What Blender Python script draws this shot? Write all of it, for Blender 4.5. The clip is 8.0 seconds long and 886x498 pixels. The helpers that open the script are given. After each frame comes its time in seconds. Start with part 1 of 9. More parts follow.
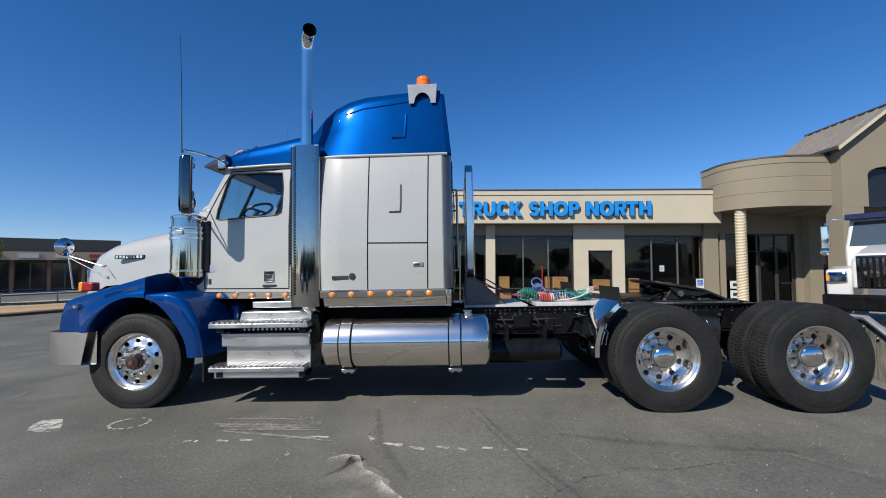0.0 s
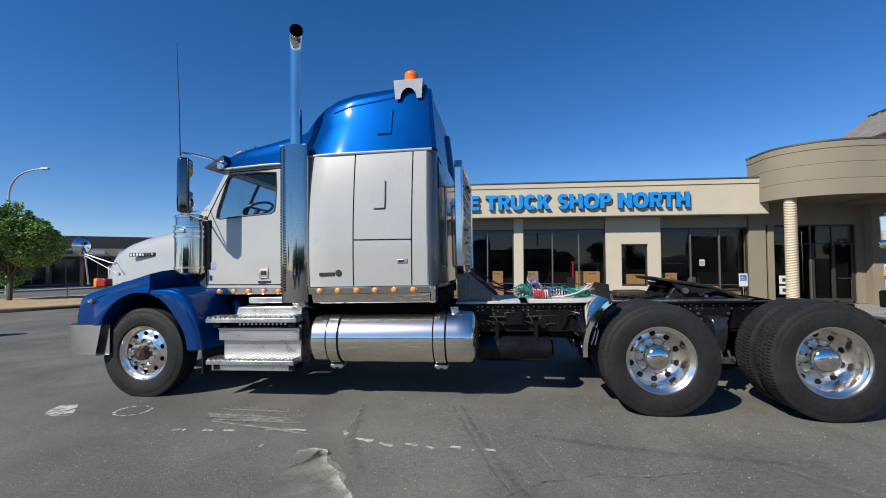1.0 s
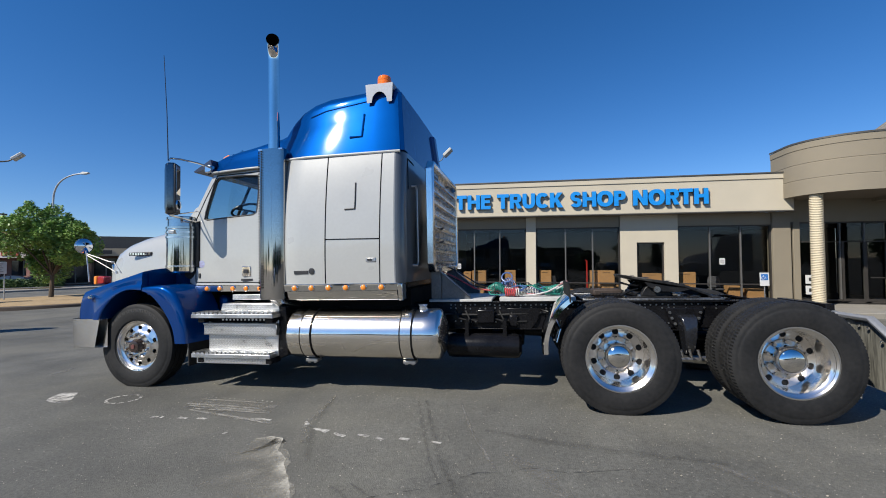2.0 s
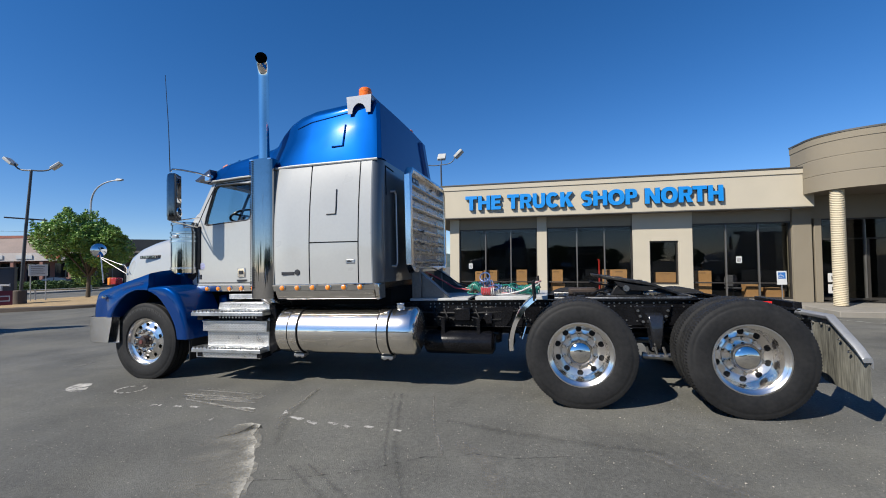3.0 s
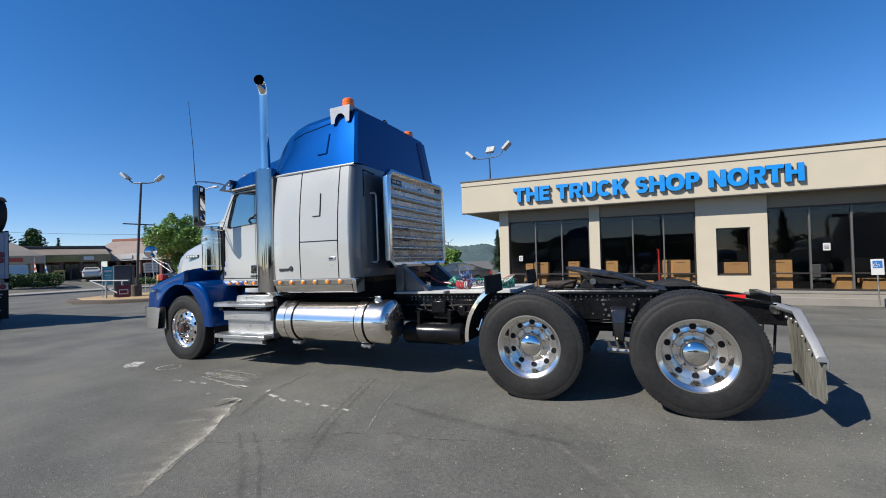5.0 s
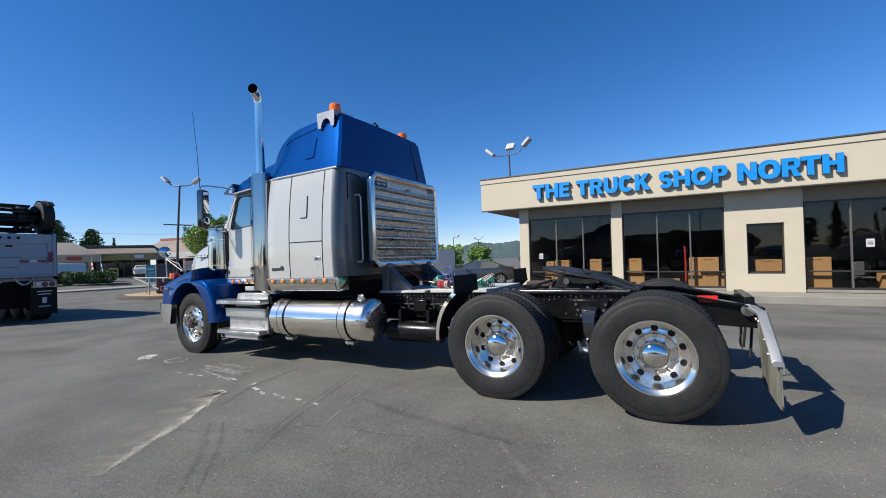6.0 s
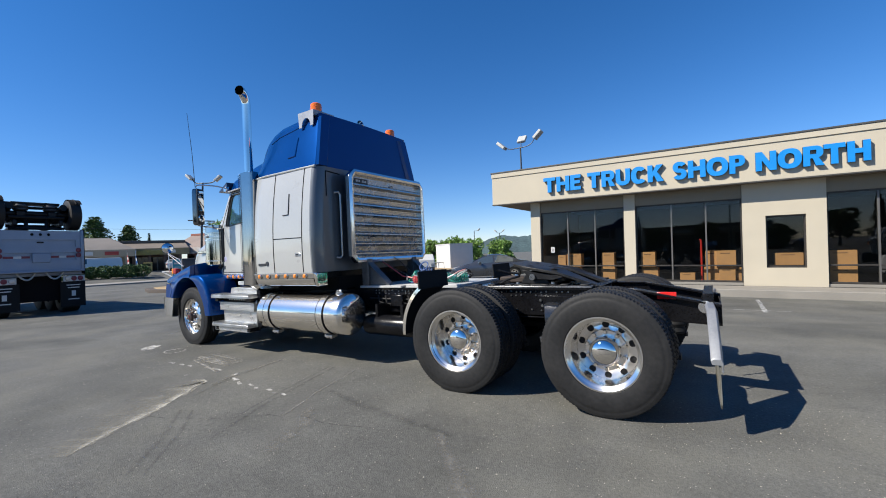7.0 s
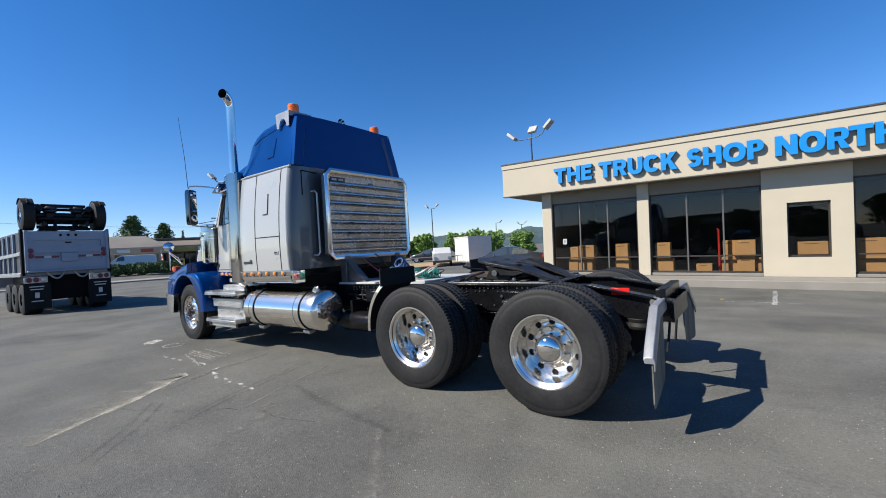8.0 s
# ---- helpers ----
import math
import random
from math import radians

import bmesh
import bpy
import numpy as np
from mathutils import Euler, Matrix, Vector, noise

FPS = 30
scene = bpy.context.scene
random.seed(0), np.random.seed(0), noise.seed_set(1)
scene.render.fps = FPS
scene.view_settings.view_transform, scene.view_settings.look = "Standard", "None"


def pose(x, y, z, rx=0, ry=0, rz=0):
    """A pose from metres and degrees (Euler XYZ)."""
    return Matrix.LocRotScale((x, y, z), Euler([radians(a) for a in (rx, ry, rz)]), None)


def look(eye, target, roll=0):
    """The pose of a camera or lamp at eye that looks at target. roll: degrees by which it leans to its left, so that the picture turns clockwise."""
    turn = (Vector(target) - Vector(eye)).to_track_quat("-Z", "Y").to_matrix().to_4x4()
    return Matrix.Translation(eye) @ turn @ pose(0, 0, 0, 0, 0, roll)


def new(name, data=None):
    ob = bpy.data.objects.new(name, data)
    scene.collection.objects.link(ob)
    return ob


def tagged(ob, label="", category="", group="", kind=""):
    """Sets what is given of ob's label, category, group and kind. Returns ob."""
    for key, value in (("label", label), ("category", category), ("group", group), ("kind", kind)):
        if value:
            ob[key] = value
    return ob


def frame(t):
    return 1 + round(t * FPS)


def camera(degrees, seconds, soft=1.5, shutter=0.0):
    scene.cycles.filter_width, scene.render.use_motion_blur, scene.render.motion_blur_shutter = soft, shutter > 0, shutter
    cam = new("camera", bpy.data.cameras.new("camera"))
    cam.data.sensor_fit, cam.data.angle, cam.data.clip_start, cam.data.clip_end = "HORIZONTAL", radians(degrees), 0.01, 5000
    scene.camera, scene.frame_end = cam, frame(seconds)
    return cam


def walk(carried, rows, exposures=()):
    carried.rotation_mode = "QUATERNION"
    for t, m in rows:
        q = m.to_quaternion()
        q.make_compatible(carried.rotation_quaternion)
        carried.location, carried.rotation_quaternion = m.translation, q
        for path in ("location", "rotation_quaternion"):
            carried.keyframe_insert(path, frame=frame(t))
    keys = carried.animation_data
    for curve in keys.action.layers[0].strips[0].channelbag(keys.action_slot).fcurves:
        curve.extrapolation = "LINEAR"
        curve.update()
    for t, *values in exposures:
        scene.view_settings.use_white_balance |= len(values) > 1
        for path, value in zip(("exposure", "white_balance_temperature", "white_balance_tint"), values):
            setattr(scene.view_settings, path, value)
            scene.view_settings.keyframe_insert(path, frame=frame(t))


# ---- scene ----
cam = camera(93.51, 8.0, 1.0)
PATH = [
    (0, (0.000, 0.000, 1.378), (-0.075, 1.996, 1.485), -1.13),
    (0.5, (0.293, 0.050, 1.373), (0.121, 2.041, 1.464), -1.21),
    (1, (0.562, 0.087, 1.388), (0.297, 2.068, 1.472), -1.26),
    (1.5, (0.898, 0.062, 1.378), (0.563, 2.032, 1.461), -1.28),
    (2, (1.186, 0.079, 1.369), (0.799, 2.039, 1.451), -1.26),
    (3.5, (2.072, -0.091, 1.365), (1.502, 1.824, 1.445), -1.79),
    (4, (2.382, -0.035, 1.366), (1.720, 1.852, 1.436), -1.95),
    (4.5, (2.709, 0.017, 1.352), (1.954, 1.869, 1.415), -2.22),
    (6, (3.679, 0.352, 1.353), (2.692, 2.090, 1.408), -2.55),
    (6.5, (3.994, 0.432, 1.376), (2.951, 2.139, 1.419), -2.58),
    (7, (4.268, 0.623, 1.353), (3.178, 2.300, 1.382), -2.71),
    (7.5, (4.544, 0.815, 1.352), (3.404, 2.458, 1.366), -3.04),
    (8, (4.863, 1.005, 1.365), (3.669, 2.610, 1.364), -3.51),
]
walk(cam, [(t, look(eye, target, roll)) for t, eye, target, roll in PATH], [(0, 0.35), (2, 0.41), (4.5, 0.50), (6, 0.59), (8, 0.68)])

# ---- light ----
SUN_WAY = Vector((0.70, 0.87, -1.0)).normalized()
world = bpy.data.worlds.new("sky")
scene.world = world
world.use_nodes = True
wn = world.node_tree.nodes
sky = wn.new("ShaderNodeTexSky")
sky.sky_type = "NISHITA"
sky.sun_disc = False
sky.sun_elevation = math.asin(-SUN_WAY.z)
sky.sun_rotation = math.atan2(-SUN_WAY.x, -SUN_WAY.y)
sky.altitude = 800
sky.air_density, sky.dust_density, sky.ozone_density = 1.0, 0.0, 4.5
wn["Background"].inputs["Strength"].default_value = 0.086
deep = wn.new("ShaderNodeHueSaturation")
deep.inputs["Saturation"].default_value = 1.27
world.node_tree.links.new(sky.outputs[0], deep.inputs["Color"])
tone = wn.new("ShaderNodeVectorMath")
tone.operation = "MULTIPLY"
tone.inputs[1].default_value = (1.062, 0.98, 1.085)
world.node_tree.links.new(deep.outputs[0], tone.inputs[0])
world.node_tree.links.new(tone.outputs[0], wn["Background"].inputs["Color"])
sun = new("sun", bpy.data.lights.new("sun", "SUN"))
sun.data.energy, sun.data.angle, sun.data.color = 5.0, radians(0.5), (1.0, 0.94, 0.84)
sun.matrix_world = look((-20, -17, 24), Vector((-20, -17, 24)) + SUN_WAY)
scene.view_settings.exposure = 0.0


# ---- materials ----
def mat(name, col, rough=0.5, metal=0.0, var=0.12, scale=3.0, fine=40.0, bump=0.0, coat=0.0, rvar=0.1, col2=None, spec=0.5, stretch=(1, 1, 1), rand=0.0, island=False):
    """A surface with colour and gloss that vary at two scales, and a fine relief."""
    m = bpy.data.materials.new(name)
    m.use_nodes = True
    n, l = m.node_tree.nodes, m.node_tree.links
    b = n["Principled BSDF"]
    tc, mp = n.new("ShaderNodeTexCoord"), n.new("ShaderNodeMapping")
    mp.inputs["Scale"].default_value = stretch
    l.new(tc.outputs["Object"], mp.inputs["Vector"])
    n1, n2, mix = n.new("ShaderNodeTexNoise"), n.new("ShaderNodeTexNoise"), n.new("ShaderNodeMath")
    n1.inputs["Scale"].default_value, n1.inputs["Detail"].default_value = scale, 5.0
    n2.inputs["Scale"].default_value, n2.inputs["Detail"].default_value = fine, 4.0
    for k in (n1, n2):
        l.new(mp.outputs[0], k.inputs["Vector"])
    mix.operation = "ADD"
    l.new(n1.outputs[0], mix.inputs[0])
    l.new(n2.outputs[0], mix.inputs[1])
    ramp = n.new("ShaderNodeMapRange")
    ramp.inputs[1].default_value, ramp.inputs[2].default_value = 0.7, 1.3
    l.new(mix.outputs[0], ramp.inputs[0])
    cm = n.new("ShaderNodeMix")
    cm.data_type = "RGBA"
    dark = [c * (1 - var) for c in col]
    light = list(col2) if col2 else [min(1, c * (1 + var)) for c in col]
    cm.inputs["A"].default_value, cm.inputs["B"].default_value = (*dark, 1), (*light, 1)
    l.new(ramp.outputs[0], cm.inputs["Factor"])
    out = cm.outputs["Result"]
    if rand or island:
        hs = n.new("ShaderNodeHueSaturation")
        src = n.new("ShaderNodeNewGeometry").outputs["Random Per Island"] if island else n.new("ShaderNodeObjectInfo").outputs["Random"]
        r2 = n.new("ShaderNodeMapRange")
        r2.inputs[3].default_value, r2.inputs[4].default_value = 1 - (rand or 0.3), 1 + (rand or 0.3)
        l.new(src, r2.inputs[0])
        l.new(r2.outputs[0], hs.inputs["Value"])
        l.new(out, hs.inputs["Color"])
        out = hs.outputs[0]
    l.new(out, b.inputs["Base Color"])
    rr = n.new("ShaderNodeMapRange")
    rr.inputs[1].default_value, rr.inputs[2].default_value = 0.3, 0.7
    rr.inputs[3].default_value, rr.inputs[4].default_value = max(0.01, rough - rvar * rough), min(1, rough + rvar * rough)
    l.new(n1.outputs[0], rr.inputs[0])
    l.new(rr.outputs[0], b.inputs["Roughness"])
    b.inputs["Metallic"].default_value = metal
    b.inputs["Coat Weight"].default_value, b.inputs["Coat Roughness"].default_value = coat, 0.04
    b.inputs["Specular IOR Level"].default_value = spec
    if bump:
        bp = n.new("ShaderNodeBump")
        bp.inputs["Strength"].default_value, bp.inputs["Distance"].default_value = bump, 0.01
        l.new(n2.outputs[0], bp.inputs["Height"])
        l.new(bp.outputs[0], b.inputs["Normal"])
    return m


def glass(name, tint, rough=0.0, gloss=0.07):
    """A thin pane: clear tinted light straight through, with a mirror-like gloss that grows at slant angles."""
    m = bpy.data.materials.new(name)
    m.use_nodes = True
    n, l = m.node_tree.nodes, m.node_tree.links
    n.remove(n["Principled BSDF"])
    tr, gl, fr, mx = n.new("ShaderNodeBsdfTransparent"), n.new("ShaderNodeBsdfGlossy"), n.new("ShaderNodeLayerWeight"), n.new("ShaderNodeMixShader")
    tr.inputs[0].default_value = (*tint, 1)
    gl.inputs["Roughness"].default_value = rough
    fr.inputs["Blend"].default_value = 0.5
    pw, ml, ad = n.new("ShaderNodeMath"), n.new("ShaderNodeMath"), n.new("ShaderNodeMath")
    pw.operation, ml.operation, ad.operation = "POWER", "MULTIPLY", "ADD"
    pw.inputs[1].default_value, ml.inputs[1].default_value, ad.inputs[1].default_value = 5.0, 0.94, gloss
    l.new(fr.outputs["Facing"], pw.inputs[0])
    l.new(pw.outputs[0], ml.inputs[0])
    l.new(ml.outputs[0], ad.inputs[0])
    l.new(ad.outputs[0], mx.inputs[0])
    l.new(tr.outputs[0], mx.inputs[1])
    l.new(gl.outputs[0], mx.inputs[2])
    l.new(mx.outputs[0], n["Material Output"].inputs[0])
    return m


def lens(name, col):
    """Coloured plastic lamp lens."""
    m = mat(name, col, 0.12, 0.0, 0.15, 30, 120, coat=0.6)
    return m


def two_gloss(name, col, fine, wide, share):
    """Polished metal with fine scratches: a sharp and a broad gloss together."""
    m = mat(name, col, fine, 1.0, 0.06, 6, 90, rvar=0.35)
    n, l = m.node_tree.nodes, m.node_tree.links
    gl, mx = n.new("ShaderNodeBsdfGlossy"), n.new("ShaderNodeMixShader")
    gl.inputs["Color"].default_value, gl.inputs["Roughness"].default_value = (*col, 1), wide
    mx.inputs[0].default_value = share
    l.new(n["Principled BSDF"].outputs[0], mx.inputs[1])
    l.new(gl.outputs[0], mx.inputs[2])
    l.new(mx.outputs[0], n["Material Output"].inputs[0])
    return m


M = dict(
    white=mat("white_paint", (0.362, 0.368, 0.356), 0.32, 0.0, 0.03, 1.5, 30, coat=0.8, rvar=0.2),
    grey=mat("grey_metallic_paint", (0.082, 0.093, 0.105), 0.36, 0.3, 0.06, 2, 60, coat=0.7),
    blue=mat("blue_metallic_paint", (0.0, 0.033, 0.157), 0.36, 0.3, 0.06, 2, 300, coat=0.8, spec=0.0),
    chrome=mat("chrome", (0.84, 0.80, 0.745), 0.05, 1.0, 0.05, 4, 50, rvar=0.6),
    polished=mat("polished_aluminium", (0.82, 0.80, 0.775), 0.18, 1.0, 0.06, 3, 60, rvar=0.3),
    tankskin=two_gloss("brushed_polished_aluminium", (0.86, 0.815, 0.75), 0.05, 0.32, 0.24),
    rim=two_gloss("polished_wheel_aluminium", (0.82, 0.785, 0.735), 0.10, 0.34, 0.26),
    # chrome with dark reflections put into its colour
    dimchrome=mat("darkened_chrome", (0.56, 0.55, 0.53), 0.05, 1.0, 0.08, 4, 50, rvar=0.5),
    satin=mat("satin_aluminium", (0.50, 0.485, 0.46), 0.38, 1.0, 0.1, 5, 90, bump=0.05),
    rubber=mat("tyre_rubber", (0.0125, 0.0128, 0.0132), 0.62, 0.0, 0.3, 4, 30, bump=0.04, spec=0.3, col2=(0.020, 0.0195, 0.019)),
    flap=mat("worn_rubber_flap", (0.014, 0.0145, 0.015), 0.75, 0.0, 0.3, 6, 70, bump=0.1, spec=0.15),
    dirtyflap=mat("dusty_rubber_flap", (0.085, 0.082, 0.068), 0.8, 0.0, 0.5, 4, 40, bump=0.1, col2=(0.21, 0.205, 0.17), stretch=(1, 1.6, 0.16)),
    frame=mat("black_chassis_paint", (0.006, 0.006, 0.007), 0.24, 0.0, 0.4, 7, 60, bump=0.04, spec=0.22),
    iron=mat("greasy_black_iron", (0.012, 0.012, 0.0125), 0.45, 0.1, 0.5, 9, 60, bump=0.2, spec=0.25),
    dark=mat("dark_interior_trim", (0.012, 0.012, 0.013), 0.7, 0.0, 0.3, 5, 60, bump=0.1, spec=0.2),
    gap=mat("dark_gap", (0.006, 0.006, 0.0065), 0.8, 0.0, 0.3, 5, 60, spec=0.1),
    blackplastic=mat("black_plastic", (0.022, 0.022, 0.024), 0.45, 0.0, 0.2, 8, 90, bump=0.05),
    deckwhite=mat("white_deck_panel", (0.43, 0.43, 0.415), 0.5, 0.0, 0.12, 5, 30, bump=0.03),
    amber=lens("amber_lens", (0.85, 0.26, 0.03)),
    orange=lens("orange_beacon_lens", (0.9, 0.17, 0.01)),
    red=lens("red_lens", (0.6, 0.02, 0.015)),
    deepred=lens("deep_red_lens", (0.30, 0.010, 0.008)),
    cabglass=glass("cab_glass", (0.72, 0.80, 0.80)),
    mirror=mat("mirror_glass", (0.85, 0.86, 0.87), 0.01, 1.0, 0.01, 2, 20),
    asphalt=None,
)


# ---- mesh helpers ----
def box(bm, x0, x1, y0, y1, z0, z1):
    v = [bm.verts.new((x, y, z)) for x in (x0, x1) for y in (y0, y1) for z in (z0, z1)]
    for f in ((0, 1, 3, 2), (4, 6, 7, 5), (0, 4, 5, 1), (2, 3, 7, 6), (0, 2, 6, 4), (1, 5, 7, 3)):
        bm.faces.new([v[i] for i in f])
    return v


def prism(bm, pts, axis, a, b):
    """A polygon of (u, v) pushed along an axis from a to b: u, v are the other two axes in order."""
    def at(u, v, w):
        return {"x": (w, u, v), "y": (u, w, v), "z": (u, v, w)}[axis]
    A = [bm.verts.new(at(u, v, a)) for u, v in pts]
    B = [bm.verts.new(at(u, v, b)) for u, v in pts]
    k = len(pts)
    bm.faces.new(A[::-1])
    bm.faces.new(B)
    for i in range(k):
        bm.faces.new((A[i], A[(i + 1) % k], B[(i + 1) % k], B[i]))


def loft(bm, rings, closed=True, caps=True):
    R = [[bm.verts.new(p) for p in r] for r in rings]
    k = len(R[0])
    for a, b in zip(R, R[1:]):
        for i in range(k if closed else k - 1):
            bm.faces.new((a[i], a[(i + 1) % k], b[(i + 1) % k], b[i]))
    if caps and closed:
        bm.faces.new(R[0][::-1])
        bm.faces.new(R[-1])
    return R


def frame_at(d):
    d = Vector(d).normalized()
    u = d.orthogonal().normalized() if abs(d.z) > 0.9 else d.cross(Vector((0, 0, 1))).normalized()
    return u, d.cross(u)


def tube(bm, pts, r, seg=10, caps=True):
    """A round bar along points; r one radius or one for each point."""
    pts = [Vector(p) for p in pts]
    rs = r if isinstance(r, (list, tuple)) else [r] * len(pts)
    rings, u = [], None
    for i, p in enumerate(pts):
        d = (pts[min(i + 1, len(pts) - 1)] - pts[max(i - 1, 0)]).normalized()
        if u is None:
            u = frame_at(d)[0]
        u = (u - d * u.dot(d)).normalized()
        w = d.cross(u)
        rings.append([p + (u * math.cos(t) + w * math.sin(t)) * rs[i] for t in [2 * math.pi * k / seg for k in range(seg)]])
    loft(bm, rings, True, caps)


def lathe(bm, prof, centre, axis="y", seg=32, close=False, wobble=None):
    """Profile of (along, radius) turned round an axis through the centre."""
    cx, cy, cz = centre
    rings = []
    for j, (a, r) in enumerate(prof):
        ring = []
        for i in range(seg):
            t = 2 * math.pi * i / seg
            q = r + (wobble(j, i) if wobble else 0)
            c, s = q * math.cos(t), q * math.sin(t)
            ring.append({"x": (cx + a, cy + c, cz + s), "y": (cx + c, cy + a, cz + s), "z": (cx + c, cy + s, cz + a)}[axis])
        rings.append(ring)
    if close:
        rings.append(rings[0])
        R = [[bm.verts.new(p) for p in r] for r in rings[:-1]]
        R.append(R[0])
        for a, b in zip(R, R[1:]):
            for i in range(seg):
                bm.faces.new((a[i], a[(i + 1) % seg], b[(i + 1) % seg], b[i]))
    else:
        loft(bm, rings, True, False)


def disc(bm, c, r, axis="y", seg=20):
    cx, cy, cz = c
    v = []
    for i in range(seg):
        t = 2 * math.pi * i / seg
        a, b = r * math.cos(t), r * math.sin(t)
        v.append(bm.verts.new({"x": (cx, cy + a, cz + b), "y": (cx + a, cy, cz + b), "z": (cx + a, cy + b, cz)}[axis]))
    bm.faces.new(v)


def hole_panel(bm, outer, inner, depth=None):
    """A panel between two loops of as many points, with the reveal of the hole pushed by depth."""
    A, B = [bm.verts.new(p) for p in outer], [bm.verts.new(p) for p in inner]
    k = len(A)
    for i in range(k):
        bm.faces.new((A[i], A[(i + 1) % k], B[(i + 1) % k], B[i]))
    if depth:
        C = [bm.verts.new(Vector(p) + Vector(depth)) for p in inner]
        for i in range(k):
            bm.faces.new((B[i], B[(i + 1) % k], C[(i + 1) % k], C[i]))


def finish(bm, smooth=True, angle=32):
    bmesh.ops.remove_doubles(bm, verts=bm.verts, dist=0.0002)
    bmesh.ops.recalc_face_normals(bm, faces=bm.faces)
    for f in bm.faces:
        f.smooth = smooth
    for e in bm.edges:
        e.smooth = len(e.link_faces) == 2 and e.calc_face_angle(0) < radians(angle)


def part(name, bm, material, parent=None, label="", bevel=0.0, smooth=True, angle=32, tidy=True):
    """Links a bmesh as one mesh object under a thing or part."""
    if tidy:
        finish(bm, smooth, angle)
    me = bpy.data.meshes.new(name)
    bm.to_mesh(me)
    bm.free()
    me.materials.append(material)
    ob = new(name, me)
    ob.parent = parent
    if label:
        ob["label"] = label
    if bevel:
        b = ob.modifiers.new("bevel", "BEVEL")
        b.width, b.segments, b.limit_method, b.angle_limit = bevel, 2, "ANGLE", radians(40)
        b.harden_normals = False
    return ob


def again(ob, m, parent=None):
    """One more object on the same mesh."""
    o = ob.copy()
    scene.collection.objects.link(o)
    o.matrix_basis = m
    o.parent = parent or ob.parent
    return o


def thing(name, at, label, category, group="", kind=""):
    e = new(name)
    e.matrix_basis = at if isinstance(at, Matrix) else Matrix.Translation(at)
    e.empty_display_size = 0.2
    return tagged(e, label, category, group, kind)


def B():
    return bmesh.new()


def boxes(*bs):
    bm = B()
    for b in bs:
        box(bm, *b)
    return bm


def bar(pts, r, seg=10):
    bm = B()
    tube(bm, pts, r, seg)
    return bm


def arc(p0, p1, p2, n=8):
    """Points on a smooth curve from p0 by p1 to p2."""
    a, b, c = Vector(p0), Vector(p1), Vector(p2)
    return [a * (1 - t) ** 2 + b * 2 * t * (1 - t) + c * t * t for t in [i / n for i in range(n + 1)]]


# ---- ground ----
def ease(a, b, v):
    t = min(1, max(0, (v - a) / (b - a)))
    return t * t * (3 - 2 * t)


def lot_height(x, y):
    """The lot is level under the truck and falls gently towards the shop."""
    fall = -0.42 * min(1, max(0, (y - 6.8) / 10.2)) - 0.023 * (min(max(x, -14), 20) - 3) * ease(9, 17, y)
    bank = (0.5 * ease(49, 53, -x) + 0.6 * ease(54.5, 57.0, -x)) * (1 - ease(31, 38, y)) * ease(-5, 8, y)
    return bank + fall * (1 - ease(24, 60, y)) - (0.036 * ease(-0.8, 2.2, x) + 0.018 * ease(2.2, 3.4, x) * (1 - ease(8, 12, y))) * (1 - ease(8, 30, abs(x)))


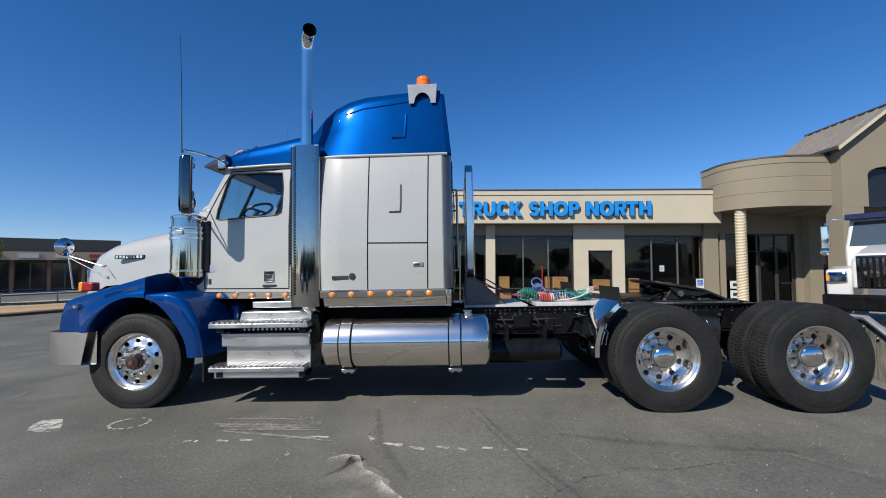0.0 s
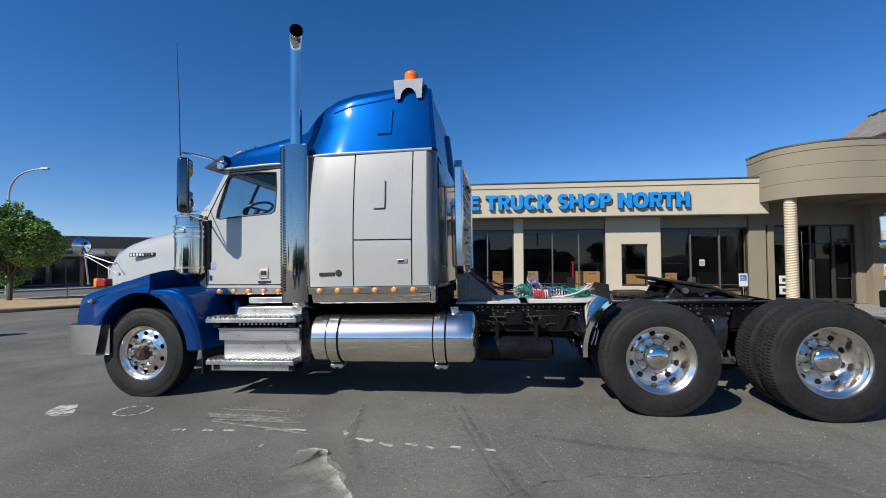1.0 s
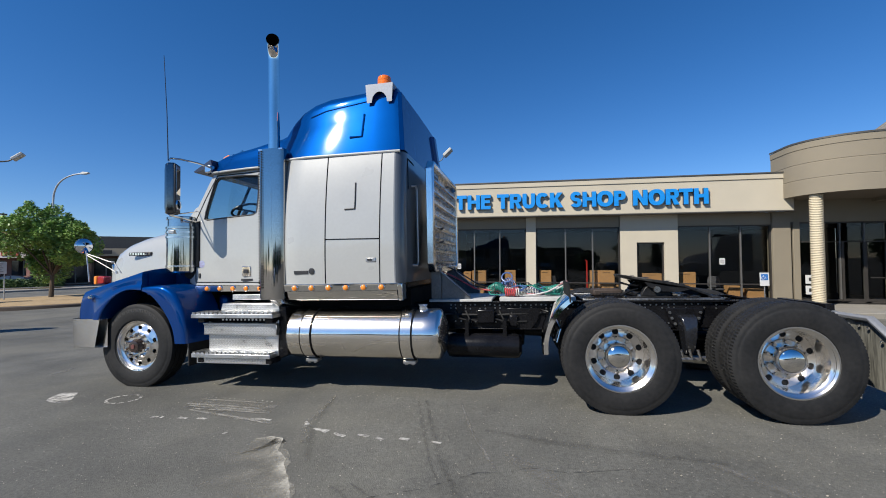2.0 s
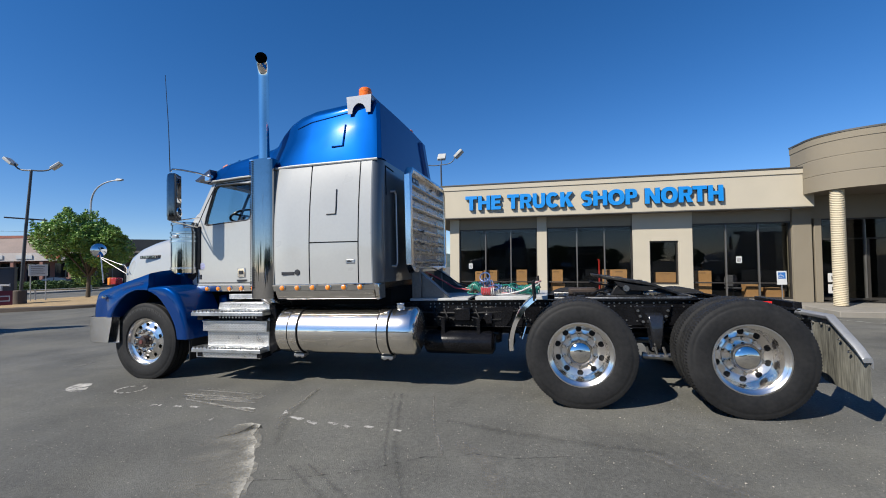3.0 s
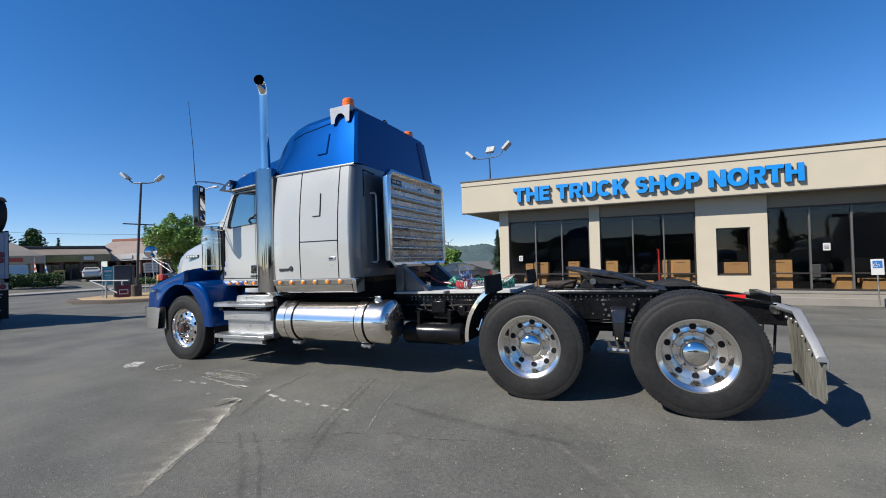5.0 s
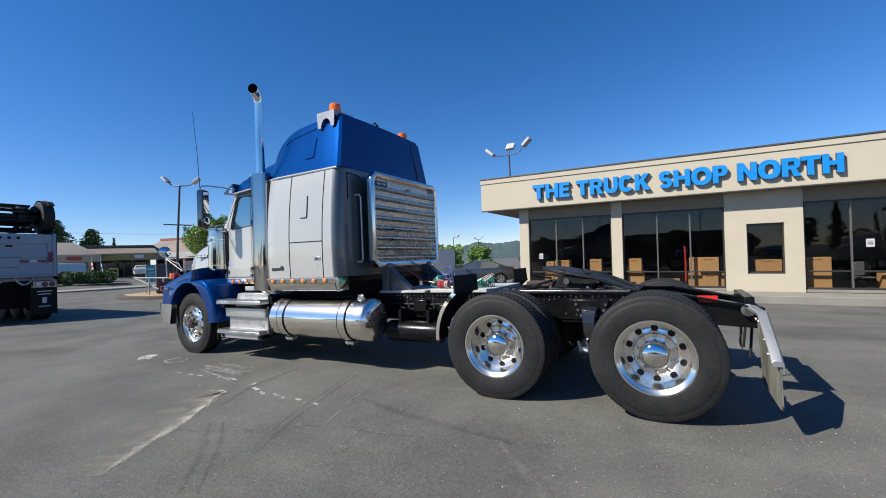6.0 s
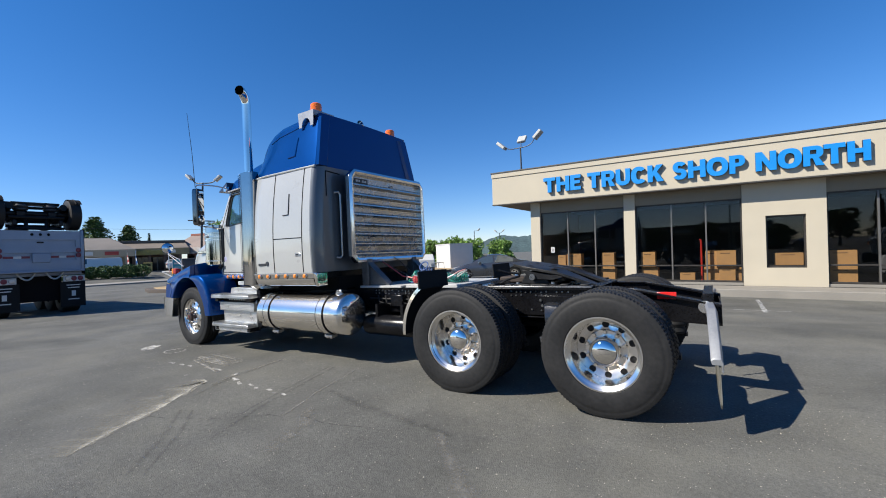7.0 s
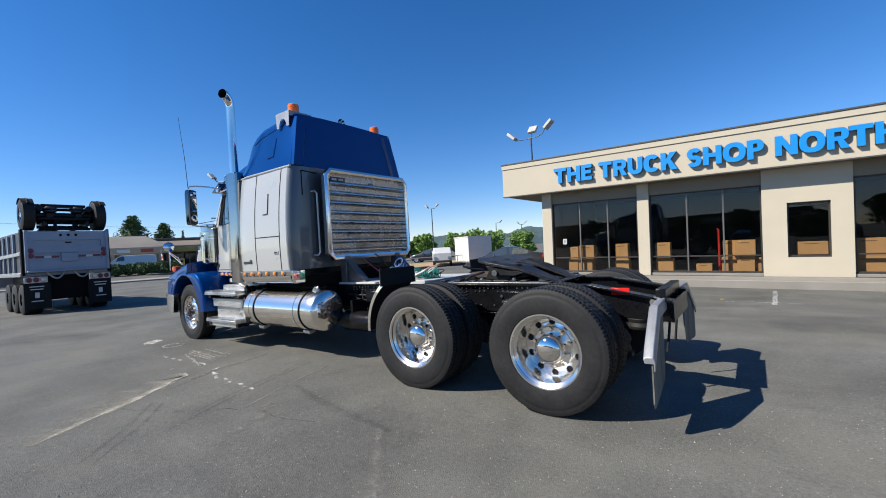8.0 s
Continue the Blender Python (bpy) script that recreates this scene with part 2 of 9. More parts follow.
def asphalt_material():
    """Grey binder with worn and dusty areas, fine grain, and a few pale stones showing."""
    m = mat("weathered_asphalt", (0.110, 0.109, 0.0985), 0.80, 0.0, 0.16, 1.1, 120, bump=0.6, rvar=0.08, spec=0.24)
    n, l = m.node_tree.nodes, m.node_tree.links
    b = n["Principled BSDF"]
    b.inputs["Diffuse Roughness"].default_value = 0.12
    base = b.inputs["Base Color"].links[0].from_socket
    tc = n.new("ShaderNodeTexCoord")

    def noise(scale, detail, rough, lo, hi, a, z, stretch=None, turn=0.0, warp=0.0):
        """Noise over the lot, mapped from lo..hi to a..z."""
        t, r = n.new("ShaderNodeTexNoise"), n.new("ShaderNodeMapRange")
        t.inputs["Scale"].default_value, t.inputs["Detail"].default_value = scale, detail
        t.inputs["Roughness"].default_value, t.inputs["Distortion"].default_value = rough, warp
        src = tc.outputs["Object"]
        if stretch:
            mp = n.new("ShaderNodeMapping")
            mp.inputs["Scale"].default_value, mp.inputs["Rotation"].default_value = stretch, (0, 0, radians(turn))
            l.new(src, mp.inputs["Vector"])
            src = mp.outputs[0]
        l.new(src, t.inputs["Vector"])
        for k, v in zip((1, 2, 3, 4), (lo, hi, a, z)):
            r.inputs[k].default_value = v
        l.new(t.outputs[0], r.inputs[0])
        return r.outputs[0]

    def times(p, q, op="MULTIPLY"):
        k = n.new("ShaderNodeMath")
        k.operation = op
        l.new(p, k.inputs[0])
        l.new(q, k.inputs[1])
        return k.outputs[0]

    def over(under, colour, cover):
        k = n.new("ShaderNodeMix")
        k.data_type = "RGBA"
        k.inputs["B"].default_value = (*colour, 1)
        l.new(cover, k.inputs["Factor"])
        l.new(under, k.inputs["A"])
        return k.outputs["Result"]

    # broad worn areas, tyre-drawn streaks both ways, coarse stones in the binder
    tone_ = times(noise(0.38, 8, 0.66, 0.34, 0.66, 0.76, 1.22, warp=0.6), noise(0.9, 6, 0.6, 0.35, 0.68, 0.93, 1.08, (0.4, 1.8, 1), 24, 0.7))
    tone_ = times(tone_, noise(1.3, 5, 0.6, 0.35, 0.68, 0.95, 1.05, (2.2, 0.35, 1), -18, 0.5))
    tone_ = times(tone_, noise(38, 4, 0.8, 0.34, 0.66, 0.74, 1.26))
    hs = n.new("ShaderNodeHueSaturation")
    l.new(tone_, hs.inputs["Value"])
    l.new(base, hs.inputs["Color"])
    # tan dust caught between the stones, in drifts
    dust = times(noise(0.55, 9, 0.62, 0.46, 0.74, 0.0, 1.0, warp=0.4), noise(55, 3, 0.8, 0.40, 0.60, 0.25, 0.9))
    out = over(hs.outputs[0], (0.175, 0.168, 0.138), dust)
    # single pale stones
    vo, sp = n.new("ShaderNodeTexVoronoi"), n.new("ShaderNodeSeparateColor")
    vo.inputs["Scale"].default_value = 26
    l.new(tc.outputs["Object"], vo.inputs["Vector"])
    l.new(vo.outputs["Color"], sp.inputs[0])
    near, few = n.new("ShaderNodeMath"), n.new("ShaderNodeMath")
    near.operation, near.inputs[1].default_value = "LESS_THAN", 0.12
    few.operation, few.inputs[1].default_value = "GREATER_THAN", 0.72
    l.new(vo.outputs["Distance"], near.inputs[0])
    l.new(sp.outputs[0], few.inputs[0])
    out = over(out, (0.27, 0.255, 0.225), times(near.outputs[0], few.outputs[0]))
    l.new(out, b.inputs["Base Color"])
    return m


M["asphalt"] = asphalt_material()
M["scuff"] = mat("pale_scraped_mark", (0.385, 0.375, 0.345), 0.8, 0.0, 0.35, 6, 40, bump=0.2)
M["sandy"] = mat("sandy_filled_crack", (0.40, 0.38, 0.325), 0.9, 0.0, 0.4, 7, 50, bump=0.3)
M["faint"] = mat("faint_worn_streak", (0.185, 0.178, 0.158), 0.8, 0.0, 0.35, 5, 40, bump=0.3)


def worn(m, lo, hi, scale=9.0, soft=0.0, most=1.0, one_side=False):
    """Lets the surface below show through where a mark is worn away."""
    n, l = m.node_tree.nodes, m.node_tree.links
    tc, no, mr, tr, mx = n.new("ShaderNodeTexCoord"), n.new("ShaderNodeTexNoise"), n.new("ShaderNodeMapRange"), n.new("ShaderNodeBsdfTransparent"), n.new("ShaderNodeMixShader")
    no.inputs["Scale"].default_value, no.inputs["Detail"].default_value, no.inputs["Roughness"].default_value = scale, 8, 0.7
    mr.inputs[1].default_value, mr.inputs[2].default_value, mr.inputs[4].default_value = lo, hi, most
    l.new(tc.outputs["Object"], no.inputs["Vector"])
    l.new(no.outputs[0], mr.inputs[0])
    cover = mr.outputs[0]
    if soft:
        # thinner towards both edges of the mark
        sp, s1, s2, s3, s4 = n.new("ShaderNodeSeparateXYZ"), n.new("ShaderNodeMath"), n.new("ShaderNodeMath"), n.new("ShaderNodeMapRange"), n.new("ShaderNodeMath")
        s1.operation, s2.operation, s4.operation = "SUBTRACT", "ABSOLUTE", "MULTIPLY"
        s1.inputs[1].default_value = 0.0 if one_side else 0.5
        l.new(tc.outputs["UV"], sp.inputs[0])
        l.new(sp.outputs[0], s1.inputs[0])
        l.new(s1.outputs[0], s2.inputs[0])
        s3.inputs[1].default_value, s3.inputs[2].default_value = (1.0, 1.0 - soft) if one_side else (0.5, 0.5 - soft)
        l.new(s2.outputs[0], s3.inputs[0])
        l.new(s3.outputs[0], s4.inputs[0])
        l.new(cover, s4.inputs[1])
        cover = s4.outputs[0]
    l.new(cover, mx.inputs[0])
    l.new(tr.outputs[0], mx.inputs[1])
    l.new(n["Principled BSDF"].outputs[0], mx.inputs[2])
    l.new(mx.outputs[0], n["Material Output"].inputs[0])


worn(M["scuff"], 0.35, 0.56)
M["scrape"] = mat("soft_scraped_streak", (0.31, 0.30, 0.27), 0.85, 0.0, 0.3, 6, 40, bump=0.2, spec=0.15)
worn(M["scrape"], 0.25, 0.62, 7, 0.45, 0.85)
worn(M["sandy"], 0.22, 0.62, 6, 0.97, 0.95, True)
worn(M["faint"], 0.32, 0.72, 4, 0.45)
M["tyremark"] = mat("dark_tyre_mark", (0.065, 0.064, 0.06), 0.75, 0.0, 0.3, 5, 40, spec=0.2)
worn(M["tyremark"], 0.25, 0.7, 3, 0.45, 0.32)
M["crackline"] = mat("dark_asphalt_crack", (0.035, 0.034, 0.032), 0.9, 0.0, 0.3, 5, 40, spec=0.1)
worn(M["crackline"], 0.42, 0.62, 14, most=0.6)
M["linepaint"] = mat("worn_white_line_paint", (0.39, 0.39, 0.374), 0.7, 0.0, 0.4, 5, 30, bump=0.1)
M["yellowpaint"] = mat("worn_yellow_paint", (0.328, 0.257, 0.094), 0.75, 0.0, 0.4, 8, 40)
worn(M["linepaint"], 0.36, 0.55)
worn(M["yellowpaint"], 0.38, 0.6)

bm = B()
xs = [-900, -400, -200, -120, -80, -66, -60, -57, -54, -52] + [-50 + 2 * i for i in range(23)] + [-5 + 0.4 * i for i in range(35)] + [10 + 2 * i for i in range(21)] + [60, 80, 120, 200, 400, 900]
ys = [-900, -400, -200, -100, -60, -40, -20, -8, -6, -4, -2] + [0.5 * i for i in range(27)] + [13.5 + 1.5 * i for i in range(15)] + [40, 50, 60, 80, 120, 200, 400, 900]
V = [[bm.verts.new((x, y, lot_height(x, y))) for y in ys] for x in xs]
for i in range(len(xs) - 1):
    for j in range(len(ys) - 1):
        bm.faces.new((V[i][j], V[i + 1][j], V[i + 1][j + 1], V[i][j + 1]))
tagged(part("ground", bm, M["asphalt"], tidy=True), "weathered grey asphalt parking lot with stains and stone chips", "ground", kind="structure")

rng = random.Random(4)


def ribbon(name, pts, widths, material, label, gaps=0.0, lift=0.004, step=0.05, sides=(0.45, 0.45)):
    """A flat mark with torn edges along points on the lot."""
    bm = B()
    line = []
    for (a, b), (wa, wb) in zip(zip(pts, pts[1:]), zip(widths, widths[1:])):
        k = max(2, int((Vector(b) - Vector(a)).length / step))
        for i in range(k):
            t = i / k
            line.append((Vector(a).lerp(Vector(b), t), wa + (wb - wa) * t))
    uv = bm.loops.layers.uv.new("across")
    prev = None
    for i, (p, w) in enumerate(line):
        d = (line[min(i + 1, len(line) - 1)][0] - line[max(i - 1, 0)][0]).normalized()
        nrm = Vector((-d.y, d.x))
        w1, w2 = w * sides[0] * rng.uniform(0.6, 1.4), w * sides[1] * rng.uniform(0.6, 1.4)
        a, b = p + nrm * w1, p - nrm * w2
        cur = (bm.verts.new((a.x, a.y, lot_height(a.x, a.y) + lift)), bm.verts.new((b.x, b.y, lot_height(b.x, b.y) + lift)))
        if prev and rng.random() > gaps:
            f = bm.faces.new((prev[0], prev[1], cur[1], cur[0]))
            for lp, u in zip(f.loops, (0, 1, 1, 0)):
                lp[uv].uv = (u, 0.5)
        prev = cur
    return tagged(part(name, bm, material), label, "ground mark", kind="stuff")


def patch(name, pts, material, label, lift=0.004):
    bm = B()
    v = [bm.verts.new((x, y, lot_height(x, y) + lift)) for x, y in pts]
    bm.faces.new(v)
    return tagged(part(name, bm, material), label, "ground mark", kind="stuff")


patch("pale_patch", [(-3.98, 3.73), (-4.07, 3.88), (-4.10, 4.0), (-3.92, 4.03), (-3.78, 3.88), (-3.64, 3.71), (-3.78, 3.69)], M["scuff"], "pale scraped patch on the asphalt")
for i in range(14):
    a = i / 14 * 2 * math.pi + rng.uniform(-0.06, 0.06)
    c, s = math.cos(a), math.sin(a)
    ribbon("ring_dash", [(-3.14 + 0.15 * c, 3.90 + 0.13 * s), (-3.14 + 0.21 * c, 3.90 + 0.18 * s)], (0.055, 0.06), M["scuff"], "pale dash of a scuffed ring on the asphalt", step=0.02)
for i, (a, b, w) in enumerate((((-2.26, 4.01), (-1.43, 3.97), 0.06), ((-2.31, 3.86), (-1.37, 3.80), 0.07), ((-2.22, 3.80), (-1.30, 3.75), 0.10), ((-2.10, 3.73), (-1.20, 3.70), 0.07), ((-2.13, 3.69), (-1.02, 3.45), 0.07))):
    ribbon("scrape_streak", [a, ((a[0] + b[0]) / 2, (a[1] + b[1]) / 2 + 0.01), b], (w * 0.6, w, w * 0.5), M["scrape"], "pale scrape streak on the asphalt", lift=0.005 + 0.0004 * i)
for y in (4.08, 3.93):
    for i in range(14):
        x = -2.2 + i * 0.058
        ribbon("scrape_dot", [(x, y - 0.004 * i), (x + 0.03, y - 0.004 * i)], (0.02, 0.02), M["scuff"], "small pale dot of a rolled scrape", step=0.015)
ribbon("scrape_patch", [(-2.3, 3.86), (-1.8, 3.84), (-1.25, 3.88)], (0.20, 0.42, 0.24), M["faint"], "faint scraped patch on the asphalt", gaps=0.1)
for a, b in (((-2.33, 3.47), (-2.18, 3.475)), ((-2.05, 3.49), (-1.92, 3.47)), ((-1.86, 3.50), (-1.72, 3.49)), ((-1.36, 3.22), (-1.30, 3.215)), ((-1.5, 3.54), (-1.1, 3.56))):
    ribbon("scuff_mark", [a, b], (0.05, 0.04), M["scuff"], "small pale scuff mark on the asphalt", gaps=0.1, step=0.03)
for a, b in (((-0.79, 3.56), (-0.72, 3.46)), ((-0.64, 3.42), (-0.46, 3.37)), ((-0.42, 3.36), (-0.28, 3.29)), ((-0.21, 3.36), (-0.08, 3.335)), ((-0.04, 3.33), (0.06, 3.275)), ((0.15, 3.35), (0.26, 3.33)), ((0.31, 3.31), (0.36, 3.305)), ((0.41, 3.33), (0.53, 3.31))):
    ribbon("scuff_dash", [a, b], (0.035, 0.06), M["scuff"], "pale dash of a broken scuffed line", step=0.025)
M["drift"] = mat("pale_sand_drift", (0.27, 0.258, 0.222), 0.9, 0.0, 0.35, 6, 50, bump=0.2, spec=0.1)
worn(M["drift"], 0.25, 0.68, 4, 0.97, 0.85, True)
ribbon("sandy_crack", [(-1.0, 3.15), (-0.9, 3.215), (-0.79, 3.19), (-0.745, 3.08), (-0.70, 2.98), (-0.56, 2.86), (-0.545, 2.80), (-0.40, 2.62), (-0.27, 2.43), (-0.17, 2.23), (-0.05, 2.01), (0.09, 1.79), (0.15, 1.70)], (0.02, 0.05, 0.08, 0.06, 0.08, 0.05, 0.08, 0.09, 0.08, 0.08, 0.07, 0.04, 0.01), M["sandy"], "sandy filled crack running over the asphalt", sides=(0.12, 0.9), step=0.03)
ribbon("sandy_spread", [(-1.0, 3.16), (-0.80, 3.14), (-0.58, 2.82), (-0.30, 2.42), (-0.12, 2.12), (0.08, 1.79), (0.2, 1.62)], (0.10, 0.40, 0.50, 0.48, 0.42, 0.30, 0.08), M["drift"], "pale sand drifted against the crack", lift=0.003, sides=(0.12, 0.9))
for pts, w in (([(0.51, 4.29), (0.72, 3.53), (0.91, 3.06), (0.97, 2.89)], 0.045), ([(1.02, 3.23), (1.27, 2.92), (1.38, 2.61), (1.49, 2.43)], 0.22), ([(-0.86, 4.27), (-0.75, 3.5), (-0.56, 3.08)], 0.10), ([(2.4, 3.3), (3.2, 2.5), (4.2, 1.9)], 0.25), ([(-5.3, 5.05), (-5.25, 4.85), (-5.2, 4.6)], 0.12), ([(-2.24, 3.78), (-1.7, 3.72), (-1.2, 3.75)], 0.16), ([(-1.9, 3.66), (-1.4, 3.55), (-1.03, 3.48)], 0.10)):
    ribbon("worn_streak", pts, (w * 0.5,) + (w,) * (len(pts) - 2) + (w * 0.4,), M["faint"], "faint worn streak on the asphalt")
for pts, w in (([(0.14, 4.32), (0.36, 3.61), (0.55, 3.05), (0.72, 2.65), (0.87, 2.31)], 0.07), ([(0.06, 4.3), (0.29, 3.58), (0.47, 3.03), (0.62, 2.67)], 0.05), ([(-0.86, 4.3), (-0.68, 3.5), (-0.5, 3.08), (-0.36, 2.8)], 0.12), ([(-0.07, 2.58), (0.31, 2.31), (0.61, 2.06), (0.95, 1.75)], 0.09), ([(0.05, 2.63), (0.43, 2.36), (0.71, 2.11), (1.05, 1.8)], 0.06), ([(0.81, 3.64), (1.27, 3.52), (1.86, 3.41), (2.57, 3.32)], 0.18)):
    ribbon("tyre_mark", pts, (w * 0.5,) + (w,) * (len(pts) - 2) + (w * 0.4,), M["tyremark"], "faint dark tyre track on the asphalt", lift=0.0035)
for pts in ([(-0.5, 2.2), (-0.16, 2.34), (0.05, 2.40), (0.27, 2.52), (0.5, 2.64), (0.66, 2.77), (0.83, 2.91), (1.0, 2.94), (1.17, 3.04), (1.4, 3.02), (1.55, 3.05), (1.9, 3.16)],):
    ribbon("asphalt_crack", pts, (0.012,) * len(pts), M["crackline"], "thin dark crack over the asphalt", lift=0.005, step=0.03)

# loose grit lying on the lot
M["grit"] = mat("pale_loose_grit", (0.234, 0.215, 0.179), 0.9, 0.0, 0.3, 20, 90, island=True, rand=0.5)
gr = random.Random(15)
verts, faces = [], []
for k in range(4200):
    x, y = gr.uniform(-3.5, 7.0), gr.uniform(0.9, 5.2)
    q = gr.uniform(0.0022, 0.0055) * (1.6 if gr.random() < 0.05 else 1)
    z = lot_height(x, y)
    a = gr.uniform(0, 6.28)
    o_ = len(verts)
    verts += [(x + q * math.cos(a + t) * gr.uniform(0.7, 1.2), y + q * math.sin(a + t) * gr.uniform(0.7, 1.2), z + 0.001) for t in (0, 1.57, 3.14, 4.71)] + [(x, y, z + q * 1.1)]
    faces += [(o_, o_ + 1, o_ + 4), (o_ + 1, o_ + 2, o_ + 4), (o_ + 2, o_ + 3, o_ + 4), (o_ + 3, o_, o_ + 4)]
me = bpy.data.meshes.new("loose_grit")
me.from_pydata(verts, [], faces)
me.materials.append(M["grit"])
tagged(new("loose_grit", me), "pale loose grit scattered over the asphalt", "grit", kind="stuff")


# ---- the semi truck: x along it (nose at -x), y from its centre line (the seen side is -y) ----
truck = thing("semi_truck", (0, 5.42, 0), "white and blue sleeper semi tractor parked on the lot", "truck")


# wheels
def tyre_mesh(bm, c, r, width, lugs=108, drive=True, floor=0.002):
    """Lathed tyre with bulged walls, ribs and shoulder lugs; flattened where it stands."""
    w = width / 2
    rim = 0.292
    prof = [(-w * 0.62, rim), (-w * 0.84, rim + 0.010), (-w * 0.87, rim + 0.022), (-w * 0.93, rim + 0.026), (-w * 0.985, rim + 0.06), (-w * 1.0, rim + 0.105), (-w * 0.985, r - 0.085), (-w * 0.955, r - 0.062), (-w * 0.935, r - 0.057), (-w * 0.94, r - 0.044), (-w * 0.915, r - 0.026), (-w * 0.865, r - 0.006)]
    n_sh = len(prof)
    tread = []
    for g in (-0.5, -0.02, 0.46):
        tread += [(w * (g - 0.26), r), (w * (g + 0.0), r), (w * (g + 0.02), r - 0.013), (w * (g + 0.08), r - 0.013), (w * (g + 0.10), r)]
    prof2 = prof + tread + [(-a, q) for a, q in prof[::-1]]
    k = len(prof2)

    def wob(j, i):
        if drive and (10 <= j < n_sh + 2 or k - n_sh - 2 <= j < k - 10):
            return -0.008 if i % 2 else 0.0
        if drive and n_sh <= j < k - n_sh:
            return -0.005 if (i + j // 5) % 3 == 0 else 0.0
        return 0.0
    lathe(bm, prof2, c, "y", lugs * 2, True, wob)
    for v in bm.verts:
        v.co.z = max(v.co.z, floor)


def rear_rim(bm, c, s):
    """Deep polished outer wheel of a dual pair: lip, barrel, disc with ten round holes."""
    cx, cy, cz = c
    y = cy  # outer lip plane
    i_ = -s
    lathe(bm, [(0.012 * i_, 0.285), (0.0, 0.300), (0.0, 0.312), (0.012 * i_, 0.316), (0.03 * i_, 0.300), (0.035 * i_, 0.285), (0.05 * i_, 0.268), (0.13 * i_, 0.262), (0.215 * i_, 0.254)], (cx, y, cz), "y", 60)
    r1, r2, n = 0.178, 0.254, 10
    hy, rh, rc = y + 0.215 * i_, 0.030, 0.219
    for k in range(n):
        a0, a1 = 2 * math.pi * k / n, 2 * math.pi * (k + 1) / n
        am = (a0 + a1) / 2
        outer = [(r2, a0 + (a1 - a0) * t / 3) for t in range(4)] + [((r2 + r1) / 2, a1)] + [(r1, a1 - (a1 - a0) * t / 3) for t in range(4)] + [((r2 + r1) / 2, a0)]
        O = [(cx + r * math.cos(a), hy + (0.0 if r > 0.2 else -0.012 * i_), cz + r * math.sin(a)) for r, a in outer]
        hc = Vector((cx + rc * math.cos(am), hy - 0.003 * i_, cz + rc * math.sin(am)))
        I = []
        for r, a in outer:
            d = Vector((r * math.cos(a) - rc * math.cos(am), 0, r * math.sin(a) - rc * math.sin(am))).normalized()
            I.append(hc + d * rh)
        hole_panel(bm, O, I, (0, 0.03 * i_, 0))
    lathe(bm, [(0.202 * i_, 0.178), (0.192 * i_, 0.172), (0.192 * i_, 0.10), (0.186 * i_, 0.095)], (cx, y, cz), "y", 50)


def front_rim(bm, c, s):
    cx, cy, cz = c
    i_ = -s
    lathe(bm, [(0.03 * i_, 0.285), (0.0, 0.298), (-0.002 * i_, 0.308), (0.012 * i_, 0.312), (0.03 * i_, 0.296), (0.045 * i_, 0.275), (0.05 * i_, 0.258)], (cx, cy, cz), "y", 60)
    r1, r2, n, rc, rh = 0.175, 0.258, 10, 0.217, 0.027
    hy = cy + 0.05 * i_
    for k in range(n):
        a0, a1 = 2 * math.pi * k / n, 2 * math.pi * (k + 1) / n
        am = (a0 + a1) / 2
        outer = [(r2, a0 + (a1 - a0) * t / 3) for t in range(4)] + [((r2 + r1) / 2, a1)] + [(r1, a1 - (a1 - a0) * t / 3) for t in range(4)] + [((r2 + r1) / 2, a0)]
        O = [(cx + r * math.cos(a), hy - 0.35 * (r2 - r) * i_, cz + r * math.sin(a)) for r, a in outer]
        hc = Vector((cx + rc * math.cos(am), hy - 0.015 * i_, cz + rc * math.sin(am)))
        I = []
        for r, a in outer:
            d = Vector((r * math.cos(a) - rc * math.cos(am), 0, r * math.sin(a) - rc * math.sin(am))).normalized()
            I.append(hc + d * rh)
        hole_panel(bm, O, I, (0, 0.03 * i_, 0))
    lathe(bm, [(0.021 * i_, 0.175), (0.012 * i_, 0.16), (0.012 * i_, 0.085)], (cx, cy, cz), "y", 50)


M["hubred"] = mat("dull_red_hub_face", (0.11, 0.035, 0.03), 0.5, 0.0, 0.3, 30, 80)
M["oiled"] = mat("oily_hub_window", (0.05, 0.035, 0.03), 0.25, 0.2, 0.4, 20, 80)


def nut_ring(c, ring, y_, s, parent, h=0.03):
    cx, cy, cz = c
    bm = B()
    lathe(bm, [(0, 0.023), (-h * 0.6 * (-s), 0.022), (-h * (-s), 0.014), (-h * (-s), 0.0005)], (0, 0, 0), "y", 10)
    nut = part("lug_nut", bm, M["chrome"], parent)
    for k in range(10):
        a = 2 * math.pi * (k + 0.5) / 10
        m = Matrix.Translation((cx + ring * math.cos(a), y_, cz + ring * math.sin(a)))
        if k == 0:
            nut.matrix_basis = m
        else:
            again(nut, m, parent)


